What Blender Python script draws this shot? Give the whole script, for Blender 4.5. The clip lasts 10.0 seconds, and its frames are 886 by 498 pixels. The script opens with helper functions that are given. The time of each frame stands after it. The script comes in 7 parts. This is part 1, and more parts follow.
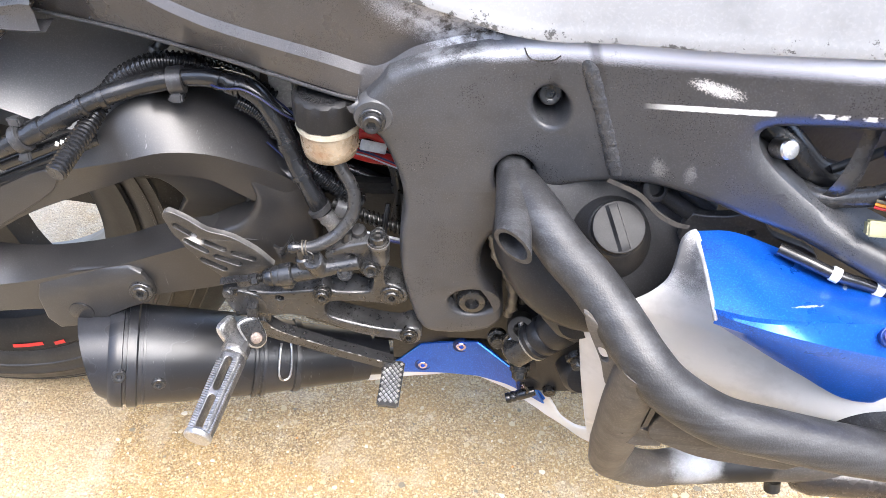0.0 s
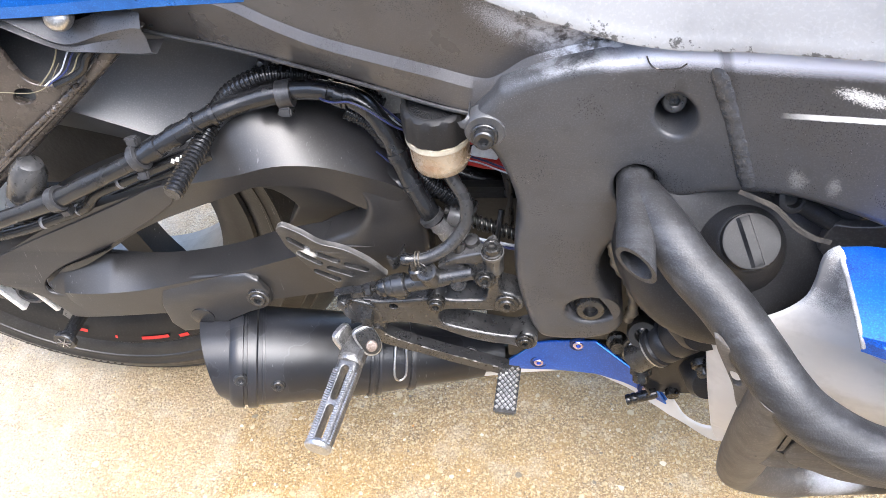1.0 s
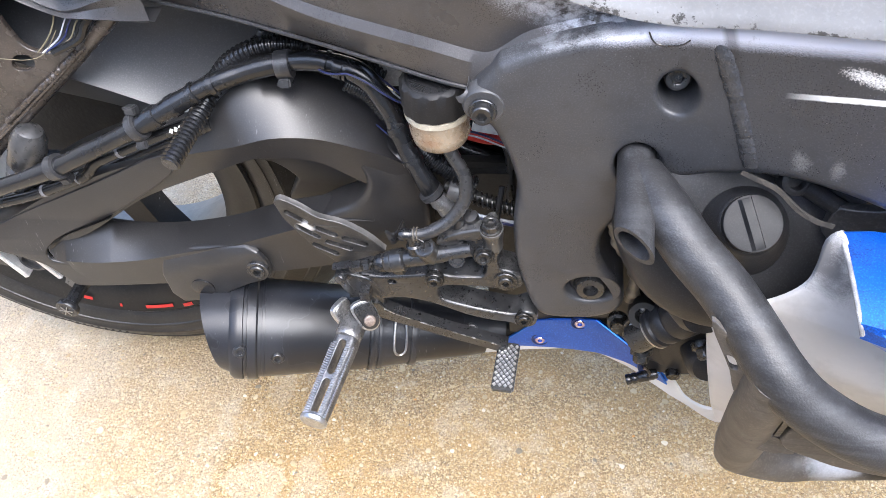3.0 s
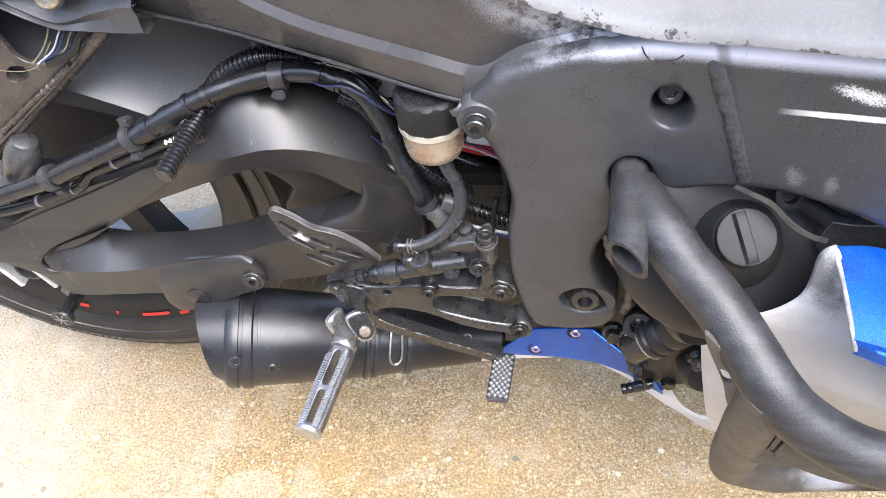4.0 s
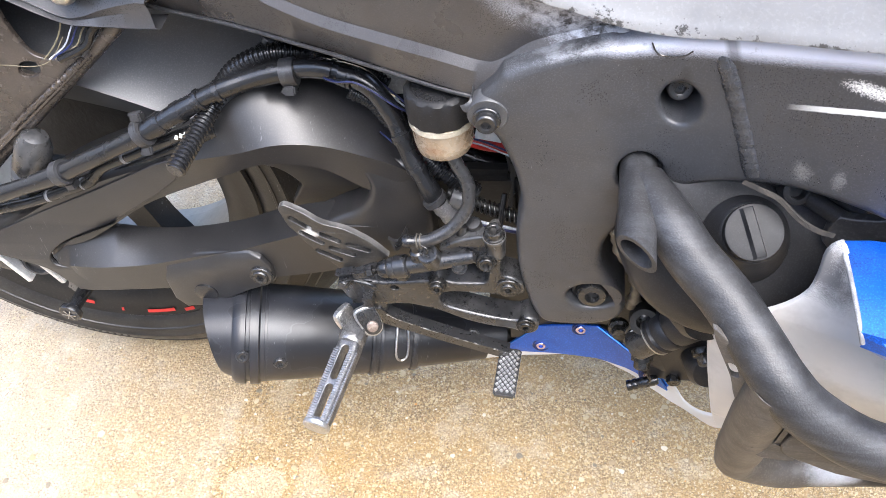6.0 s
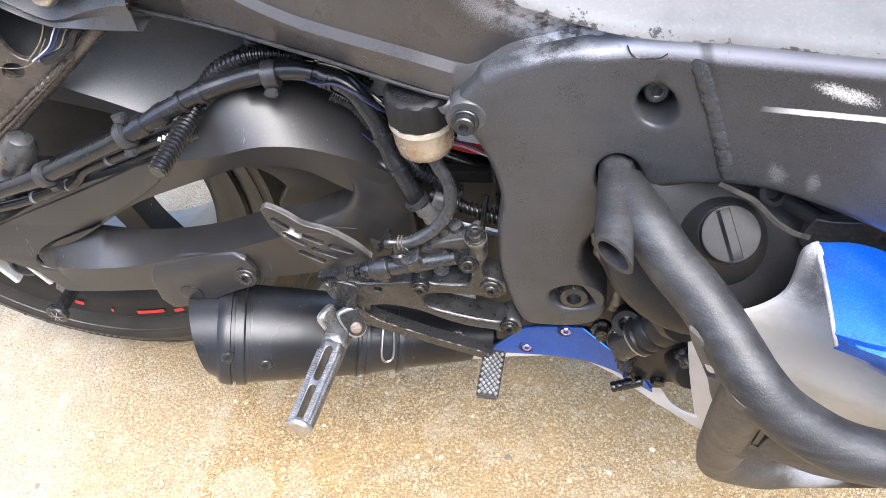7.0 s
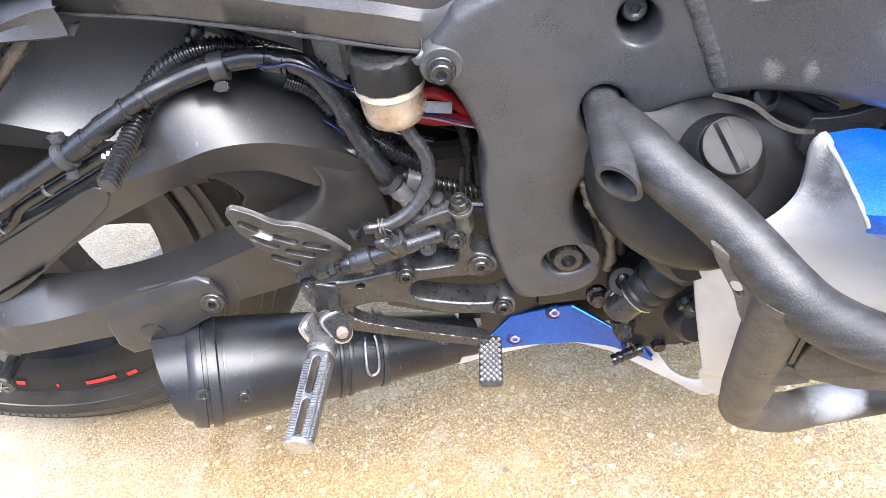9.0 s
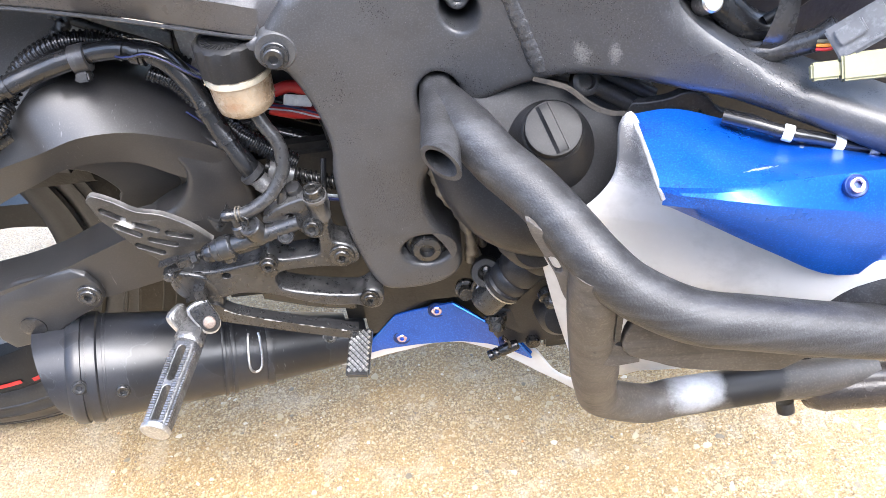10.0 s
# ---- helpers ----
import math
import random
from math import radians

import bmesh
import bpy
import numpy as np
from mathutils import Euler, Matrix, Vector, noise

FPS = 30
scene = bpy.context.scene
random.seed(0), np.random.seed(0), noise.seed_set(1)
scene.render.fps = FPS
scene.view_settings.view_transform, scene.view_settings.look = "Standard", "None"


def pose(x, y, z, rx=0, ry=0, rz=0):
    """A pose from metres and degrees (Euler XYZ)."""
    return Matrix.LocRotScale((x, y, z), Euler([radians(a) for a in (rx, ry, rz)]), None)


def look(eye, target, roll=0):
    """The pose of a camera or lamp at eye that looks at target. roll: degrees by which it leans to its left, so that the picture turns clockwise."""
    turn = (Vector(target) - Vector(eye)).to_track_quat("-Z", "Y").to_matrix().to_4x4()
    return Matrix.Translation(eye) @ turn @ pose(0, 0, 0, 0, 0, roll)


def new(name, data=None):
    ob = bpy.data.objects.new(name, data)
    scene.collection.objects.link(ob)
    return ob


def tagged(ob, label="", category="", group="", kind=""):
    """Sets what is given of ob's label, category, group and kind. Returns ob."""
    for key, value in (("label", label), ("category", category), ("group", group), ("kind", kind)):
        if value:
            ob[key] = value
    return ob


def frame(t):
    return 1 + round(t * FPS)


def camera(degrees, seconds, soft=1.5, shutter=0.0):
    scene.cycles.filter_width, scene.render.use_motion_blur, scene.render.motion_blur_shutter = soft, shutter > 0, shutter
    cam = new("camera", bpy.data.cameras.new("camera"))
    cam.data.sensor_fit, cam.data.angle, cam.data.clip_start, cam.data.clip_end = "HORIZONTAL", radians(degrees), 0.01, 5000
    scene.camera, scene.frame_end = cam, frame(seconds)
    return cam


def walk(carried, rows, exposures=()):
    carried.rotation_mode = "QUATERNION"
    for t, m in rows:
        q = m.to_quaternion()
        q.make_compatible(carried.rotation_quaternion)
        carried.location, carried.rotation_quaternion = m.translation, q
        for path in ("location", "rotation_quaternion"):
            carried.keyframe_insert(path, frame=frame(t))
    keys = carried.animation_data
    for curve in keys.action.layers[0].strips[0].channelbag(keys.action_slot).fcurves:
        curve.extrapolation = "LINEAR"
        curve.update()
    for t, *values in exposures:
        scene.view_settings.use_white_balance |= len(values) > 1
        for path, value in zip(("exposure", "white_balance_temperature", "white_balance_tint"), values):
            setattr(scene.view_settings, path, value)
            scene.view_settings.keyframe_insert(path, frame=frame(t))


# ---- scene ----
cam = camera(55.0, 10.0, soft=0.25)
PATH = [
    (0, (0.031, 0.039, 0.866), (0.014, 1.474, -0.526), 1.2),
    (0.5, (0.024, 0.073, 0.881), (-0.153, 1.468, -0.542), -5.1),
    (1, (0.024, 0.082, 0.882), (-0.242, 1.42, -0.58), -7.6),
    (1.5, (0.009, 0.079, 0.876), (-0.293, 1.368, -0.623), -8.0),
    (2, (0.025, 0.085, 0.877), (-0.279, 1.371, -0.625), -8.0),
    (2.5, (0.032, 0.087, 0.877), (-0.268, 1.372, -0.626), -7.9),
    (4, (0.038, 0.096, 0.882), (-0.261, 1.383, -0.618), -7.9),
    (4.5, (0.033, 0.096, 0.883), (-0.263, 1.387, -0.615), -7.7),
    (5, (0.03, 0.095, 0.883), (-0.267, 1.386, -0.616), -7.7),
    (6.5, (0.036, 0.087, 0.883), (-0.259, 1.379, -0.615), -7.5),
    (7, (0.045, 0.089, 0.883), (-0.251, 1.384, -0.613), -7.5),
    (7.5, (0.046, 0.093, 0.888), (-0.25, 1.396, -0.6), -7.3),
    (8, (0.047, 0.091, 0.883), (-0.241, 1.398, -0.603), -7.1),
    (8.5, (0.032, 0.085, 0.853), (-0.164, 1.433, -0.612), -8.7),
    (9, (-0.006, 0.064, 0.818), (-0.112, 1.485, -0.585), -9.9),
    (9.5, (0.011, 0.043, 0.797), (-0.077, 1.491, -0.579), -9.3),
    (10, (0.083, 0.024, 0.791), (0.01, 1.509, -0.546), -8.7),
]
STOPS = ((0, 2.62), (0.5, 2.68), (1, 2.46), (1.5, 2.20), (2, 2.14), (2.5, 2.18), (4, 2.34), (5, 2.35), (6.5, 2.34), (7.5, 2.35), (8, 2.40), (8.5, 2.60), (9, 2.78), (9.5, 2.78), (10, 2.76))
walk(cam, [(t, look(eye, target, roll)) for t, eye, target, roll in PATH], [(t, stops, 6000 if 1.5 <= t <= 2.5 else 6200 if 1 <= t <= 8 else 6350 if t < 1 else 6150, 10) for t, stops in STOPS])

# ---- light: overcast sky ----
world = bpy.data.worlds.new("sky")
scene.world = world
world.use_nodes = True
wn = world.node_tree.nodes
sky = wn.new("ShaderNodeTexSky")
sky.sky_type = "NISHITA"
sky.sun_disc = False
sky.sun_elevation, sky.sun_rotation = radians(64), radians(160)
sky.dust_density, sky.ozone_density = 3.0, 1.0
wn["Background"].inputs["Strength"].default_value = 0.19
cloud = wn.new("ShaderNodeHueSaturation")
cloud.inputs["Saturation"].default_value = 0.9
world.node_tree.links.new(sky.outputs["Color"], cloud.inputs["Color"])
world.node_tree.links.new(cloud.outputs["Color"], wn["Background"].inputs["Color"])
sun = new("sun", bpy.data.lights.new("sun", "SUN"))
sun.data.energy, sun.data.angle, sun.data.color = 1.5, radians(55), (1.0, 0.98, 0.96)
sun.matrix_world = look((1.3, -0.6, 3.0), (0, 0.5, 0.3))

# ---- materials ----
def nodes_of(name):
    m = bpy.data.materials.new(name)
    m.use_nodes = True
    t = m.node_tree
    return m, t, t.nodes["Principled BSDF"]


def noise_node(t, co, scale, detail=4.0, rough=0.55):
    n = t.nodes.new("ShaderNodeTexNoise")
    n.inputs["Scale"].default_value, n.inputs["Detail"].default_value, n.inputs["Roughness"].default_value = scale, detail, rough
    t.links.new(co, n.inputs["Vector"])
    return n.outputs["Fac"]


def ramp(t, fac, lo, hi, a=(0, 0, 0, 1), b=(1, 1, 1, 1)):
    r = t.nodes.new("ShaderNodeValToRGB")
    r.color_ramp.elements[0].position, r.color_ramp.elements[1].position = lo, hi
    r.color_ramp.elements[0].color, r.color_ramp.elements[1].color = a, b
    t.links.new(fac, r.inputs["Fac"])
    return r.outputs["Color"]


def mixed(t, fac, a, b):
    m = t.nodes.new("ShaderNodeMix")
    m.data_type = "RGBA"
    for key, v in ((0, fac), (6, a), (7, b)):
        if isinstance(v, bpy.types.NodeSocket):
            t.links.new(v, m.inputs[key])
        else:
            m.inputs[key].default_value = v
    return m.outputs[2]


def calc(t, op, a, b=0.0):
    m = t.nodes.new("ShaderNodeMath")
    m.operation = op
    for k, v in ((0, a), (1, b)):
        if isinstance(v, bpy.types.NodeSocket):
            t.links.new(v, m.inputs[k])
        else:
            m.inputs[k].default_value = v
    return m.outputs[0]


def rgba(c):
    return (c[0], c[1], c[2], 1.0)


def coords(t):
    return t.nodes.new("ShaderNodeTexCoord").outputs["Object"]


def axis_of(t, co, axis):
    s = t.nodes.new("ShaderNodeSeparateXYZ")
    t.links.new(co, s.inputs[0])
    return s.outputs[axis]


def band(t, value, lo, hi):
    m = t.nodes.new("ShaderNodeMapRange")
    m.inputs["From Min"].default_value, m.inputs["From Max"].default_value = lo, hi
    t.links.new(value, m.inputs["Value"])
    return m.outputs["Result"]


def bumped(t, bsdf, height, strength, distance):
    b = t.nodes.new("ShaderNodeBump")
    b.inputs["Strength"].default_value, b.inputs["Distance"].default_value = strength, distance
    t.links.new(height, b.inputs["Height"])
    t.links.new(b.outputs["Normal"], bsdf.inputs["Normal"])


def surface(name, base, alt, rough=0.5, metal=0.0, patch=14.0, grain=350.0, bump=0.25, depth=0.0006, dust=0.0, dust_color=(0.5, 0.47, 0.42), coat=0.0, worn=0.12, spec=0.5, extra=None, edges=0.0, edge_color=(0.45, 0.44, 0.42), fleck=0.5, drops=0.0):
    """A painted, moulded or metal surface: two tones in patches, fine grain, dust specks and varied gloss."""
    m, t, p = nodes_of(name)
    co = coords(t)
    big, fine = noise_node(t, co, patch, 5.0), noise_node(t, co, grain, 3.0)
    col = mixed(t, ramp(t, big, 0.35, 0.68), rgba(base), rgba(alt))
    col = mixed(t, calc(t, "MULTIPLY", ramp(t, fine, 0.5, 0.72), fleck), col, rgba([min(1.0, 1.9 * k + 0.005) for k in alt]))
    col = mixed(t, calc(t, "MULTIPLY", band(t, noise_node(t, co, patch * 2.7, 6.0, 0.65), 0.50, 0.66), 0.40), col, rgba([0.62 * k for k in base]))
    if dust:
        speck = calc(t, "MULTIPLY", calc(t, "MULTIPLY", ramp(t, noise_node(t, co, 950.0, 2.0), 0.68 - 0.05 * dust, 0.76), ramp(t, noise_node(t, co, 14.0, 4.0), 0.5, 0.72)), 0.45 * min(1.0, 2 * dust))
        film = calc(t, "MULTIPLY", ramp(t, noise_node(t, co, 30.0, 6.0), 0.4, 0.75), 0.07 * dust)
        col = mixed(t, calc(t, "ADD", speck, film), col, rgba(dust_color))
    if extra:
        col = extra(t, co, col)
    if edges:
        point = t.nodes.new("ShaderNodeNewGeometry").outputs["Pointiness"]
        wear = band(t, calc(t, "ADD", point, calc(t, "MULTIPLY", calc(t, "SUBTRACT", noise_node(t, co, 120.0, 5.0), 0.5), 0.12)), 0.53, 0.60)
        col = mixed(t, calc(t, "MULTIPLY", wear, edges), col, rgba(edge_color))
    t.links.new(col, p.inputs["Base Color"])
    t.links.new(calc(t, "ADD", calc(t, "MULTIPLY", noise_node(t, co, patch * 3, 5.0), worn * 2), rough - worn), p.inputs["Roughness"])
    p.inputs["Metallic"].default_value = metal
    p.inputs["Coat Weight"].default_value = coat
    p.inputs["Coat Roughness"].default_value = 0.18
    p.inputs["Specular IOR Level"].default_value = spec
    height = fine
    bumped(t, p, height, bump, depth)
    if drops:
        cell = t.nodes.new("ShaderNodeTexVoronoi")
        cell.inputs["Scale"].default_value = 1000.0
        t.links.new(co, cell.inputs["Vector"])
        some = band(t, axis_of(t, cell.outputs["Color"], 0), 0.35, 0.65)
        bead_at = calc(t, "MULTIPLY", calc(t, "MULTIPLY", band(t, cell.outputs["Distance"], 0.42, 0.0), some), band(t, noise_node(t, co, 26.0, 3.0), 0.52, 0.66))
        dome = t.nodes.new("ShaderNodeBump")
        dome.inputs["Strength"].default_value, dome.inputs["Distance"].default_value = min(1.0, drops), 0.0004
        t.links.new(bead_at, dome.inputs["Height"])
        t.links.new(p.inputs["Normal"].links[0].from_socket, dome.inputs["Normal"])
        t.links.new(dome.outputs["Normal"], p.inputs["Normal"])
        shine = calc(t, "SUBTRACT", 1.0, calc(t, "MULTIPLY", band(t, bead_at, 0.02, 0.15), 0.7))
        t.links.new(calc(t, "MULTIPLY", p.inputs["Roughness"].links[0].from_socket, shine), p.inputs["Roughness"])
    return m


def blob(t, co, x0, z0, a, b, rag=0.5, scale=90.0):
    """A ragged oval stain in the x-z plane: 1 inside, 0 outside."""
    u = calc(t, "DIVIDE", calc(t, "SUBTRACT", axis_of(t, co, 0), x0), a)
    v = calc(t, "DIVIDE", calc(t, "SUBTRACT", axis_of(t, co, 2), z0), b)
    d = calc(t, "ADD", calc(t, "MULTIPLY", u, u), calc(t, "MULTIPLY", v, v))
    d = calc(t, "ADD", d, calc(t, "MULTIPLY", calc(t, "SUBTRACT", noise_node(t, co, scale, 8.0, 0.75), 0.5), 4 * rag))
    return band(t, d, 1.25, -0.5)


def along(t, co, slope, offset):
    """z above a slanted line."""
    return calc(t, "SUBTRACT", axis_of(t, co, 2), calc(t, "ADD", calc(t, "MULTIPLY", axis_of(t, co, 0), slope), offset))


def spray(t, mask, co, fine=900.0, grit=1.6):
    """Turns a soft mask into a dusting of fine droplets."""
    dots = band(t, calc(t, "ADD", mask, calc(t, "MULTIPLY", calc(t, "SUBTRACT", noise_node(t, co, fine, 3.0), 0.5), grit)), 0.25, 0.85)
    return calc(t, "MULTIPLY", dots, band(t, mask, 0.0, 0.15))


def frame_spray_and_light(t, co, col):
    # pale overspray band along the top edge, set by height
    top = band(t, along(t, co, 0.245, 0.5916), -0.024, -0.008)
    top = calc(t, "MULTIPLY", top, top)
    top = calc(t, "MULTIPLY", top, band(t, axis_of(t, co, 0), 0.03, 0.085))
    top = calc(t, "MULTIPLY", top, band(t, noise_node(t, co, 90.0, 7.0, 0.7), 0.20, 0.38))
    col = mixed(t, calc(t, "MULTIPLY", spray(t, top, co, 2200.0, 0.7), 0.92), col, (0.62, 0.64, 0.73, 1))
    # pale spray tone on upward-facing edges only, like light from above
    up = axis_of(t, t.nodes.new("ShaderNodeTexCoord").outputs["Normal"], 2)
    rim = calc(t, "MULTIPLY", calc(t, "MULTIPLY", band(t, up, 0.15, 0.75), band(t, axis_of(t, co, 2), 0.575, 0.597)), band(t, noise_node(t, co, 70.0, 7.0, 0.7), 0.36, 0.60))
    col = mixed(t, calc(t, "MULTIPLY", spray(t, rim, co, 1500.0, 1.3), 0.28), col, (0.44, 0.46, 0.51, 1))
    col = mixed(t, calc(t, "MULTIPLY", blob(t, co, 0.0907, 0.5845, 0.0035, 0.0075, 0.12), 0.7), col, (0.006, 0.006, 0.007, 1))
    # dark diagonal band beside the weld
    run = calc(t, "MULTIPLY", band(t, calc(t, "ABSOLUTE", along(t, co, -3.6, 1.0085)), 0.016, 0.006), band(t, axis_of(t, co, 2), 0.545, 0.600))
    col = mixed(t, calc(t, "MULTIPLY", run, 0.55), col, (0.010, 0.010, 0.012, 1))
    for x0, z0, a, b, rag, share in ((0.1740, 0.6085, 0.0150, 0.0052, 0.35, 0.9), (0.155, 0.546, 0.006, 0.008, 0.6, 0.12), (0.172, 0.548, 0.004, 0.009, 0.6, 0.12)):
        col = mixed(t, calc(t, "MULTIPLY", spray(t, blob(t, co, x0, z0, a, b, rag), co, 1100.0), share), col, (0.74, 0.73, 0.70, 1))
    x = axis_of(t, co, 0)
    line = band(t, calc(t, "ADD", calc(t, "ABSOLUTE", along(t, co, 0.292, 0.5446)), calc(t, "MULTIPLY", calc(t, "SUBTRACT", noise_node(t, co, 300.0, 4.0), 0.5), 0.0012)), 0.0021, 0.0013)
    first = calc(t, "MULTIPLY", band(t, x, 0.140, 0.160), band(t, x, 0.2035, 0.2020))
    second = calc(t, "MULTIPLY", calc(t, "MULTIPLY", band(t, x, 0.219, 0.222), band(t, x, 0.252, 0.248)), band(t, noise_node(t, co, 130.0, 3.0), 0.44, 0.52))
    col = mixed(t, calc(t, "MULTIPLY", calc(t, "MULTIPLY", line, calc(t, "ADD", first, second)), 0.92), col, (0.74, 0.73, 0.70, 1))
    # sparkle put into the colour as clustered pale specks
    specks = calc(t, "MULTIPLY", band(t, noise_node(t, co, 1300.0, 2.0), 0.70, 0.74), band(t, noise_node(t, co, 30.0, 5.0), 0.50, 0.66))
    return mixed(t, calc(t, "MULTIPLY", specks, 0.5), col, (0.55, 0.55, 0.56, 1))


def tank_chips(t, co, col):
    d = calc(t, "MINIMUM", along(t, co, 0.245, 0.5916), along(t, co, -0.27, 0.629))
    near = band(t, d, 0.022, 0.002)
    chip = band(t, calc(t, "ADD", calc(t, "MULTIPLY", near, 0.22), noise_node(t, co, 120.0, 10.0, 0.75)), 0.73, 0.77)
    return mixed(t, calc(t, "MULTIPLY", chip, 0.9), mixed(t, calc(t, "MULTIPLY", ramp(t, noise_node(t, co, 18.0, 6.0), 0.5, 0.8), 0.12), col, (0.42, 0.42, 0.42, 1)), (0.03, 0.03, 0.03, 1))


def fairing_spray(t, co, col):
    near = calc(t, "MULTIPLY", band(t, axis_of(t, co, 2), 0.462, 0.497), band(t, axis_of(t, co, 0), 0.203, 0.186))
    near = calc(t, "MULTIPLY", near, band(t, noise_node(t, co, 40.0, 5.0), 0.2, 0.6))
    return mixed(t, calc(t, "MULTIPLY", spray(t, calc(t, "MULTIPLY", near, 1.2), co, 1900.0, 1.3), 0.8), col, (0.05, 0.05, 0.055, 1))


def engine_spray(t, co, col):
    m = calc(t, "MULTIPLY", band(t, noise_node(t, co, 22.0, 5.0), 0.5, 0.8), 0.28)
    return mixed(t, calc(t, "MULTIPLY", spray(t, m, co, 1500.0), 0.25), col, (0.42, 0.42, 0.44, 1))


def tube_marks(t, co, col):
    s = t.nodes.new("ShaderNodeMapping")
    s.inputs["Scale"].default_value = (0.06, 0.5, 1.0)
    t.links.new(co, s.inputs["Vector"])
    streak = ramp(t, noise_node(t, s.outputs["Vector"], 130.0, 6.0, 0.7), 0.48, 0.72)
    # soft pale bluish patch on the lower tube
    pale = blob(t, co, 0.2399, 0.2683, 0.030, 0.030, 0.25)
    col = mixed(t, calc(t, "MULTIPLY", streak, 0.42), col, (0.085, 0.087, 0.094, 1))
    dark = ramp(t, noise_node(t, s.outputs["Vector"], 60.0, 7.0, 0.75), 0.52, 0.66)
    col = mixed(t, calc(t, "MULTIPLY", dark, 0.7), col, (0.009, 0.009, 0.010, 1))
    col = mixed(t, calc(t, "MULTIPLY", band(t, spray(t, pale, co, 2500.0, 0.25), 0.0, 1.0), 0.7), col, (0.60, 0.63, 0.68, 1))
    # near-black patch next to the pale one
    return mixed(t, band(t, blob(t, co, 0.2849, 0.2582, 0.028, 0.030, 0.3), 0.12, 0.35), col, (0.006, 0.006, 0.007, 1))


def scratches(t, co, col):
    """Short pale scuffs in two directions."""
    for turn, share in ((0.5, 0.34), (-0.9, 0.26), (0.1, 0.36)):
        s = t.nodes.new("ShaderNodeMapping")
        s.inputs["Scale"].default_value = (1.0, 0.3, 0.09)
        s.inputs["Rotation"].default_value = (0.0, turn, 0.0)
        t.links.new(co, s.inputs["Vector"])
        thin = band(t, noise_node(t, s.outputs["Vector"], 620.0, 2.0), 0.70, 0.74)
        where = band(t, noise_node(t, co, 16.0, 3.0), 0.56, 0.72)
        col = mixed(t, calc(t, "MULTIPLY", calc(t, "MULTIPLY", thin, where), share), col, (0.42, 0.42, 0.43, 1))
    return col


def blue_wear(t, co, col):
    """Black overspray along the rear edge, fine scuffs and two pale scrapes."""
    rear = calc(t, "MULTIPLY", band(t, axis_of(t, co, 0), 0.225, 0.178), band(t, noise_node(t, co, 35.0, 4.0), 0.25, 0.7))
    col = mixed(t, calc(t, "MULTIPLY", spray(t, calc(t, "MULTIPLY", rear, 0.95), co, 1100.0, 1.9), 0.65), col, (0.012, 0.015, 0.03, 1))
    grime = calc(t, "MULTIPLY", band(t, noise_node(t, co, 60.0, 6.0, 0.7), 0.58, 0.75), 0.35)
    col = mixed(t, grime, col, (0.01, 0.03, 0.11, 1))
    for x0, y0, a, b in ((0.2335, 0.366, 0.009, 0.0009), (0.262, 0.386, 0.002, 0.004)):
        u = calc(t, "DIVIDE", calc(t, "SUBTRACT", axis_of(t, co, 0), x0), a)
        v = calc(t, "DIVIDE", calc(t, "SUBTRACT", calc(t, "SUBTRACT", axis_of(t, co, 1), y0), calc(t, "MULTIPLY", calc(t, "SUBTRACT", axis_of(t, co, 0), x0), 0.15 if a > b else 0.9)), b if a > b else 0.0025)
        d = calc(t, "ADD", calc(t, "MULTIPLY", u, u), calc(t, "MULTIPLY", v, v))
        mark = band(t, calc(t, "ADD", d, calc(t, "MULTIPLY", calc(t, "SUBTRACT", noise_node(t, co, 500.0, 4.0), 0.5), 2.5)), 1.0, 0.5)
        col = mixed(t, calc(t, "MULTIPLY", mark, 0.7), col, (0.55, 0.62, 0.72, 1))
    return col


def res_stain(t, co, col):
    col = mixed(t, calc(t, "MULTIPLY", blob(t, co, -0.0590, 0.5095, 0.0080, 0.0040, 0.25, 260.0), 0.85), col, (0.17, 0.075, 0.03, 1))
    return mixed(t, calc(t, "MULTIPLY", band(t, axis_of(t, co, 2), 0.510, 0.499), 0.4), col, (0.34, 0.26, 0.17, 1))


def panel_spray(t, co, col):
    """Pale overspray under the tank lip, rubbed through in places, and brownish patches."""
    col = mixed(t, calc(t, "MULTIPLY", band(t, noise_node(t, co, 12.0, 5.0), 0.45, 0.6), 0.35), col, (0.034, 0.028, 0.024, 1))
    d = calc(t, "MULTIPLY", band(t, along(t, co, -0.40, 0.6130), -0.022, 0.004), band(t, axis_of(t, co, 0), -0.045, 0.03))
    bare = band(t, noise_node(t, co, 55.0, 9.0, 0.75), 0.60, 0.48)
    return scratches(t, co, mixed(t, calc(t, "MULTIPLY", calc(t, "MULTIPLY", spray(t, d, co, 1500.0, 0.9), bare), 0.8), col, (0.52, 0.54, 0.60, 1)))


def heel_wear(t, co, col):
    return mixed(t, calc(t, "MULTIPLY", band(t, blob(t, co, -0.1596, 0.4280, 0.0085, 0.0050, 0.35, 160.0), 0.2, 0.6), 0.85), col, (0.62, 0.61, 0.60, 1))


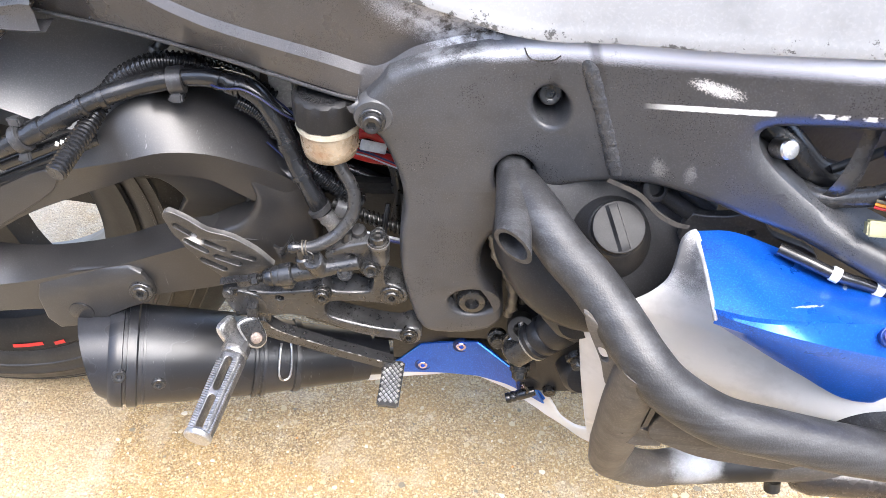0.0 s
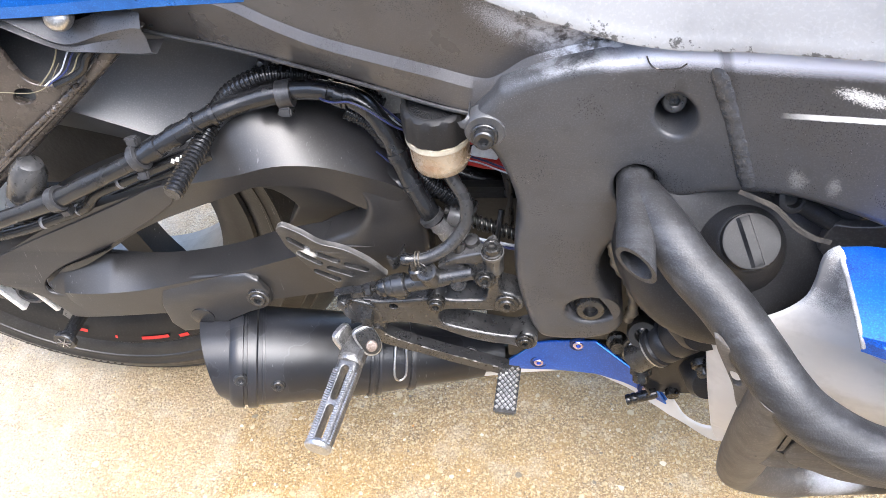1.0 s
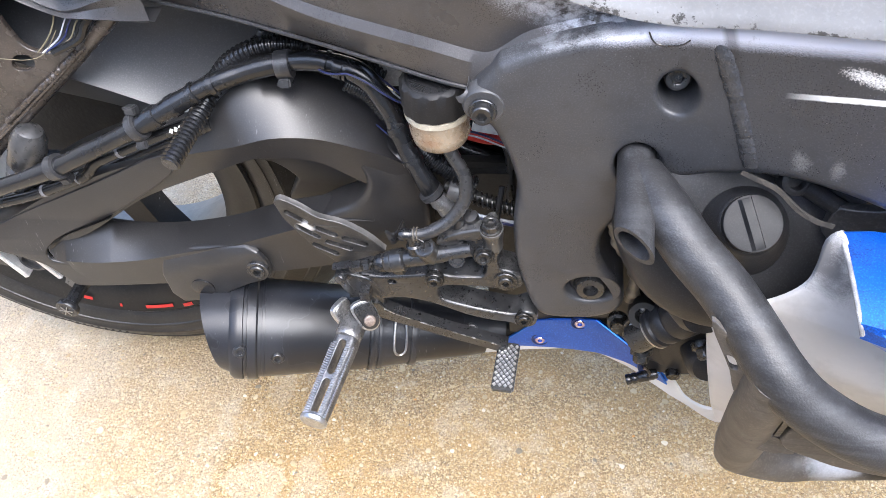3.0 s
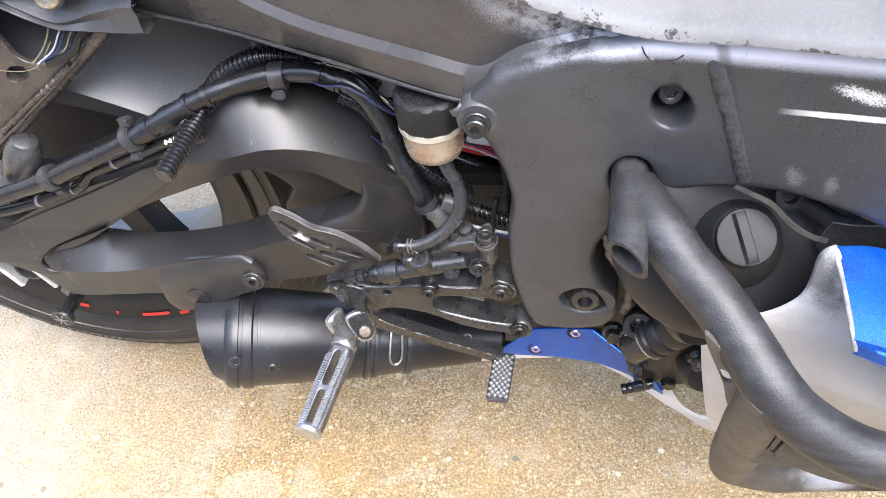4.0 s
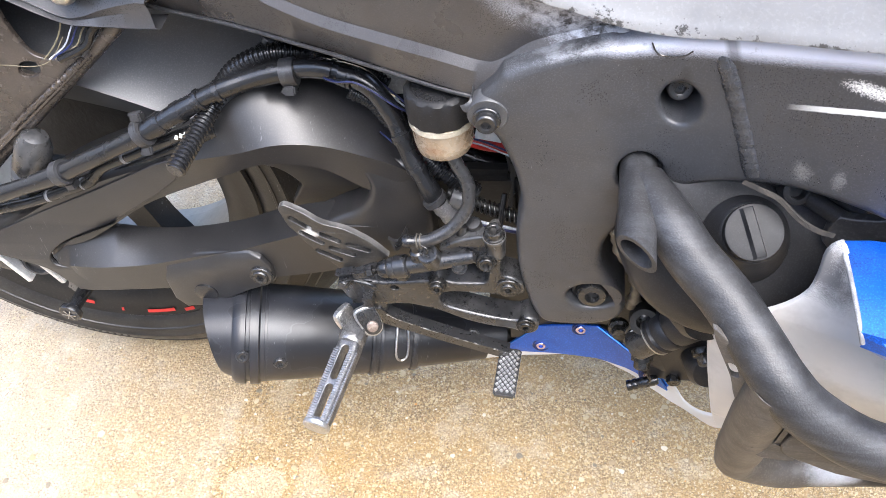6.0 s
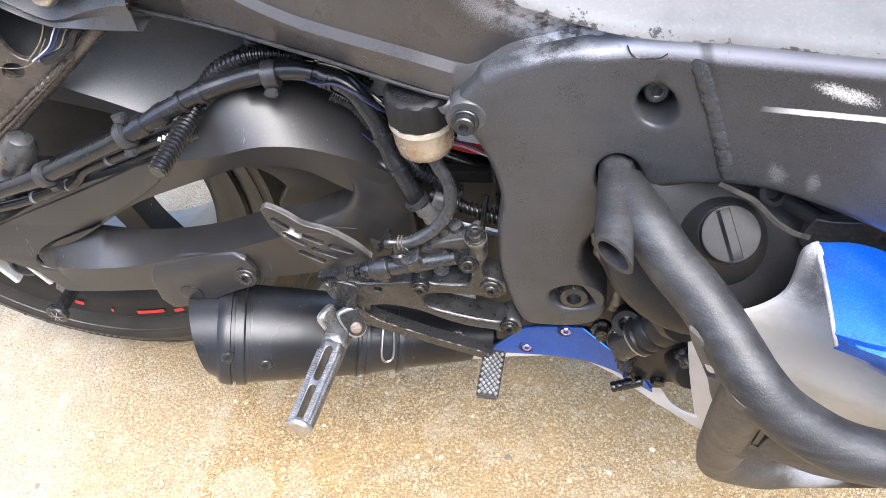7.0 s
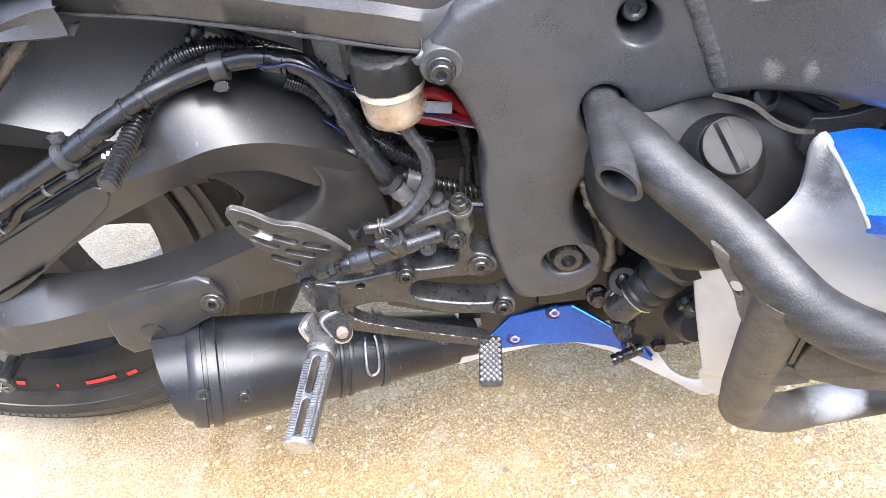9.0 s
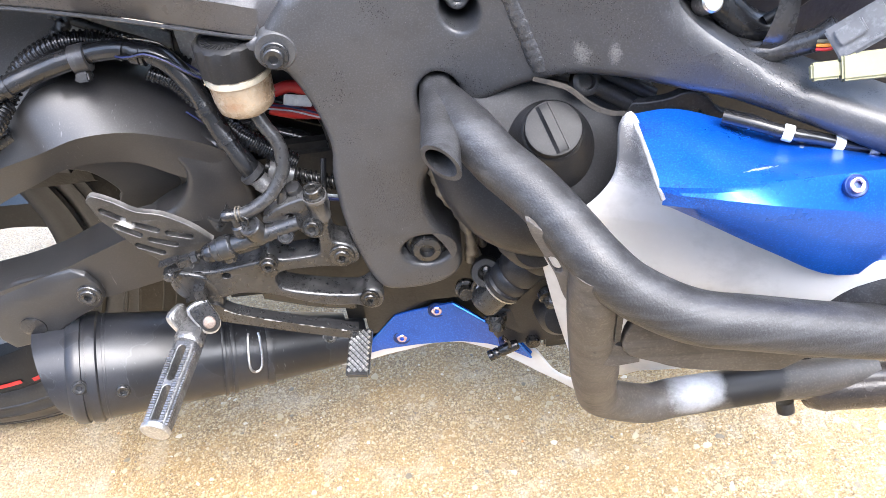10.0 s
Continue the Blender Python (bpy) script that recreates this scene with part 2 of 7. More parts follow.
def muffler_wear(t, co, col):
    film = noise_node(t, co, 20.0, 3.0, 0.5)
    col = mixed(t, calc(t, "MULTIPLY", band(t, film, 0.535, 0.545), 0.6), col, (0.0050, 0.0052, 0.0062, 1))
    lip = calc(t, "MULTIPLY", band(t, film, 0.528, 0.534), band(t, film, 0.546, 0.540))
    col = mixed(t, calc(t, "MULTIPLY", lip, 0.12), col, (0.09, 0.09, 0.10, 1))
    chip = band(t, noise_node(t, co, 150.0, 6.0, 0.7), 0.70, 0.72)
    return scratches(t, co, mixed(t, calc(t, "MULTIPLY", chip, 0.45), col, (0.20, 0.20, 0.21, 1)))
M_FRAME = surface("frame_black_paint", (0.0285, 0.0296, 0.0330), (0.0365, 0.0378, 0.0415), 0.40, 0, 16, 900, 0.28, 0.0003, 0.0, extra=frame_spray_and_light, edges=0.06, spec=0.5, drops=0.4, fleck=0.5)
M_BEAD = surface("weld_paint", (0.022, 0.0235, 0.027), (0.034, 0.036, 0.041), 0.27, 0.1, 60, 900, 0.8, 0.0006, 0.25, spec=0.65, drops=1.0)
M_SWING = surface("swingarm_black", (0.0105, 0.0104, 0.0112), (0.0140, 0.0138, 0.0147), 0.37, 0, 10, 900, 0.2, 0.0003, 0.15, spec=0.66, worn=0.08, extra=scratches, fleck=0.6)
M_HUG = surface("scuffed_mudguard", (0.0350, 0.0362, 0.0392), (0.0450, 0.0462, 0.0495), 0.42, 0, 8, 900, 0.15, 0.0002, 0.06, spec=0.55, worn=0.05, extra=scratches)
M_PLASTIC = surface("black_plastic", (0.0270, 0.0272, 0.0300), (0.0360, 0.0360, 0.0390), 0.32, 0, 9, 1000, 0.5, 0.0002, 0.15, spec=0.55, extra=scratches, drops=0.3)
M_PANEL = surface("black_side_panel", (0.0320, 0.0312, 0.0328), (0.0420, 0.0405, 0.0420), 0.30, 0, 9, 1000, 0.5, 0.0002, 0.15, spec=0.55, extra=panel_spray, drops=0.3)
M_RUBBER = surface("black_rubber", (0.006, 0.0062, 0.007), (0.011, 0.0112, 0.0125), 0.25, 0, 25, 500, 0.2, 0.0002, 0.08, spec=0.55)
M_TYRE = surface("tyre_rubber", (0.0085, 0.0086, 0.0090), (0.0165, 0.0165, 0.0168), 0.36, 0, 22, 420, 0.4, 0.0005, 0.35, extra=scratches, spec=0.4)
M_MUFFLER = surface("muffler_black", (0.0085, 0.0092, 0.0120), (0.0125, 0.0134, 0.0168), 0.36, 0.0, 30, 1300, 0.12, 0.0002, 0.14, spec=0.44, worn=0.12, extra=muffler_wear, fleck=0.5)
M_CAST = surface("cast_black_metal", (0.0088, 0.0090, 0.0100), (0.0175, 0.0176, 0.0184), 0.30, 0.0, 70, 520, 0.4, 0.0004, 0.15, edges=0.14, edge_color=(0.42, 0.41, 0.40), spec=0.7, drops=0.12)
M_CASTN = surface("black_metal", (0.0080, 0.0082, 0.0092), (0.0150, 0.0151, 0.0158), 0.30, 0.0, 70, 520, 0.4, 0.0004, 0.15, spec=0.7, drops=0.12)
M_HEEL = surface("worn_dark_steel", (0.020, 0.0192, 0.0186), (0.030, 0.0287, 0.0275), 0.34, 0.3, 50, 800, 0.3, 0.0003, 0.1, edges=0.22, edge_color=(0.55, 0.53, 0.50), spec=0.6, extra=heel_wear)
M_ENGINE = surface("engine_black", (0.0104, 0.0108, 0.0124), (0.0150, 0.0155, 0.0175), 0.40, 0.0, 24, 900, 0.22, 0.0003, 0.10, extra=engine_spray, spec=0.30, fleck=0.7)
M_CAP = surface("dusty_black_cap", (0.0074, 0.0076, 0.0086), (0.0105, 0.0108, 0.0120), 0.50, 0, 40, 900, 0.25, 0.0002, 0.25, spec=0.24)
# near-black fill, the dark of the gaps put into the colour
M_DARK = surface("near_black", (0.0045, 0.0045, 0.0046), (0.010, 0.0095, 0.009), 0.5, 0, 30, 300, 0.4, 0.001, 0.25)
M_TUBE = surface("crash_bar_paint", (0.0125, 0.0127, 0.0140), (0.0205, 0.0208, 0.0226), 0.46, 0.0, 22, 850, 0.55, 0.0004, 0.20, extra=tube_marks, spec=0.44, fleck=0.8)
# brown copy of the bar paint, ground reflection put into the colour
M_TUBE_B = surface("ground_tinted_crash_bar", (0.046, 0.040, 0.0345), (0.070, 0.062, 0.055), 0.50, 0.0, 26, 600, 0.25, 0.0003, 0.25, extra=tube_marks, spec=0.45)
M_STEEL = surface("worn_steel", (0.36, 0.35, 0.34), (0.52, 0.51, 0.50), 0.34, 1.0, 40, 600, 0.3, 0.0003, 0.2)
M_ALLOY = surface("bare_alloy", (0.36, 0.36, 0.365), (0.52, 0.52, 0.525), 0.34, 0.9, 55, 700, 0.4, 0.0003, 0.3)
M_DULL = surface("dull_grey_clip", (0.026, 0.026, 0.028), (0.045, 0.045, 0.047), 0.32, 0.3, 40, 500, 0.3, 0.0003, 0.15)
M_BLUE = surface("blue_paint", (0.005, 0.082, 0.48), (0.009, 0.105, 0.54), 0.30, 0.6, 8, 900, 0.08, 0.0002, 0.0, (0.02, 0.05, 0.2), 0.30, extra=blue_wear)
M_TAIL = surface("blue_tail_paint", (0.008, 0.12, 0.56), (0.014, 0.155, 0.64), 0.28, 0.85, 8, 900, 0.08, 0.0002, 0.0, (0.02, 0.05, 0.2), 0.3)
M_DBLUE = surface("dark_blue_metal", (0.008, 0.07, 0.40), (0.014, 0.10, 0.50), 0.34, 0.5, 10, 700, 0.1, 0.0002, 0.2, (0.02, 0.02, 0.05), 0.3, extra=scratches)
M_WHITE = surface("white_primer", (0.50, 0.50, 0.505), (0.55, 0.55, 0.553), 0.36, 0, 9, 200, 0.04, 0.0002, 0.0, extra=fairing_spray, fleck=0.03)
M_TANK = surface("grey_white_tank_paint", (0.225, 0.23, 0.24), (0.25, 0.254, 0.262), 0.36, 0, 7, 500, 0.12, 0.0002, 0.45, (0.15, 0.145, 0.14), extra=tank_chips, fleck=0.15)
M_RIM = surface("black_wheel_rim", (0.0050, 0.0051, 0.0056), (0.0095, 0.0095, 0.0099), 0.34, 0.0, 20, 400, 0.2, 0.0003, 0.15, extra=scratches, spec=0.3)
# paler copy of the rim black, sky light put into the colour
M_RIMG = surface("lit_rim_grey", (0.135, 0.133, 0.128), (0.175, 0.172, 0.166), 0.48, 0.1, 20, 400, 0.2, 0.0003, 0.2, fleck=0.1)
M_RED = surface("red_tape", (0.50, 0.018, 0.016), (0.36, 0.012, 0.012), 0.35, 0, 60, 400, 0.2, 0.0003, 0.2, fleck=0.1)
M_PURPLE = surface("anodised_screw", (0.42, 0.36, 0.62), (0.62, 0.55, 0.78), 0.2, 1.0, 60, 400, 0.1, 0.0002, 0.1)
M_WIRE = surface("blue_wire", (0.007, 0.012, 0.060), (0.011, 0.018, 0.085), 0.35, 0, 30, 300, 0.1, 0.0002, 0.05)
M_LIGHTWIRE = surface("pale_wire", (0.30, 0.32, 0.38), (0.40, 0.42, 0.47), 0.4, 0, 30, 300, 0.1, 0.0002, 0.1)
M_CREAM = surface("cream_connector", (0.205, 0.20, 0.11), (0.245, 0.238, 0.135), 0.5, 0, 20, 300, 0.1, 0.0002, 0.2, fleck=0.1)
M_GREYCON = surface("grey_connector", (0.075, 0.08, 0.09), (0.12, 0.125, 0.135), 0.5, 0, 20, 300, 0.1, 0.0002, 0.2)
M_PRINT = surface("white_print", (0.72, 0.72, 0.70), (0.6, 0.6, 0.58), 0.5, 0, 60, 300, 0.1, 0.0002, 0.2)
M_FADED = surface("worn_print", (0.20, 0.20, 0.21), (0.08, 0.08, 0.085), 0.4, 0, 220, 300, 0.1, 0.0002, 0.2)
M_ORANGE = surface("orange_label", (0.75, 0.28, 0.03), (0.7, 0.24, 0.03), 0.5, 0, 60, 300, 0.1, 0.0002, 0.2)

M_HOSE = surface("greyed_hose", (0.016, 0.016, 0.017), (0.030, 0.030, 0.0305), 0.28, 0, 40, 500, 0.2, 0.0003, 0.1)
M_STEEL_D = surface("dark_steel", (0.030, 0.0298, 0.0295), (0.075, 0.073, 0.071), 0.28, 0.8, 80, 600, 0.3, 0.0003, 0.15)
M_STRAP = surface("grimy_strap", (0.13, 0.112, 0.085), (0.045, 0.04, 0.034), 0.42, 0, 90, 400, 0.5, 0.0008, 0.3)
# navy for the screw recesses, their shade put into the colour
M_NAVY = surface("shaded_recess_blue", (0.005, 0.02, 0.10), (0.008, 0.03, 0.14), 0.35, 0.3, 40, 500, 0.1, 0.0002, 0.1)
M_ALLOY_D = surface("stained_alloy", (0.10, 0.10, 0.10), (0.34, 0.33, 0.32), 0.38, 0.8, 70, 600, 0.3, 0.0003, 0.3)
M_RES = surface("stained_clear_plastic", (0.31, 0.262, 0.20), (0.225, 0.155, 0.095), 0.28, 0, 70, 500, 0.3, 0.0004, 0.3, extra=res_stain)
M_RESL = surface("pale_plastic_collar", (0.37, 0.345, 0.285), (0.31, 0.28, 0.225), 0.35, 0, 55, 500, 0.2, 0.0003, 0.2)
# peg body darker than its teeth, so the gaps between them read dark
M_PEG = surface("dark_worn_alloy", (0.085, 0.085, 0.088), (0.20, 0.20, 0.205), 0.36, 0.8, 60, 700, 0.4, 0.0003, 0.2)
M_GRIME = surface("grimy_tan", (0.034, 0.029, 0.024), (0.013, 0.012, 0.011), 0.7, 0, 160, 400, 0.6, 0.0010, 0.25, spec=0.2)
M_FRAME_B = surface("brownish_black_steel", (0.029, 0.0238, 0.021), (0.046, 0.037, 0.031), 0.26, 0.15, 25, 700, 0.3, 0.0004, 0.4, spec=0.65)
M_GREYB = surface("grey_plastic", (0.27, 0.275, 0.27), (0.34, 0.345, 0.34), 0.5, 0, 20, 400, 0.2, 0.0002, 0.4)
M_TAN = surface("tan_cord", (0.16, 0.14, 0.085), (0.11, 0.095, 0.06), 0.6, 0, 30, 300, 0.1, 0.0002, 0.1)
M_BRIGHT = surface("bright_worn_alloy", (0.60, 0.60, 0.60), (0.78, 0.78, 0.78), 0.42, 0.7, 60, 700, 0.3, 0.0003, 0.2)
M_TEETH = surface("worn_alloy_teeth", (0.20, 0.20, 0.205), (0.34, 0.34, 0.345), 0.34, 0.9, 90, 700, 0.4, 0.0003, 0.2)
M_PIN = surface("rusty_pin", (0.17, 0.13, 0.11), (0.30, 0.25, 0.22), 0.45, 0.6, 300, 900, 0.5, 0.0004, 0.2)

# ---- mesh helpers ----
from mathutils.geometry import tessellate_polygon

BIKE_BASE = Vector((-0.1, 0.70, 0.0))


def link(name, bm, material, parent=None, label="", sharp=38, smooth=True):
    me = bpy.data.meshes.new(name)
    bmesh.ops.recalc_face_normals(bm, faces=bm.faces)
    bm.to_mesh(me)
    bm.free()
    if smooth:
        me.shade_smooth()
        me.set_sharp_from_angle(angle=radians(sharp))
    me.materials.append(material)
    ob = new(name, me)
    if parent:
        ob.parent = parent
        ob.matrix_parent_inverse = Matrix.Translation(-BIKE_BASE) if parent.parent is None else Matrix()
    return tagged(ob, label) if label else ob


def part(name, bm, material, parent, label="", sharp=38):
    return link(name, bm, material, parent, label, sharp)


def spline(pts, n=6, closed=False):
    """Catmull-Rom through pts, n steps a stretch."""
    p = [Vector(q) for q in pts]
    k = len(p)
    out = []
    for i in range(k if closed else k - 1):
        if closed:
            a, b, c, d = p[i - 1], p[i], p[(i + 1) % k], p[(i + 2) % k]
        else:
            b, c = p[i], p[i + 1]
            a = p[i - 1] if i else b * 2 - c
            d = p[i + 2] if i + 2 < k else c * 2 - b
        for j in range(n):
            t = j / n
            out.append(0.5 * ((2 * b) + (c - a) * t + (2 * a - 5 * b + 4 * c - d) * t * t + (3 * b - a - 3 * c + d) * t ** 3))
    if not closed:
        out.append(p[-1].copy())
    return out


def skin(bm, rings, closed=True, caps=True):
    """Faces between rings of equal length."""
    vs = [[bm.verts.new(p) for p in r] for r in rings]
    for a, b in zip(vs, vs[1:]):
        k = len(a)
        for i in range(k if closed else k - 1):
            j = (i + 1) % k
            bm.faces.new((a[i], a[j], b[j], b[i]))
    if caps and closed:
        bm.faces.new(vs[0][::-1])
        bm.faces.new(vs[-1])
    return vs


def tube_rings(path, radius, segs=16):
    p = [Vector(q) for q in path]
    tang = [(p[min(i + 1, len(p) - 1)] - p[max(i - 1, 0)]).normalized() for i in range(len(p))]
    n = tang[0].orthogonal().normalized()
    rings = []
    for i, (q, d) in enumerate(zip(p, tang)):
        n = (n - d * n.dot(d)).normalized()
        b = d.cross(n)
        r = radius(i / (len(p) - 1)) if callable(radius) else radius
        rings.append([q + r * (math.cos(2 * math.pi * j / segs) * n + math.sin(2 * math.pi * j / segs) * b) for j in range(segs)])
    return rings


def tube(pts, radius, segs=16, n=8, bm=None, caps=True):
    bm = bm or bmesh.new()
    skin(bm, tube_rings(spline(pts, n), radius, segs), True, caps)
    return bm


def corrugated(pts, radius, pitch, deep=0.0014, segs=14):
    p = spline(pts, 40)
    length = sum((b - a).length for a, b in zip(p, p[1:]))
    count = max(3, int(length / pitch))
    step = length / (count * 4)
    walked, out, k = 0.0, [p[0]], 1
    for a, b in zip(p, p[1:]):
        gap = (b - a).length
        while walked + gap >= k * step:
            out.append(a.lerp(b, (k * step - walked) / gap))
            k += 1
        walked += gap
    bm = bmesh.new()
    rings = tube_rings(out, 1.0, segs)
    for i, (c, r) in enumerate(zip(out, rings)):
        rr = radius - (deep if i % 4 in (0, 3) else 0.0)
        rings[i] = [c + (v - c) * rr for v in r]
    skin(bm, rings)
    return bm


def aim(at, axis, up=(0, 0, 1)):
    """A matrix whose z looks along axis."""
    z = Vector(axis).normalized()
    x = Vector(up).cross(z)
    x = x.normalized() if x.length > 1e-4 else z.orthogonal().normalized()
    y = z.cross(x)
    m = Matrix((x, y, z)).transposed().to_4x4()
    m.translation = Vector(at)
    return m


def lathe(profile, m, segs=24, bm=None, hexed=()):
    """profile of (radius, height) turned round m's z; the rows in hexed are six-sided."""
    bm = bm or bmesh.new()
    rings = []
    for i, (r, h) in enumerate(profile):
        ring = []
        for j in range(segs):
            a = 2 * math.pi * j / segs
            k = r
            if i in hexed:
                k = r * math.cos(math.pi / 6) / math.cos((a % (math.pi / 3)) - math.pi / 6)
            ring.append(m @ Vector((k * math.cos(a), k * math.sin(a), h)))
        rings.append(ring)
    skin(bm, rings)
    return bm


def box(bm, center, size, m=None, r=0.0):
    out = bmesh.ops.create_cube(bm, size=1.0)
    mm = (m or Matrix()) @ Matrix.Translation(center) @ Matrix.Diagonal((*size, 1))
    bmesh.ops.transform(bm, matrix=mm, verts=out["verts"])
    if r:
        es = list({e for v in out["verts"] for e in v.link_edges})
        bmesh.ops.bevel(bm, geom=es, offset=r, segments=2, affect="EDGES", clamp_overlap=True)
    return bm


def bolt(at, axis, r, h, parent, material, name="bolt", washer=0.0, label="", flange=False):
    """A socket-head screw, with a washer or flange where it has one."""
    prof = [(r, -0.004), (r, h - 0.12 * r), (0.88 * r, h), (0.55 * r, h), (0.50 * r, h - 0.03 * r), (0.50 * r, h - 0.55 * r), (0.05 * r, h - 0.6 * r)]
    hexed = {3, 4, 5}
    if washer:
        prof = [(washer, -0.004), (washer, 0.0006), (washer * 0.94, 0.0012), (r * 1.02, 0.0013)] + prof[1:]
        hexed = {6, 7, 8}
    return part(name, lathe(prof, aim(at, axis), 24, None, hexed), material, parent, label)


def inset_ring(pts, d):
    """2D ring moved inward by d along its normals (counter-clockwise ring)."""
    k = len(pts)
    out = []
    for i in range(k):
        a, b, c = pts[i - 1], pts[i], pts[(i + 1) % k]
        t1, t2 = (b - a), (c - b)
        n = Vector((-(t1.y), t1.x)).normalized() + Vector((-(t2.y), t2.x)).normalized()
        n = n.normalized() if n.length > 1e-6 else Vector((0, 0))
        out.append(b + n * d)
    return out


def ring2d(pts, n=4, smooth=True):
    p = [Vector((a, b)) for a, b in pts]
    if sum(a.x * b.y - b.x * a.y for a, b in zip(p, p[1:] + p[:1])) < 0:
        p = p[::-1]
    return [Vector((v.x, v.y)) for v in spline([(q.x, q.y, 0) for q in p], n, True)] if smooth else p


def circle2d(x, z, rx, rz=None, n=28):
    rz = rz or rx
    return [Vector((x + rx * math.cos(2 * math.pi * i / n), z + rz * math.sin(2 * math.pi * i / n))) for i in range(n)]


def slot2d(a, b, r, n=6):
    a, b = Vector(a), Vector(b)
    base = math.atan2(*(b - a).yx)
    out = []
    for c, off in ((b, -math.pi / 2), (a, math.pi / 2)):
        out += [c + r * Vector((math.cos(base + off + math.pi * i / n), math.sin(base + off + math.pi * i / n))) for i in range(n + 1)]
    return out


def plate(outline, depth, r=0.004, holes=(), hole_r=0.001, cuts=(), cuts_z=(), warp=None, steps=3):
    """A thick plate in the x-z plane with rounded front edges, facing -y at y = 0, with holes, bent afterwards by warp(x, z)."""
    bm = bmesh.new()
    prof = [(0.0, depth), (0.0, r)] + [(r * (1 - math.cos(a)), r * (1 - math.sin(a))) for a in [math.pi / 2 * k / steps for k in range(1, steps + 1)]]
    vs = skin(bm, [[Vector((q.x, y, q.y)) for q in inset_ring(outline, d)] for d, y in prof], True, False)
    fronts, backs = [vs[-1]], [vs[0]]
    for h in holes:
        h, hr = h if isinstance(h, tuple) else (h, hole_r)
        hp = [(0, depth), (0, hr)] + [(-hr * (1 - math.cos(a)), hr * (1 - math.sin(a))) for a in [math.pi / 2 * k / 3 for k in range(1, 4)]]
        hv = skin(bm, [[Vector((q.x, y, q.y)) for q in inset_ring(h, d)] for d, y in hp], True, False)
        fronts.append(hv[-1])
        backs.append(hv[0])
    for loops in (fronts, backs):
        flat = [v for l in loops for v in l]
        for tri in tessellate_polygon([[Vector((v.co.x, v.co.z, 0)) for v in l] for l in loops]):
            try:
                bm.faces.new([flat[i] for i in tri])
            except ValueError:
                pass
    for cs, no in ((cuts, (1, 0, 0)), (cuts_z, (0, 0, 1))):
        for c in cs:
            bmesh.ops.bisect_plane(bm, geom=bm.verts[:] + bm.edges[:] + bm.faces[:], plane_co=Vector(no) * c, plane_no=no)
    if warp:
        for v in bm.verts:
            v.co = Vector((v.co.x, v.co.y + warp(v.co.x, v.co.z), v.co.z))
    return bm


def loft(sections, n=5, closed=True, caps=True, round_to=0.0):
    """Sections of equal point count, joined smoothly along their length; round_to rounds the long edges."""
    k = len(sections[0])
    lines = [spline([s[i] for s in sections], n) for i in range(k)]
    rings = [[l[j] for l in lines] for j in range(len(lines[0]))]
    bm = bmesh.new()
    vs = skin(bm, rings, closed, caps)
    if round_to:
        es = [bm.edges.get((a[i], b[i])) for a, b in zip(vs, vs[1:]) for i in range(k)]
        es = [e for e in es if e and len(e.link_faces) == 2 and e.calc_face_angle() > 0.35]
        bmesh.ops.bevel(bm, geom=es, offset=round_to, segments=3, affect="EDGES", clamp_overlap=True)
    return bm


def mapped(table, x):
    """Linear reading of a small table."""
    for (a, p), (b, q) in zip(table, table[1:]):
        if x <= b:
            return p + (q - p) * max(0.0, (x - a)) / (b - a)
    return table[-1][1]


# ---- ground ----
M_GROUND, gt, gp = nodes_of("exposed_aggregate_concrete")
gc = coords(gt)
g_big, g_mid, g_fine = noise_node(gt, gc, 2.2, 6.0), noise_node(gt, gc, 28.0, 6.0), noise_node(gt, gc, 420.0, 4.0)


def grains(scale, palette):
    """Grains of one size: a colour for each and the distance from its middle."""
    v = gt.nodes.new("ShaderNodeTexVoronoi")
    v.inputs["Scale"].default_value = scale
    gt.links.new(gc, v.inputs["Vector"])
    r = gt.nodes.new("ShaderNodeValToRGB")
    for i, (pos, c) in enumerate(palette):
        e = r.color_ramp.elements[i] if i < 2 else r.color_ramp.elements.new(pos)
        e.position, e.color = pos, rgba(c)
    gt.links.new(axis_of(gt, v.outputs["Color"], 0), r.inputs["Fac"])
    return r.outputs["Color"], v.outputs["Distance"]


BROWN, SAND, CREAM = (0.26, 0.175, 0.085), (0.47, 0.375, 0.225), (0.72, 0.655, 0.52)
coarse, coarse_d = grains(185.0, ((0.0, (0.20, 0.135, 0.07)), (0.22, (0.36, 0.265, 0.145)), (0.55, SAND), (0.82, (0.58, 0.50, 0.35)), (1.0, CREAM)))
mid, mid_d = grains(380.0, ((0.0, (0.15, 0.10, 0.055)), (0.3, BROWN), (0.65, SAND), (1.0, (0.66, 0.58, 0.43))))
fine, fine_d = grains(900.0, ((0.0, (0.10, 0.07, 0.04)), (0.35, (0.30, 0.22, 0.12)), (0.7, SAND), (1.0, (0.62, 0.55, 0.42))))
g_col = mixed(gt, calc(gt, "MULTIPLY", band(gt, mid_d, 0.55, 0.42), 0.8), fine, mid)
g_col = mixed(gt, calc(gt, "MULTIPLY", calc(gt, "MULTIPLY", band(gt, coarse_d, 0.46, 0.38), band(gt, noise_node(gt, gc, 60.0, 3.0), 0.46, 0.54)), 0.9), g_col, coarse)
gap = calc(gt, "MULTIPLY", band(gt, mid_d, 0.50, 0.64), band(gt, noise_node(gt, gc, 90.0, 4.0), 0.42, 0.60))
g_col = mixed(gt, calc(gt, "MULTIPLY", gap, 0.45), g_col, (0.16, 0.115, 0.06, 1))
gx, gy = axis_of(gt, gc, 0), axis_of(gt, gc, 1)
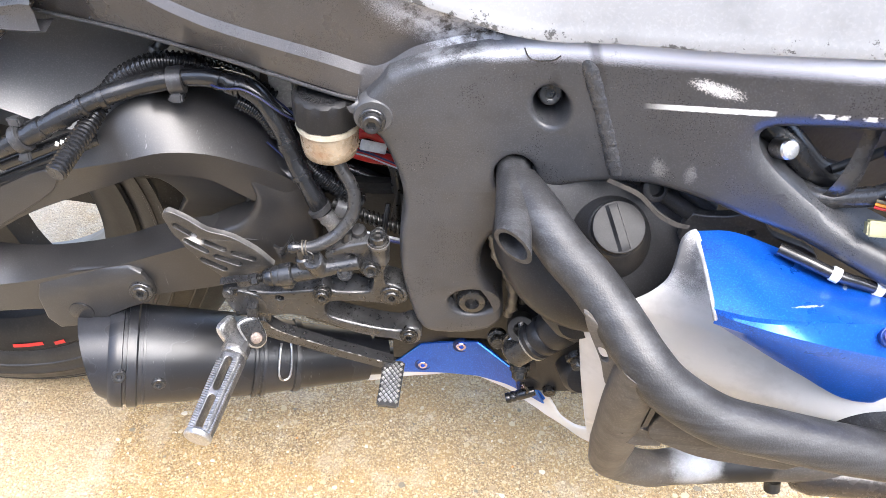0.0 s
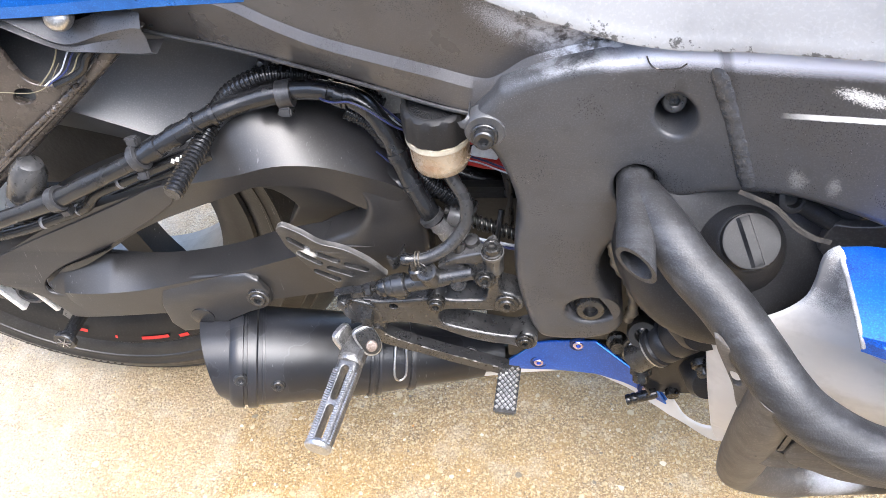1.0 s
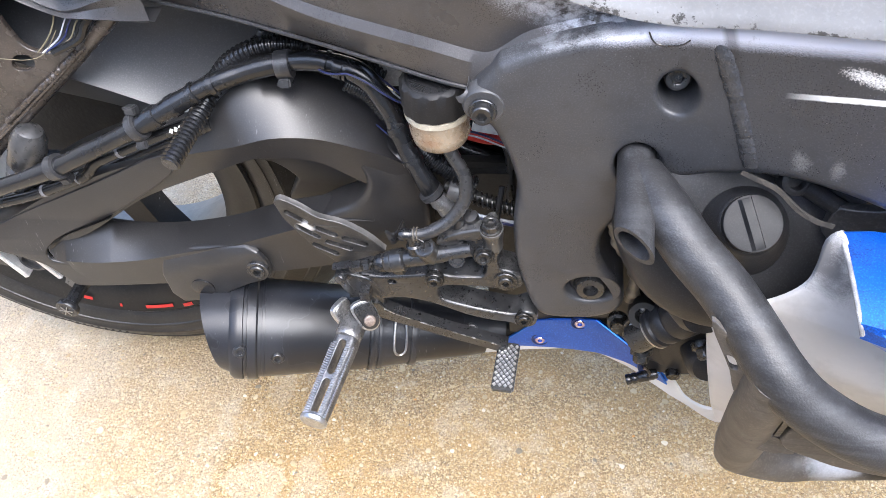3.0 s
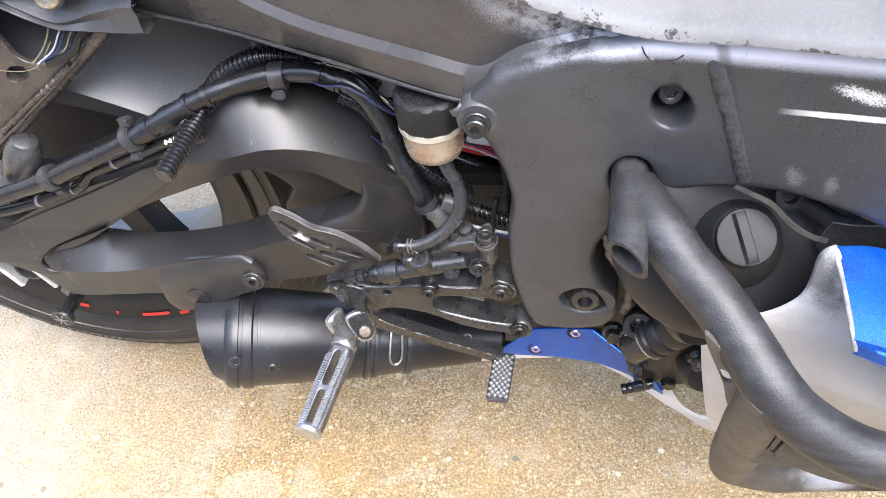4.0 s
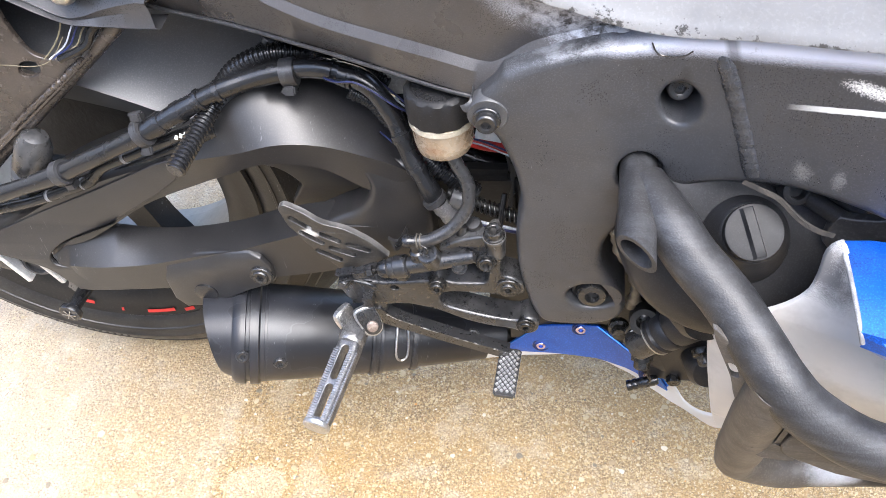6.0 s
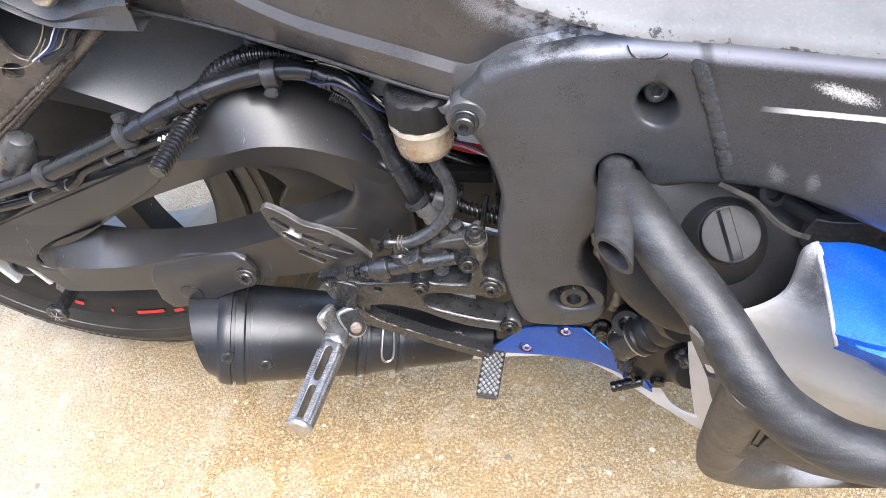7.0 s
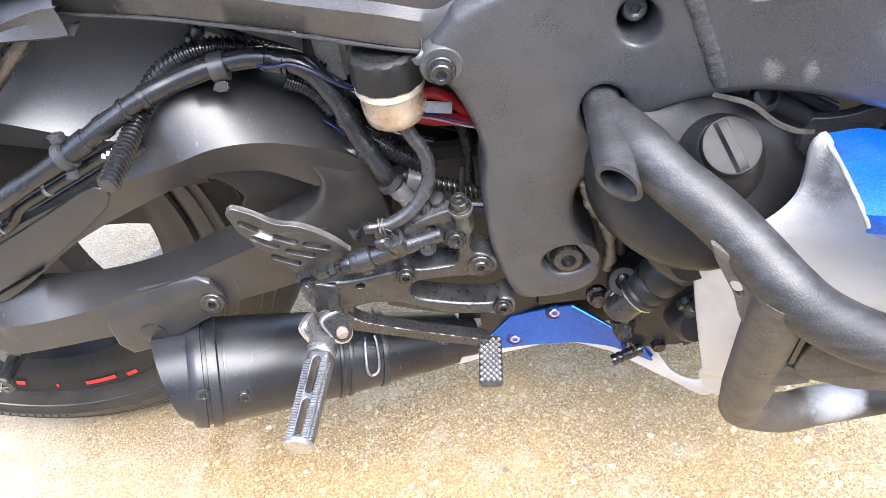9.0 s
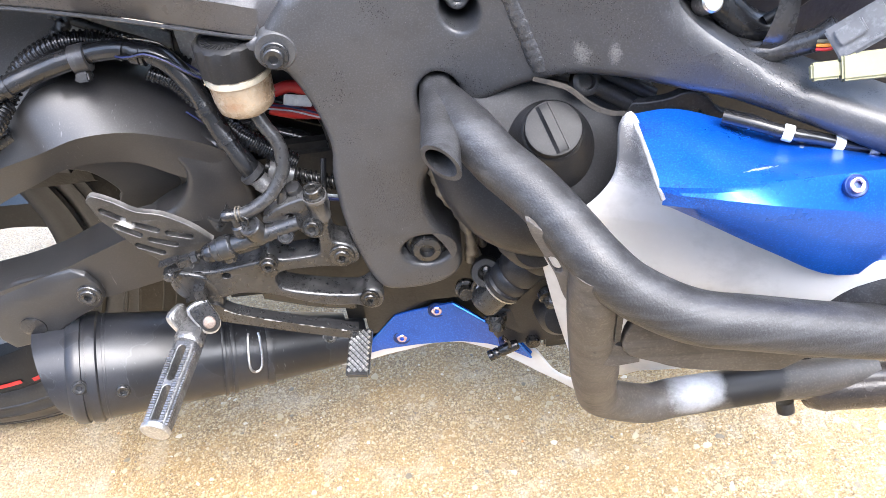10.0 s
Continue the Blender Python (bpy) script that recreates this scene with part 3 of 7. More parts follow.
# damp, yellowed mottling
for size, lo, hi, share, tone in ((7.0, 0.44, 0.60, 0.42, (0.46, 0.32, 0.135, 1)), (24.0, 0.50, 0.68, 0.40, (0.40, 0.27, 0.11, 1)), (60.0, 0.55, 0.72, 0.35, (0.32, 0.215, 0.10, 1))):
    g_col = mixed(gt, calc(gt, "MULTIPLY", band(gt, noise_node(gt, gc, size, 7.0, 0.65), lo, hi), share), g_col, tone)
# dry, greyer stretches and one smooth pale patch
for far, reach, share, tone in ((-0.352, 0.012, 0.30, (0.49, 0.485, 0.49, 1)), (-0.50, 0.06, 0.40, (0.47, 0.48, 0.52, 1))):
    wavy = calc(gt, "ADD", gx, calc(gt, "MULTIPLY", calc(gt, "SUBTRACT", noise_node(gt, gc, 14.0, 7.0), 0.5), 0.07))
    g_col = mixed(gt, calc(gt, "MULTIPLY", calc(gt, "MULTIPLY", band(gt, wavy, far, far - reach), band(gt, wavy, -1.7, -1.0)), share), g_col, tone)
right = calc(gt, "ADD", calc(gt, "ADD", gx, calc(gt, "MULTIPLY", gy, -0.7)), calc(gt, "MULTIPLY", calc(gt, "SUBTRACT", noise_node(gt, gc, 12.0, 7.0), 0.5), 0.45))
g_col = mixed(gt, calc(gt, "MULTIPLY", band(gt, right, -0.56, -0.42), 0.10), g_col, (0.50, 0.455, 0.36, 1))


def flat_blob(x0, y0, a, b):
    u = calc(gt, "DIVIDE", calc(gt, "SUBTRACT", gx, x0), a)
    v = calc(gt, "DIVIDE", calc(gt, "SUBTRACT", gy, y0), b)
    d = calc(gt, "ADD", calc(gt, "MULTIPLY", u, u), calc(gt, "MULTIPLY", v, v))
    return band(gt, calc(gt, "ADD", d, calc(gt, "MULTIPLY", calc(gt, "SUBTRACT", noise_node(gt, gc, 45.0, 7.0, 0.7), 0.5), 1.6)), 1.15, 0.95)


g_col = mixed(gt, calc(gt, "MULTIPLY", flat_blob(-0.312, 0.484, 0.036, 0.024), 0.24), g_col, (0.74, 0.74, 0.78, 1))
tint = gt.nodes.new("ShaderNodeMix")
tint.data_type, tint.blend_type = "RGBA", "MULTIPLY"
tint.inputs[0].default_value = 1.0
gt.links.new(g_col, tint.inputs[6])
tint.inputs[7].default_value = (0.735, 0.652, 0.500, 1)
g_col = tint.outputs[2]
g_col = mixed(gt, calc(gt, "MULTIPLY", band(gt, noise_node(gt, gc, 17.0, 7.0, 0.7), 0.52, 0.60), 0.24), g_col, (0.46, 0.43, 0.355, 1))
g_col = mixed(gt, calc(gt, "MULTIPLY", band(gt, noise_node(gt, gc, 42.0, 7.0, 0.72), 0.54, 0.68), 0.4), g_col, (0.30, 0.225, 0.125, 1))
pits = calc(gt, "MULTIPLY", calc(gt, "MULTIPLY", band(gt, noise_node(gt, gc, 400.0, 5.0, 0.7), 0.535, 0.575), band(gt, noise_node(gt, gc, 30.0, 4.0), 0.30, 0.62)), 0.8)
light = calc(gt, "MULTIPLY", band(gt, noise_node(gt, gc, 300.0, 5.0, 0.7), 0.56, 0.62), 0.5)
g_col = mixed(gt, light, g_col, (0.60, 0.525, 0.39, 1))
g_col = mixed(gt, pits, g_col, (0.10, 0.074, 0.045, 1))
gt.links.new(g_col, gp.inputs["Base Color"])
gt.links.new(calc(gt, "ADD", calc(gt, "MULTIPLY", g_mid, 0.3), 0.5), gp.inputs["Roughness"])
relief = calc(gt, "ADD", calc(gt, "MULTIPLY", g_fine, 0.4), calc(gt, "MULTIPLY", noise_node(gt, gc, 210.0, 5.0, 0.7), 0.6))
relief = calc(gt, "SUBTRACT", relief, calc(gt, "ADD", calc(gt, "MULTIPLY", coarse_d, 0.5), calc(gt, "MULTIPLY", mid_d, 0.3)))
bumped(gt, gp, relief, 1.0, 0.003)

bm = bmesh.new()
bmesh.ops.create_grid(bm, x_segments=60, y_segments=60, size=30.0)
for v in bm.verts:
    v.co.z = 0.0
ground = tagged(link("ground", bm, M_GROUND), "sandy exposed-aggregate concrete with damp and dry patches", "ground", kind="structure")


# unseen plain walls, added to block low sky and darken reflections
M_WALL = surface("light_block_wall", (0.36, 0.35, 0.335), (0.43, 0.42, 0.40), 0.75, 0, 3, 120, 0.5, 0.002, 0.1)
for name, at, size in (("unseen_wall_south", (0.0, -2.1, 1.2), (9.0, 0.2, 2.4)), ("unseen_wall_west", (-4.4, 1.0, 1.2), (0.2, 6.0, 2.4)), ("unseen_wall_east", (4.4, 1.0, 1.2), (0.2, 6.0, 2.4))):
    tagged(link(name, box(bmesh.new(), at, size, None, 0.01), M_WALL), "unseen plain wall added to cut low sky light", "wall", kind="structure")


# ---- motorcycle ----
bike = new("motorcycle")
bike.location = BIKE_BASE
tagged(bike, "black, white and blue sport motorcycle with half-stripped fairing, upright on concrete", "motorcycle")


# main frame: pivot plate and beam in one casting
def frame_y(x, z=0.0):
    s = max(0.0, x - 0.066)
    return 0.481 - (s * s / 0.12 if s < 0.03 else 0.0075 + (s - 0.03) * 0.5)


FRAME_OUT = [(-0.030, 0.562), (-0.031, 0.550), (-0.026, 0.540), (-0.017, 0.533), (-0.009, 0.514), (-0.004, 0.495), (-0.002, 0.474), (-0.005, 0.455),
             (-0.006, 0.434), (-0.005, 0.409), (-0.001, 0.383), (0.006, 0.356), (0.014, 0.344), (0.031, 0.341), (0.052, 0.343), (0.068, 0.351), (0.074, 0.366),
             (0.069, 0.385), (0.058, 0.405), (0.054, 0.425), (0.058, 0.445), (0.070, 0.462), (0.080, 0.470), (0.0868, 0.4830), (0.0926, 0.4945), (0.1035, 0.5055), (0.1190, 0.5160), (0.1365, 0.5240), (0.1530, 0.5295),
             (0.1710, 0.5310), (0.1880, 0.5305), (0.208, 0.528), (0.230, 0.526), (0.265, 0.516), (0.300, 0.504), (0.380, 0.475), (0.470, 0.440), (0.475, 0.62), (0.470, 0.70),
             (0.380, 0.678), (0.300, 0.662), (0.236, 0.649), (0.171, 0.633), (0.122, 0.621), (0.0627, 0.6018), (0.0505, 0.6004), (0.0342, 0.5970), (0.0186, 0.5928), (0.0044, 0.5878), (-0.0053, 0.5830), (-0.0105, 0.5802), (-0.0153, 0.5737), (-0.0220, 0.5662), (-0.0282, 0.5585)]
FRAME_OPEN = [(0.203, 0.586), (0.205, 0.577), (0.214, 0.567), (0.228, 0.557), (0.252, 0.543), (0.272, 0.536), (0.300, 0.528), (0.36, 0.512), (0.40, 0.52), (0.40, 0.60), (0.37, 0.638), (0.30, 0.620), (0.251, 0.606), (0.226, 0.598), (0.209, 0.592)]
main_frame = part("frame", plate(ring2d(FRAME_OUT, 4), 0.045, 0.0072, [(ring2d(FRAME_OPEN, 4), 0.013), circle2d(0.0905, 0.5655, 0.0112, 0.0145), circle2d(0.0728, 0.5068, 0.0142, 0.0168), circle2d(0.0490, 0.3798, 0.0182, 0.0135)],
                            0.0035, cuts=[0.06 + 0.012 * i for i in range(12)] + [0.22, 0.26, 0.3, 0.36], warp=frame_y, steps=4), M_FRAME, bike, "satin black cast frame with weld bead, pale overspray and paler upward edges")

# tank
def tank_sec(x, y, z):
    return [(x, y + 0.030, z - 0.004), (x, y + 0.004, z - 0.002), (x, y - 0.003, z + 0.002), (x, y - 0.0033, z + 0.0078), (x, y - 0.0026, z + 0.0094), (x, y - 0.002, z + 0.015), (x, y + 0.004, z + 0.050), (x, y + 0.020, z + 0.10), (x, y + 0.055, z + 0.17), (x, y + 0.12, z + 0.23), (x, y + 0.2, z + 0.25)]


tank = part("tank", loft([tank_sec(-0.12, 0.53, 0.70), tank_sec(-0.06, 0.50, 0.655), tank_sec(-0.004, 0.487, 0.631), tank_sec(0.026, 0.484, 0.622), tank_sec(0.056, 0.481, 0.613), tank_sec(0.085, 0.474, 0.612), tank_sec(0.122, 0.456, 0.622), tank_sec(0.171, 0.430, 0.634),
                          tank_sec(0.24, 0.40, 0.650), tank_sec(0.33, 0.37, 0.668), tank_sec(0.45, 0.36, 0.69)], 5, False), M_TANK, bike, "scuffed grey-white tank cover with chipped lower edge")

# side panel under the seat
def seat_sec(x, lip, crease, top):
    return [(x, lip[0] + 0.02, lip[1] + 0.006), (x, lip[0] + 0.003, lip[1]), (x, lip[0], lip[1] + 0.002), (x, crease[0], crease[1]), (x, crease[0] + 0.004, crease[1] + 0.006), (x, top[0], top[1]), (x, top[0] + 0.06, top[1] + 0.02)]


side_panel = part("side_panel", loft([seat_sec(-0.36, (0.582, 0.605), (0.565, 0.625), (0.57, 0.70)), seat_sec(-0.295, (0.572, 0.585), (0.556, 0.617), (0.56, 0.70)), seat_sec(-0.261, (0.565, 0.574), (0.548, 0.615), (0.55, 0.70)), seat_sec(-0.195, (0.545, 0.572), (0.535, 0.612), (0.53, 0.69)),
                                      seat_sec(-0.150, (0.530, 0.569), (0.522, 0.598), (0.515, 0.68)), seat_sec(-0.115, (0.520, 0.565), (0.513, 0.589), (0.505, 0.67)), seat_sec(-0.053, (0.502, 0.556), (0.499, 0.579), (0.493, 0.65)), seat_sec(-0.026, (0.497, 0.552), (0.496, 0.572), (0.49, 0.64)),
                                      seat_sec(-0.014, (0.4945, 0.5655), (0.4940, 0.5735), (0.489, 0.640)), seat_sec(0.004, (0.4945, 0.5776), (0.4940, 0.5856), (0.489, 0.634)), seat_sec(0.020, (0.4945, 0.5832), (0.4940, 0.5912), (0.489, 0.627)), seat_sec(0.040, (0.4945, 0.5882), (0.4940, 0.5962), (0.489, 0.620)), seat_sec(0.060, (0.4945, 0.5915), (0.4940, 0.5995), (0.489, 0.616))], 5, False), M_PANEL, bike, "dark grey plastic side panel under the seat")

# swingarm
def swing_sec(x, ridge, top, low, inner=0.60):
    ry, rz = ridge
    ty, tz = top
    ly, lz = low[1], low[2]
    return [(x, ry, rz), (x, ry * 0.45 + ty * 0.55, rz * 0.35 + tz * 0.65), (x, ty, tz), (x, inner, tz - 0.002), (x, inner, lz), (low[0], ly, lz)]


upper = [swing_sec(-0.085, (0.532, 0.452), (0.547, 0.450), (-0.090, 0.532, 0.40)), swing_sec(-0.100, (0.530, 0.463), (0.561, 0.460), (-0.105, 0.534, 0.42)), swing_sec(-0.118, (0.530, 0.470), (0.574, 0.480), (-0.13, 0.536, 0.435)),
         swing_sec(-0.149, (0.530, 0.479), (0.579, 0.497), (-0.16, 0.540, 0.448)), swing_sec(-0.183, (0.530, 0.479), (0.567, 0.507), (-0.203, 0.542, 0.448)), swing_sec(-0.215, (0.530, 0.470), (0.553, 0.504), (-0.235, 0.541, 0.437)),
         swing_sec(-0.25, (0.533, 0.460), (0.546, 0.474), (-0.264, 0.540, 0.426)), swing_sec(-0.298, (0.535, 0.448), (0.545, 0.453), (-0.317, 0.540, 0.401)), swing_sec(-0.383, (0.535, 0.414), (0.545, 0.418), (-0.392, 0.535, 0.355)),
         swing_sec(-0.455, (0.535, 0.373), (0.545, 0.377), (-0.452, 0.535, 0.350)), swing_sec(-0.50, (0.535, 0.356), (0.545, 0.358), (-0.50, 0.535, 0.348))]
swingarm = part("swingarm", loft(upper, 5, True, True, 0.004), M_SWING, bike, "black cast banana swingarm with dusty scratches")


def low_sec(x, g, h, b, inner=0.5555):
    return [(x, g[0], g[1]), (x, h[0], h[1]), (x, b[0], b[1]), (x, inner, b[1]), (x, inner, g[1])]


lower = [low_sec(-0.085, (0.548, 0.390), (0.534, 0.388), (0.533, 0.365)), low_sec(-0.149, (0.550, 0.398), (0.5275, 0.3955), (0.528, 0.345)), low_sec(-0.205, (0.553, 0.386), (0.524, 0.380), (0.526, 0.333)), low_sec(-0.243, (0.554, 0.371), (0.524, 0.3655), (0.526, 0.326)),
         low_sec(-0.287, (0.554, 0.360), (0.523, 0.355), (0.526, 0.317)), low_sec(-0.33, (0.553, 0.356), (0.523, 0.343), (0.526, 0.309)), low_sec(-0.373, (0.548, 0.360), (0.5235, 0.336), (0.527, 0.301)), low_sec(-0.400, (0.541, 0.357), (0.5245, 0.3345), (0.528, 0.299)), low_sec(-0.414, (0.536, 0.349), (0.527, 0.3335), (0.530, 0.305)), low_sec(-0.4200, (0.533, 0.3460), (0.5285, 0.3350), (0.530, 0.318)), low_sec(-0.4230, (0.5315, 0.3445), (0.5295, 0.3410), (0.5305, 0.333))]
part("lower_beam", loft(lower, 5, True, True, 0.004), M_SWING, swingarm)
END = [(-0.2760, 0.4369), (-0.3455, 0.3880), (-0.3742, 0.3745), (-0.4007, 0.3622), (-0.4159, 0.3523), (-0.4247, 0.3419), (-0.4229, 0.3318), (-0.4047, 0.3297), (-0.3645, 0.3353), (-0.3173, 0.3413), (-0.2919, 0.3474), (-0.3042, 0.3106), (-0.3304, 0.3047), (-0.4053, 0.2969), (-0.4188, 0.3044), (-0.4304, 0.3217), (-0.4427, 0.3306), (-0.4704, 0.3415), (-0.5035, 0.3521), (-0.4532, 0.3742), (-0.4180, 0.3916), (-0.3852, 0.4068), (-0.3538, 0.4213), (-0.3235, 0.4359), (-0.2781, 0.4568)]
part("end_face", plate(ring2d(END, 3), 0.004, 0.0012, cuts_z=[0.34, 0.35, 0.36, 0.37, 0.38], warp=lambda x, z: 0.5270 + 0.0065 * max(0.0, min(1.0, (z - 0.34) / 0.04))), M_SWING, swingarm)
pocket_front = [(-0.300, 0.3510), (-0.3161, 0.3440), (-0.3631, 0.3378), (-0.4032, 0.3322), (-0.4208, 0.3340), (-0.4226, 0.3437), (-0.4140, 0.3536), (-0.3988, 0.3632), (-0.3724, 0.3752), (-0.3438, 0.3885)]
pocket_back = [(-0.3, 0.5535, 0.359), (-0.3126, 0.553, 0.3555), (-0.3397, 0.553, 0.3534), (-0.3569, 0.553, 0.357), (-0.3619, 0.553, 0.3605), (-0.366, 0.556, 0.3585), (-0.3685, 0.558, 0.3569), (-0.3708, 0.56, 0.3546), (-0.3731, 0.562, 0.3523), (-0.3751, 0.564, 0.3507)]
pocket = []
for k in range(6):
    f = k / 5
    row = []
    for (fx, fz), b in zip(pocket_front, pocket_back):
        p = Vector((fx, 0.5300, fz)).lerp(Vector(b), f)
        row.append(p + Vector((-0.003, 0.001, -0.003)) * math.sin(math.pi * f) * max(0.0, min(1.0, (-0.33 - p.x) / 0.04)))
    pocket.append(spline(row, 4))
bm = bmesh.new()
skin(bm, pocket, False, False)
part("pocket", bm, M_SWING, swingarm, sharp=60)
web = [(-0.225, 0.45), (-0.15, 0.47), (-0.09, 0.45), (-0.085, 0.37), (-0.2, 0.36), (-0.193, 0.395), (-0.187, 0.41), (-0.198, 0.437)]
part("web", plate(ring2d(web, 4), 0.03, 0.003, warp=lambda x, z: 0.552 - 0.4 * (z - 0.43)), M_SWING, swingarm)
body = [(-0.080, 0.452), (-0.080, 0.36), (-0.15, 0.347), (-0.21, 0.338), (-0.205, 0.362), (-0.18, 0.384), (-0.152, 0.401), (-0.138, 0.408), (-0.126, 0.420), (-0.120, 0.436), (-0.124, 0.448), (-0.134, 0.459), (-0.131, 0.4715), (-0.112, 0.467), (-0.095, 0.460)]
part("pivot_side", plate(ring2d(body, 4), 0.03, 0.006, warp=lambda x, z: 0.5302 + 0.16 * max(0.0, z - 0.438)), M_SWING, swingarm)

# rear wheel
AXLE = Vector((-0.475, 0.715, 0.302))
wheel_m = aim(AXLE, (0, -1, 0))
tyre_half = [(0.197, 0.065), (0.203, 0.0725), (0.214, 0.0768), (0.2210, 0.0785), (0.2218, 0.0797), (0.2245, 0.0802), (0.2252, 0.0794), (0.234, 0.0792), (0.2355, 0.0803), (0.2378, 0.0798), (0.2390, 0.0783), (0.248, 0.0748), (0.2565, 0.0702), (0.2580, 0.0705), (0.2600, 0.0684), (0.268, 0.0625), (0.2695, 0.0628), (0.2715, 0.0602), (0.279, 0.0535), (0.288, 0.0440), (0.296, 0.0290), (0.302, 0.0)]
tyre_prof = [(r, -h) for r, h in tyre_half] + tyre_half[::-1][1:]
bm = bmesh.new()
rings = []
for j in range(97):
    a = 2 * math.pi * j / 96
    rings.append([wheel_m @ Vector((r * math.cos(a), r * math.sin(a), h)) for r, h in tyre_prof])
skin(bm, rings, False, False)
wheel = part("rear_wheel", bm, M_TYRE, bike, "worn black road tyre on a grey cast wheel")
def wheel_ring(prof):
    ring_bm = bmesh.new()
    skin(ring_bm, [[wheel_m @ Vector((r * math.cos(2 * math.pi * j / 96), r * math.sin(2 * math.pi * j / 96), h)) for r, h in prof] for j in range(97)], False, False)
    return ring_bm


# far rim and barrel take the paler, lit copy
for side in (1, -1):
    part("rim", wheel_ring([(0.199, 0.065 * side), (0.203, 0.0735 * side), (0.200, 0.0755 * side), (0.194, 0.0735 * side), (0.184, 0.0715 * side), (0.172, 0.068 * side), (0.161, 0.061 * side), (0.158, 0.045 * side)]), M_RIM if side > 0 else M_RIMG, wheel)
part("rim_barrel", wheel_ring([(0.158, 0.045), (0.156, 0.02), (0.155, 0.0), (0.156, -0.02), (0.158, -0.045)]), M_RIMG, wheel)
for k in range(5):
    a = 2 * math.pi * k / 5 - 0.05
    d = Vector((math.cos(a), 0, math.sin(a)))
    s = Vector((-math.sin(a), 0, math.cos(a)))
    bm = loft([[AXLE + d * r + s * (w * sx) + Vector((0, sy * w2, 0)) for sx, sy in ((-1, -1), (1, -1), (1, 1), (-1, 1))] for r, w, w2 in ((0.03, 0.020, 0.024), (0.10, 0.014, 0.018), (0.167, 0.018, 0.022))], 4, True, True, 0.004)
    part("spoke", bm, M_RIM, wheel)
part("hub", lathe([(0.045, -0.07), (0.045, 0.07)], wheel_m), M_RUBBER, wheel)

# muffler
MU_A, MU_B = Vector((-0.2575, 0.514, 0.263)), Vector((-0.0435, 0.5615, 0.2115))
mu_m = aim(MU_A, MU_B - MU_A)


def mu_r(h):
    """The silencer's radius, tapering towards the engine."""
    return mapped(((0.0, 0.0460), (0.05, 0.0428), (0.10, 0.0388), (0.13, 0.0350), (0.17, 0.0300), (0.225, 0.0235)), h)


muffler = part("muffler", lathe([(mu_r(0.01 * i), 0.004 if i == 0 else 0.01 * i) for i in range(13)], mu_m, 56), M_MUFFLER, bike, "stubby matt black exhaust silencer with a tapered tip")
part("link_pipe", lathe([(mu_r(0.118) + 0.0006, 0.117), (mu_r(0.13) + 0.0006, 0.13), (mu_r(0.15), 0.15), (mu_r(0.17), 0.17), (mu_r(0.20), 0.20), (0.0235, 0.222), (0.019, 0.2225), (0.018, 0.24)], mu_m, 44), M_MUFFLER, muffler)
# crash bar
crash = part("crash_bar", tube([(0.0752, 0.474, 0.507), (0.0891, 0.448, 0.5008), (0.1025, 0.427, 0.4922), (0.122, 0.405, 0.482), (0.139, 0.381, 0.470), (0.151, 0.365, 0.460), (0.168, 0.354, 0.446), (0.199, 0.345, 0.430), (0.235, 0.342, 0.421), (0.30, 0.341, 0.404), (0.40, 0.345, 0.38), (0.50, 0.36, 0.36)], lambda s: 0.0160 - 0.0030 * max(0.0, 1 - s / 0.09), 32, 8), M_TUBE, bike, "thick black-painted tubular crash bar with worn streaks")
bm = bmesh.new()
slv = spline([(0.0725, 0.54, 0.516), (0.0722, 0.49, 0.509), (0.071, 0.45, 0.504), (0.0698, 0.420, 0.5005)], 4)
out_r, in_r = tube_rings(slv, 0.0118, 32), tube_rings(slv, 0.0091, 32)
for ring_set in (out_r, in_r):
    for v in ring_set[-1] + ring_set[-2]:
        v += (slv[-1] - slv[-2]).normalized() * 0.011 * (v.x - slv[-1].x) / 0.0135
skin(bm, out_r + in_r[::-1][:7], True, True)
part("mount_sleeve", bm, M_TUBE, crash)
part("lower_tube", tube([(0.1515, 0.364, 0.460), (0.1495, 0.371, 0.42), (0.154, 0.392, 0.34), (0.157, 0.404, 0.300), (0.1645, 0.4125, 0.276), (0.1970, 0.4205, 0.2520), (0.2200, 0.4240, 0.2503), (0.2461, 0.4280, 0.2468), (0.2725, 0.4320, 0.2432), (0.3060, 0.4370, 0.2380), (0.3424, 0.4420, 0.2324), (0.3857, 0.4470, 0.2264)], lambda s: 0.0165 - 0.0015 * max(0.0, min(1.0, (s - 0.2) / 0.05)), 24, 8), M_TUBE_B, crash, "worn black paint with the ground's brown reflection in its colour")

# fairing
FAIR = ((0.14, 0.515), (0.20, 0.505), (0.25, 0.468), (0.32, 0.445), (0.40, 0.425), (0.45, 0.42), (0.50, 0.422), (0.56, 0.43))


def fair_y(x, z):
    y = mapped(FAIR, z)
    return y - min(0.075, (x - 0.15) * 0.42) if x > 0.15 else y + min(0.064, (0.15 - x) * 0.8)


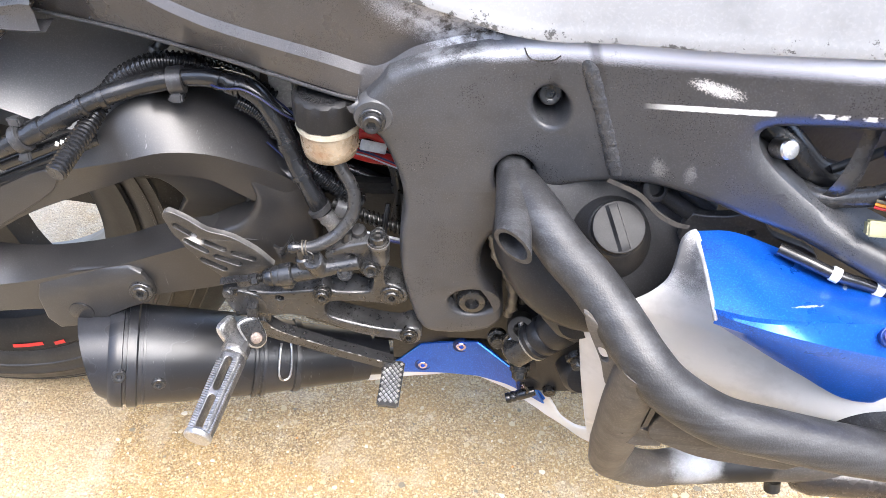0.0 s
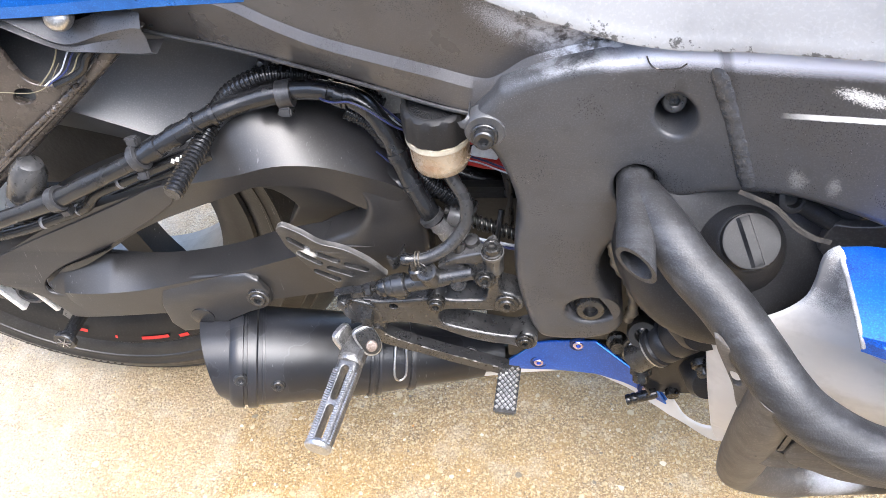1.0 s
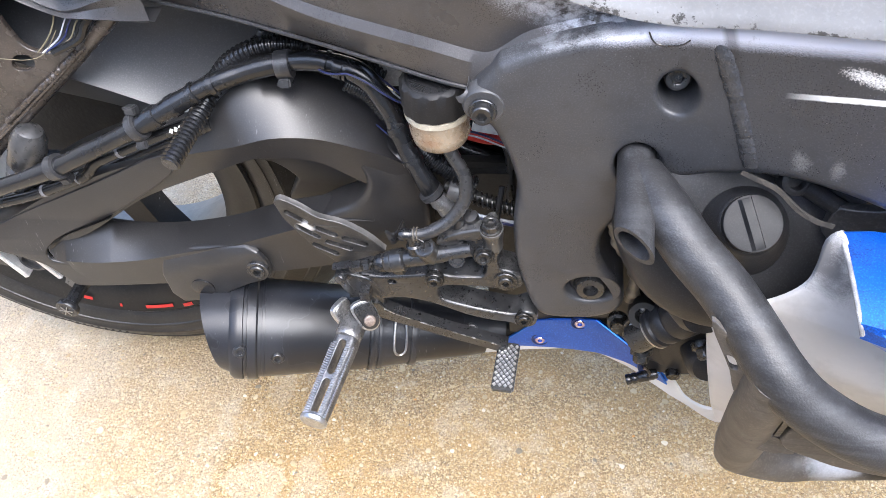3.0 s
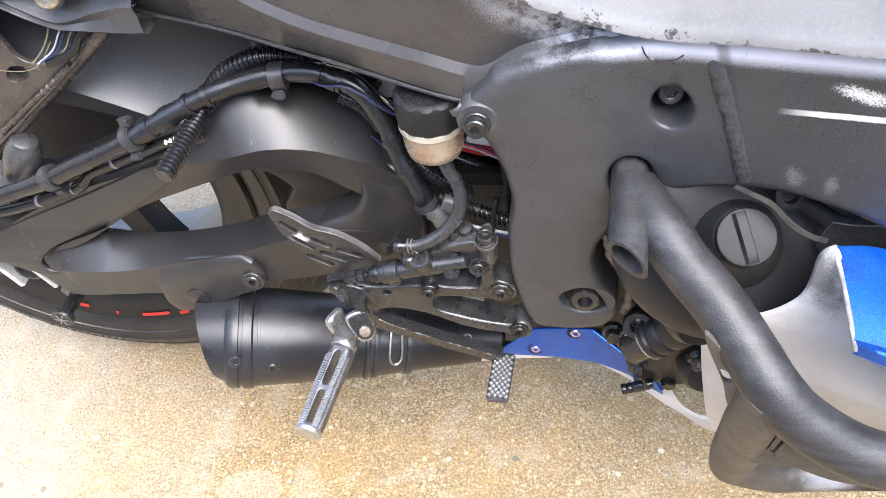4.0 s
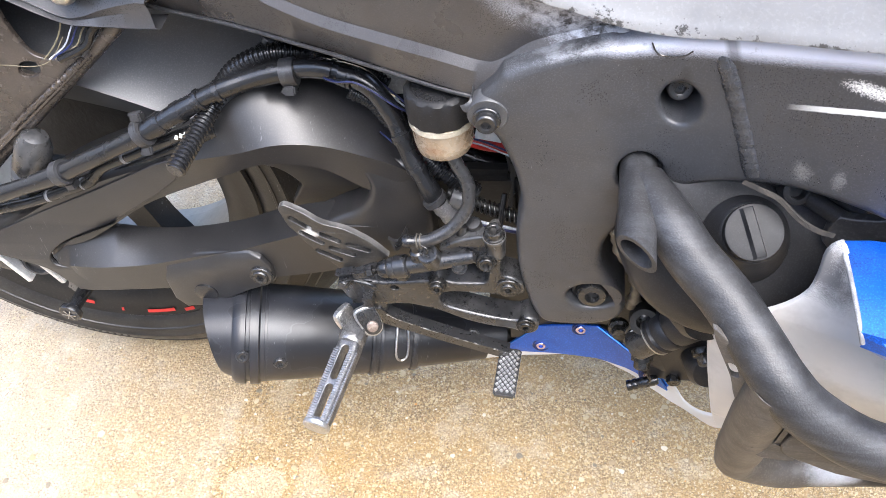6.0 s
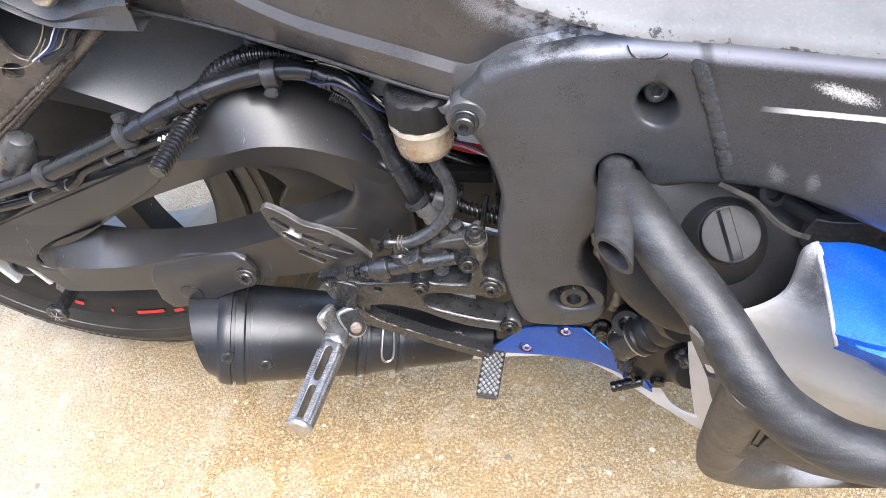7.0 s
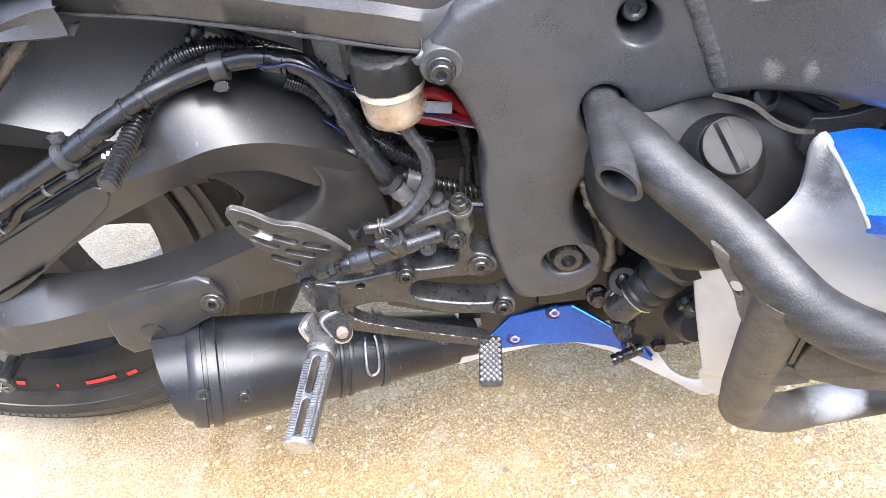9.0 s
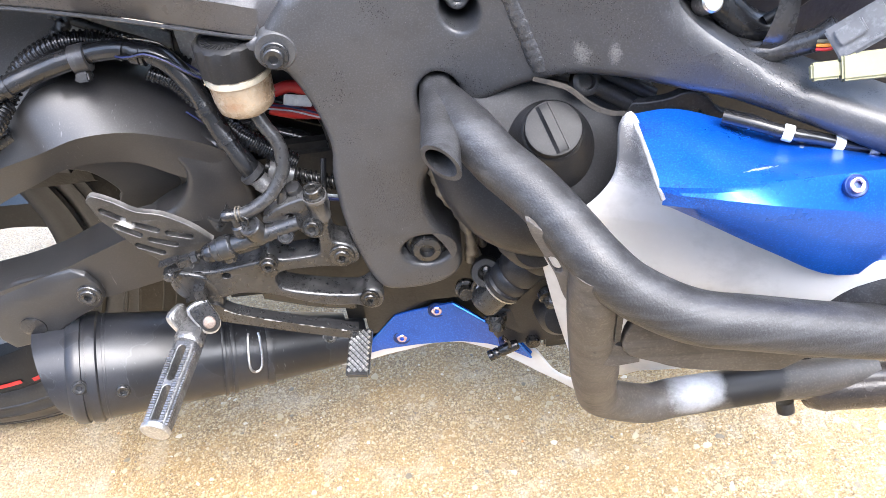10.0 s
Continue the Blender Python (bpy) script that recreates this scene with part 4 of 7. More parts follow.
FAIR_OUT = [(0.1775, 0.5225), (0.1712, 0.5135), (0.1705, 0.4960), (0.1690, 0.4810), (0.1630, 0.4675), (0.1535, 0.4545), (0.1420, 0.4440), (0.1310, 0.4330), (0.124, 0.423), (0.125, 0.405), (0.130, 0.371), (0.137, 0.327), (0.147, 0.273), (0.157, 0.222), (0.163, 0.192), (0.167, 0.178), (0.171, 0.170), (0.181, 0.168), (0.188, 0.182), (0.190, 0.250), (0.2233, 0.2795), (0.2548, 0.3107), (0.2839, 0.3336), (0.3107, 0.3533), (0.36, 0.370), (0.5, 0.39), (0.5, 0.42), (0.30, 0.445), (0.25, 0.462), (0.215, 0.480), (0.192, 0.498), (0.184, 0.512)]
fairing = part("lower_fairing", plate(ring2d(FAIR_OUT, 3), 0.003, 0.0012, cuts=[0.0, 0.05, 0.08, 0.11, 0.14] + [0.15 + 0.02 * i for i in range(9)], cuts_z=[0.17 + 0.02 * i for i in range(18)], warp=fair_y), M_WHITE, bike, "unpainted white lower fairing with black overspray")
BELLY_OUT = [(-0.0322, 0.195), (-0.0211, 0.2135), (0.005, 0.2458), (0.059, 0.263), (0.0911, 0.2487), (0.1024, 0.2504), (0.1215, 0.2249), (0.1205, 0.2159), (0.1057, 0.2231), (0.0931, 0.2229), (0.0847, 0.2211), (0.0694, 0.2149), (0.0394, 0.2093), (-0.0105, 0.2019)]


def belly_y(x, z):
    return mapped(((-0.03, 0.552), (0.03, 0.546), (0.065, 0.538), (0.09, 0.522), (0.105, 0.512), (0.125, 0.506)), x)


LIP_OUT = [(-0.055, 0.186), (-0.050, 0.178), (-0.030, 0.182), (-0.008, 0.190), (0.017, 0.197), (0.044, 0.2055), (0.072, 0.208), (0.095, 0.2105), (0.118, 0.200), (0.141, 0.180), (0.166, 0.155), (0.179, 0.152), (0.180, 0.170), (0.163, 0.174), (0.152, 0.180), (0.140, 0.193), (0.131, 0.212), (0.122, 0.226), (0.100, 0.235), (0.060, 0.235), (0.020, 0.225), (-0.020, 0.206)]
part("belly_lip", plate(ring2d(LIP_OUT, 3), 0.003, 0.0012, cuts=[0.0, 0.02, 0.04, 0.06, 0.08, 0.1], warp=lambda x, z: belly_y(x, z) + 0.004), M_WHITE, fairing)
belly = part("belly_panel", plate(ring2d(BELLY_OUT, 1, False), 0.002, 0.0006, cuts=[0.0, 0.02, 0.04, 0.05, 0.06, 0.07, 0.08, 0.09, 0.1], warp=belly_y), M_DBLUE, bike, "dark metallic blue belly panel with purple screws")

# blue upper fairing piece
def blue_sec(x, top, near, low_crease, low):
    """Under-edge, top edge, upper facet, crease, wedge, lower facet."""
    mid = (x + 0.001, 0.5 * (top[0] + near[0]), 0.5 * (top[1] + near[1]) + 0.002)
    return [(x, top[0] + 0.005, top[1] - 0.005), (x, top[0], top[1]), mid, (x + 0.002, near[0], near[1]), (x + 0.003, near[0] - 0.0015, near[1] - 0.0025), (x + 0.004, low_crease[0] + 0.001, low_crease[1] + 0.0015), (x + 0.004, low_crease[0] + 0.0015, low_crease[1] - 0.0065), (x + 0.005, low[0], low[1])]


bl = [blue_sec(0.1795, (0.420, 0.518), (0.366, 0.508), (0.3635, 0.503), (0.366, 0.496)), blue_sec(0.203, (0.419, 0.5185), (0.3575, 0.5105), (0.3510, 0.5055), (0.362, 0.482)), blue_sec(0.239, (0.414, 0.507), (0.3545, 0.5115), (0.346, 0.499), (0.361, 0.457)),
      blue_sec(0.280, (0.410, 0.494), (0.354, 0.512), (0.3445, 0.4905), (0.360, 0.433)), blue_sec(0.33, (0.408, 0.470), (0.354, 0.511), (0.345, 0.478), (0.36, 0.436)), blue_sec(0.42, (0.408, 0.44), (0.352, 0.509), (0.342, 0.466), (0.36, 0.43)), blue_sec(0.52, (0.408, 0.41), (0.350, 0.507), (0.326, 0.465), (0.36, 0.42))]
blue = part("blue_fairing", loft(bl, 5, False), M_BLUE, bike, "metallic blue side fairing with scratches and overspray", sharp=26)

# reservoir
res_m = aim((-0.0545, 0.513, 0.4905), (0, 0, 1))
reservoir = part("brake_reservoir", lathe([(0.005, 0.007), (0.015, 0.007), (0.0185, 0.010), (0.020, 0.017), (0.0205, 0.030), (0.0215, 0.034), (0.0215, 0.037), (0.02, 0.038)], res_m, 36), M_RES, bike, "stained translucent brake fluid reservoir with black screw cap")

# hose runs and their clips
def ring_on(at, axis, r, w, parent, material, name="band", thick=0.0012):
    prof = [(r, -w / 2), (r + thick, -w / 2 + 0.0003), (r + thick, w / 2 - 0.0003), (r, w / 2)]
    return part(name, lathe(prof, aim(at, axis), 20), material, parent)


def pclip(at, axis, r, w, ear, parent):
    """A sprung clip round a hose with an ear and a foot block."""
    at, ear = Vector(at), Vector(ear).normalized()
    c = ring_on(at, axis, r, w, parent, M_DULL, "clip", 0.0022)
    bm = bmesh.new()
    box(bm, (0, 0, r + 0.0045), (w * 1.1, 0.009, 0.007), aim(at, ear, axis), 0.0012)
    box(bm, (0, 0.001, r + 0.006), (w * 0.5, 0.011, 0.003), aim(at, ear, axis), 0.0008)
    part("clip_ear", bm, M_DULL, c)
    return c


HOSE = [(-0.066, 0.519, 0.436), (-0.075, 0.522, 0.457), (-0.083, 0.528, 0.473), (-0.089, 0.534, 0.489), (-0.097, 0.540, 0.507), (-0.112, 0.546, 0.525), (-0.138, 0.552, 0.531), (-0.168, 0.555, 0.528), (-0.198, 0.550, 0.523),
        (-0.227, 0.541, 0.516), (-0.258, 0.532, 0.502), (-0.289, 0.526, 0.487), (-0.333, 0.524, 0.466), (-0.365, 0.524, 0.450), (-0.423, 0.524, 0.427), (-0.50, 0.53, 0.395)]
hose = part("hose", tube(HOSE, lambda s: 0.0073 + 0.0006 * math.sin(s * 60) * math.sin(s * 23), 18, 10), M_RUBBER, bike, "taped black rubber hose along the swingarm")
for i, (k, wide, mat) in enumerate(((1.55, 0.004, M_RUBBER), (2.9, 0.006, M_RUBBER), (5.35, 0.003, M_RUBBER), (5.55, 0.007, M_RUBBER), (5.9, 0.003, M_RUBBER), (8.75, 0.004, M_RUBBER), (9.2, 0.003, M_RUBBER), (9.75, 0.006, M_RUBBER), (10.3, 0.010, M_RUBBER))):
    a, b = Vector(HOSE[int(k)]), Vector(HOSE[int(k) + 1])
    ring_on(a.lerp(b, k % 1), b - a, 0.0076, wide, hose, mat, "tape", 0.0009)
pclip((-0.168, 0.5545, 0.5265), (-1, -0.1, -0.1), 0.0078, 0.011, (0, -0.45, -1), hose)
pclip((-0.281, 0.5275, 0.491), (-0.9, -0.1, -0.45), 0.0085, 0.007, (-0.1, 0.3, 1), hose)
pclip((-0.281, 0.5275, 0.491), (-0.9, -0.1, -0.45), 0.0088, 0.004, (0.2, -0.6, -1), hose)
pclip((-0.362, 0.524, 0.4515), (-0.9, 0, -0.4), 0.0082, 0.008, (0.3, 0, -1), hose)
# crimped metal end
end = Vector((-0.066, 0.519, 0.436))
ax = Vector((0.0105, -0.001, -0.017)).normalized()
ring_on(end - ax * 0.004, ax, 0.0078, 0.005, hose, M_DULL, "hose_clip", 0.0016)
part("ferrule", lathe([(0.0055, -0.002), (0.0072, 0.0), (0.0066, 0.004), (0.0074, 0.006), (0.0062, 0.011), (0.0071, 0.015), (0.0066, 0.021), (0.004, 0.0215)], aim(end, ax), 14), M_ALLOY, hose, "crimped bright metal ferrule")
# brake line beside it with printed marks
LINE2 = [(-0.235, 0.535, 0.492), (-0.262, 0.535, 0.481), (-0.304, 0.535, 0.462), (-0.335, 0.535, 0.447), (-0.350, 0.534, 0.433), (-0.372, 0.533, 0.424), (-0.406, 0.532, 0.411), (-0.445, 0.532, 0.399), (-0.50, 0.535, 0.38)]
line2 = part("brake_line", tube(LINE2, 0.0048, 12, 8), M_RUBBER, bike, "thin black brake line with white printed marks")
for k in (2.2, 4.3, 5.6):
    a, b = Vector(LINE2[int(k)]), Vector(LINE2[int(k) + 1])
    ring_on(a.lerp(b, k % 1), b - a, 0.0049, 0.0018 if int(k * 10) % 2 else 0.0032, line2, M_FADED, "printed_mark", 0.0002)
for k in (0.55, 0.7, 0.85):
    p = Vector(LINE2[0]).lerp(Vector(LINE2[1]), k) + Vector((0, -0.0046, 0.002))
    bm = bmesh.new()
    box(bm, (0, 0, 0), (0.0024, 0.0006, 0.0032), Matrix.Translation(p) @ pose(0, 0, 0, -25, 20, 0))
    part("printed_mark", bm, M_PRINT, line2)
part("lower_line", tube([(-0.232, 0.545, 0.480), (-0.30, 0.545, 0.448), (-0.345, 0.545, 0.428), (-0.41, 0.543, 0.405), (-0.5, 0.54, 0.375)], 0.0062, 12, 6), M_RUBBER, line2)
# corrugated conduit looping over the hose
conduit = part("conduit", corrugated([(-0.105, 0.575, 0.498), (-0.120, 0.577, 0.508), (-0.139, 0.577, 0.518), (-0.161, 0.573, 0.529), (-0.183, 0.566, 0.534), (-0.209, 0.560, 0.525), (-0.226, 0.552, 0.507), (-0.235, 0.53, 0.496), (-0.2435, 0.490, 0.4895)], 0.0076, 0.0036, 0.0015), M_RUBBER, bike, "ribbed black cable conduit")
ring_on((-0.229, 0.545, 0.503), (0.35, 1, 0.2), 0.0064, 0.003, conduit, M_RUBBER, "tie", 0.0012)
part("conduit", corrugated([(-0.092, 0.545, 0.477), (-0.079, 0.538, 0.469), (-0.067, 0.533, 0.459), (-0.048, 0.531, 0.444), (-0.038, 0.530, 0.436)], 0.0075, 0.0032, 0.0012), M_RUBBER, bike, "ribbed black cable conduit")
part("conduit", corrugated([(-0.128, 0.558, 0.508), (-0.112, 0.556, 0.498), (-0.100, 0.552, 0.482)], 0.006, 0.0034, 0.001), M_RUBBER, bike, "ribbed black cable conduit")
# wires
CABLE_RUN = [(-0.150, 0.560, 0.525), (-0.138, 0.545, 0.5285), (-0.128, 0.539, 0.5305), (-0.117, 0.537, 0.5320), (-0.105, 0.535, 0.5268), (-0.094, 0.534, 0.5180), (-0.084, 0.535, 0.510), (-0.07, 0.542, 0.50)]
wires = part("wiring", tube([(-0.138, 0.570, 0.517), (-0.118, 0.566, 0.519), (-0.099, 0.556, 0.511), (-0.078, 0.547, 0.497), (-0.062, 0.545, 0.482), (-0.035, 0.545, 0.474), (-0.018, 0.541, 0.4695), (-0.004, 0.538, 0.466), (0.012, 0.538, 0.463)], 0.0008, 8, 8), M_WIRE, bike, "loose blue and pale wires")
part("wire", tube([(-0.138, 0.568, 0.515), (-0.118, 0.564, 0.517), (-0.099, 0.554, 0.5085), (-0.078, 0.545, 0.495), (-0.062, 0.543, 0.480), (-0.035, 0.543, 0.472), (-0.018, 0.539, 0.4675), (-0.004, 0.536, 0.464), (0.012, 0.536, 0.461)], 0.0006, 8, 8), M_LIGHTWIRE, wires)
part("wire", tube([(-0.108, 0.546, 0.480), (-0.101, 0.544, 0.474), (-0.095, 0.542, 0.468)], 0.0006, 8, 6), M_WIRE, wires)
part("wire", tube([(-0.045, 0.521, 0.4175), (-0.03, 0.520, 0.4135), (-0.012, 0.520, 0.409), (0.005, 0.52, 0.405)], 0.0013, 8, 4), M_LIGHTWIRE, wires)
part("wire", tube([(-0.045, 0.5205, 0.4145), (-0.03, 0.5195, 0.4105), (-0.012, 0.5195, 0.406), (0.005, 0.52, 0.402)], 0.0013, 8, 4), M_WIRE, wires)
part("cable", tube(CABLE_RUN, 0.0016, 10, 8), M_RUBBER, wires)
part("wire", tube([(x, y - 0.002, z + 0.0012) for x, y, z in CABLE_RUN], 0.0007, 8, 8), M_WIRE, wires)
part("wire_loop", tube([(-0.017, 0.526, 0.440), (-0.019, 0.520, 0.428), (-0.021, 0.516, 0.414), (-0.024, 0.515, 0.407), (-0.028, 0.518, 0.404)], 0.0022, 10, 6), M_RUBBER, wires)
# spring and rubber sleeve behind the pivot plate
spring_path = [Vector((-0.044 + 0.036 * i / 120, 0.527 + 0.0055 * math.cos(i * 2 * math.pi / 12), 0.430 - 0.016 * i / 120 + 0.0055 * math.sin(i * 2 * math.pi / 12))) for i in range(121)]
bm = bmesh.new()
skin(bm, tube_rings(spring_path, 0.0009, 8))
spring = part("return_spring", bm, M_RUBBER, bike, "short dark coil spring")
part("spring_rod", tube([(-0.060, 0.528, 0.438), (-0.0, 0.527, 0.411)], 0.0035, 10, 2), M_DARK, spring)
part("sleeve", lathe([(0.007, -0.012), (0.009, -0.012), (0.009, 0.006), (0.005, 0.008)], aim((-0.047, 0.527, 0.431), (0.9, 0, -0.42)), 18), M_CAST, spring)
# red lead
red = part("red_lead", tube([(-0.0506, 0.5520, 0.4705), (-0.0423, 0.5520, 0.4673), (-0.0307, 0.5520, 0.4637), (-0.0187, 0.5520, 0.4619), (-0.0031, 0.5520, 0.4572)], 0.0046, 14, 6), M_RED, bike, "thick red battery lead with a warning label")
part("lead_loop", tube([(-0.0516, 0.5560, 0.4810), (-0.0432, 0.5560, 0.4821), (-0.0337, 0.5560, 0.4840), (-0.0252, 0.5560, 0.4804), (-0.0166, 0.5560, 0.4725), (-0.0084, 0.5560, 0.4627)], 0.0046, 14, 6), M_RED, red)
bm = bmesh.new()
box(bm, (0, 0, 0), (0.020, 0.0015, 0.008), Matrix.Translation((-0.0289, 0.549, 0.4759)) @ pose(0, 0, 0, -35, 12, 0), 0.0006)
part("warning_label", bm, M_PRINT, red)

# reservoir, cap ribs and hose
cap_bm = bmesh.new()
rings = []
for r, h, rib in ((0.0200, 0.0370, 0), (0.0222, 0.0380, 1), (0.0222, 0.0500, 1), (0.0218, 0.0575, 1), (0.0205, 0.0592, 0), (0.0185, 0.0596, 0), (0.0175, 0.0588, 0), (0.010, 0.0588, 0), (0.001, 0.0588, 0)):
    rings.append([res_m @ Vector(((r + (0.0007 if rib and (j // 3) % 2 else 0)) * math.cos(2 * math.pi * j / 72), (r + (0.0007 if rib and (j // 3) % 2 else 0)) * math.sin(2 * math.pi * j / 72), h)) for j in range(72)])
skin(cap_bm, rings)
res_cap = part("cap", cap_bm, M_CAP, reservoir, "ribbed black screw cap")
bm = bmesh.new()
for j in range(40):
    a = 2 * math.pi * j / 40
    box(bm, (0.0142, 0, 0.0590), (0.0045, 0.0008, 0.0009), res_m @ Matrix.Rotation(a, 4, "Z"))
part("cap_ribs", bm, M_CAP, res_cap)
part("collar", lathe([(0.0208, 0.032), (0.0222, 0.0325), (0.0222, 0.0365), (0.0208, 0.037)], res_m, 36), M_RESL, reservoir)
res_hose = part("reservoir_hose", tube([(-0.052, 0.512, 0.4965), (-0.047, 0.508, 0.486), (-0.0405, 0.504, 0.474), (-0.0389, 0.5, 0.4637), (-0.0415, 0.496, 0.4524), (-0.0527, 0.49, 0.4391), (-0.0684, 0.485, 0.4323), (-0.078, 0.484, 0.4315)], 0.0049, 14, 8), M_HOSE, bike, "grey-black rubber fluid hose")
for k in (-0.0765, -0.0740):
    ring_on((k, 0.484, 0.4315), (1, 0.05, 0.1), 0.0050, 0.0011, res_hose, M_STRAP, "wire_clip", 0.0009)
part("clip_tail", tube([(-0.0732, 0.4780, 0.4342), (-0.0684, 0.4760, 0.4325), (-0.0696, 0.4760, 0.4267), (-0.0739, 0.4770, 0.4263)], 0.0006, 8, 4), M_STEEL_D, res_hose)
# rear brake master cylinder
MC_A, MC_B = Vector((-0.1060, 0.482, 0.4010)), Vector((-0.0347, 0.4835, 0.4190))
mc_ax = (MC_B - MC_A).normalized()
master = part("master_cylinder", lathe([(0.0060, 0.004), (0.0074, 0.005), (0.0082, 0.007), (0.0082, 0.0105), (0.0089, 0.0112), (0.0089, 0.0195), (0.0080, 0.0206), (0.0064, 0.0212), (0.0062, 0.030), (0.0066, 0.034), (0.0066, 0.050), (0.0060, 0.053), (0.0056, 0.064), (0.0050, 0.072), (0.002, 0.0735)], aim(MC_A, mc_ax), 28), M_CASTN, bike, "grimy black rear brake master cylinder")
part("boot", lathe([(0.0030, -0.0040), (0.0052, -0.0032), (0.0066, -0.0010), (0.0071, 0.002), (0.0069, 0.005), (0.0060, 0.0065)], aim(MC_A, mc_ax), 20), M_RUBBER, master, "grey-black rubber boot")
bm = bmesh.new()
box(bm, (0, 0, 0.015), (0.011, 0.010, 0.010), aim(MC_A + Vector((0.0, 0.0, -0.0075)), mc_ax), 0.002)
box(bm, (0, 0, 0.029), (0.0070, 0.009, 0.020), aim(MC_A + Vector((0.0, 0.002, -0.0060)), mc_ax), 0.002)
part("flange", bm, M_CASTN, master)
rod_a, rod_b = Vector((-0.1376, 0.478, 0.3968)), Vector((-0.1060, 0.481, 0.4022))
rod_d = (rod_b - rod_a).normalized()
part("push_rod", lathe([(0.0022, 0.0)] + [(0.0029 if i % 2 else 0.0023, 0.0005 + 0.0006 * i) for i in range(22)] + [(0.0022, 0.014)], aim(rod_a + rod_d * 0.018, rod_d), 12), M_STEEL_D, master)
part("lock_nut", lathe([(0.0001, 0.0), (0.0047, 0.0), (0.0047, 0.0042), (0.0001, 0.0042)], aim(rod_a + rod_d * 0.0205, rod_d), 18, None, {1, 2}), M_CASTN, master)
bm = bmesh.new()
for off in (-0.0036, 0.0036):
    box(bm, (off, 0, 0.0045), (0.0022, 0.0075, 0.016), aim(rod_a, rod_d, (0, -1, 0)), 0.0009)
box(bm, (0, 0, 0.0145), (0.0080, 0.0072, 0.011), aim(rod_a, rod_d, (0, -1, 0)), 0.0013)
part("fork", bm, M_CASTN, master)
part("pin", lathe([(0.0040, -0.012), (0.0042, 0.0), (0.0034, 0.0012), (0.0005, 0.0016)], aim((-0.1365, 0.4725, 0.3915), (-0.25, -1, 0.25)), 18), M_CASTN, master)
part("inlet_boss", lathe([(0.0066, -0.016), (0.0078, -0.010), (0.0078, 0.0016), (0.0070, 0.0026), (0.0052, 0.0026), (0.0050, 0.0010), (0.001, 0.0008)], aim((-0.0690, 0.4795, 0.4225), (-0.22, -0.30, 0.92)), 28), M_CASTN, master)
part("nozzle", lathe([(0.0058, -0.006), (0.0058, 0.001), (0.0042, 0.0022), (0.0040, 0.0100)], aim((-0.0776, 0.4825, 0.4215), (-0.10, 0.10, 1)), 18), M_RUBBER, master)
part("inlet_elbow", lathe([(0.0020, -0.0095), (0.0038, -0.0088), (0.0046, -0.0070), (0.0046, -0.0040), (0.0042, -0.0030), (0.0042, 0.0040)], aim((-0.0785, 0.484, 0.4315), (1, 0, 0.05)), 18), M_RUBBER, master)
part("plug", lathe([(0.0060, -0.006), (0.0060, 0.0010), (0.0054, 0.0018), (0.0044, 0.0018), (0.0041, 0.0004), (0.0026, 0.0004), (0.0022, 0.0012), (0.0005, 0.0014)], aim((-0.0469, 0.4785, 0.4120), (0.1, -0.9, 0.42)), 24), M_CASTN, master)
bm = plate(ring2d([(-0.062, 0.421), (-0.050, 0.431), (-0.030, 0.437), (-0.018, 0.436), (-0.014, 0.424), (-0.020, 0.404), (-0.030, 0.400), (-0.039, 0.409), (-0.050, 0.413)], 3), 0.010, 0.002, [circle2d(-0.042, 0.421, 0.0045)], 0.0008, warp=lambda x, z: 0.4850)
part("mounting_lug", bm, M_CAST, master)
bolt((-0.0275, 0.481, 0.4145), (0.05, -1, 0.3), 0.0054, 0.0048, master, M_STEEL_D, "bolt", 0.0076)
bolt((-0.0215, 0.4865, 0.4385), (0.0, -0.15, 1), 0.0062, 0.0075, master, M_STEEL_D, "banjo_bolt", 0.0078)
part("banjo", lathe([(0.0075, -0.022), (0.0075, -0.004), (0.0085, -0.003), (0.0085, 0.0)], aim((-0.0215, 0.4865, 0.4385), (0, -0.15, 1)), 18), M_CAST, master)
part("outlet", lathe([(0.0046, -0.008), (0.0046, -0.001), (0.0056, 0.0), (0.0056, 0.0022), (0.0040, 0.0030), (0.0040, 0.018), (0.0046, 0.0195)], aim((-0.0466, 0.490, 0.4205), (0.09, 0.22, 0.95)), 18), M_CASTN, master)
part("outlet_cap", lathe([(0.0045, -0.012), (0.0056, -0.010), (0.0056, 0.0), (0.0048, 0.0014), (0.001, 0.0016)], aim((-0.0368, 0.4955, 0.4401), (-0.1, -0.3, 0.9)), 20), M_CASTN, master)

# foot rest bracket
def bracket_y(x, z):
    return mapped(((-0.145, 0.480), (-0.06, 0.4855), (0.01, 0.489)), x) + max(0.0, (0.362 - z)) * 0.26 * max(0.0, min(1.0, (x + 0.10) / 0.07))


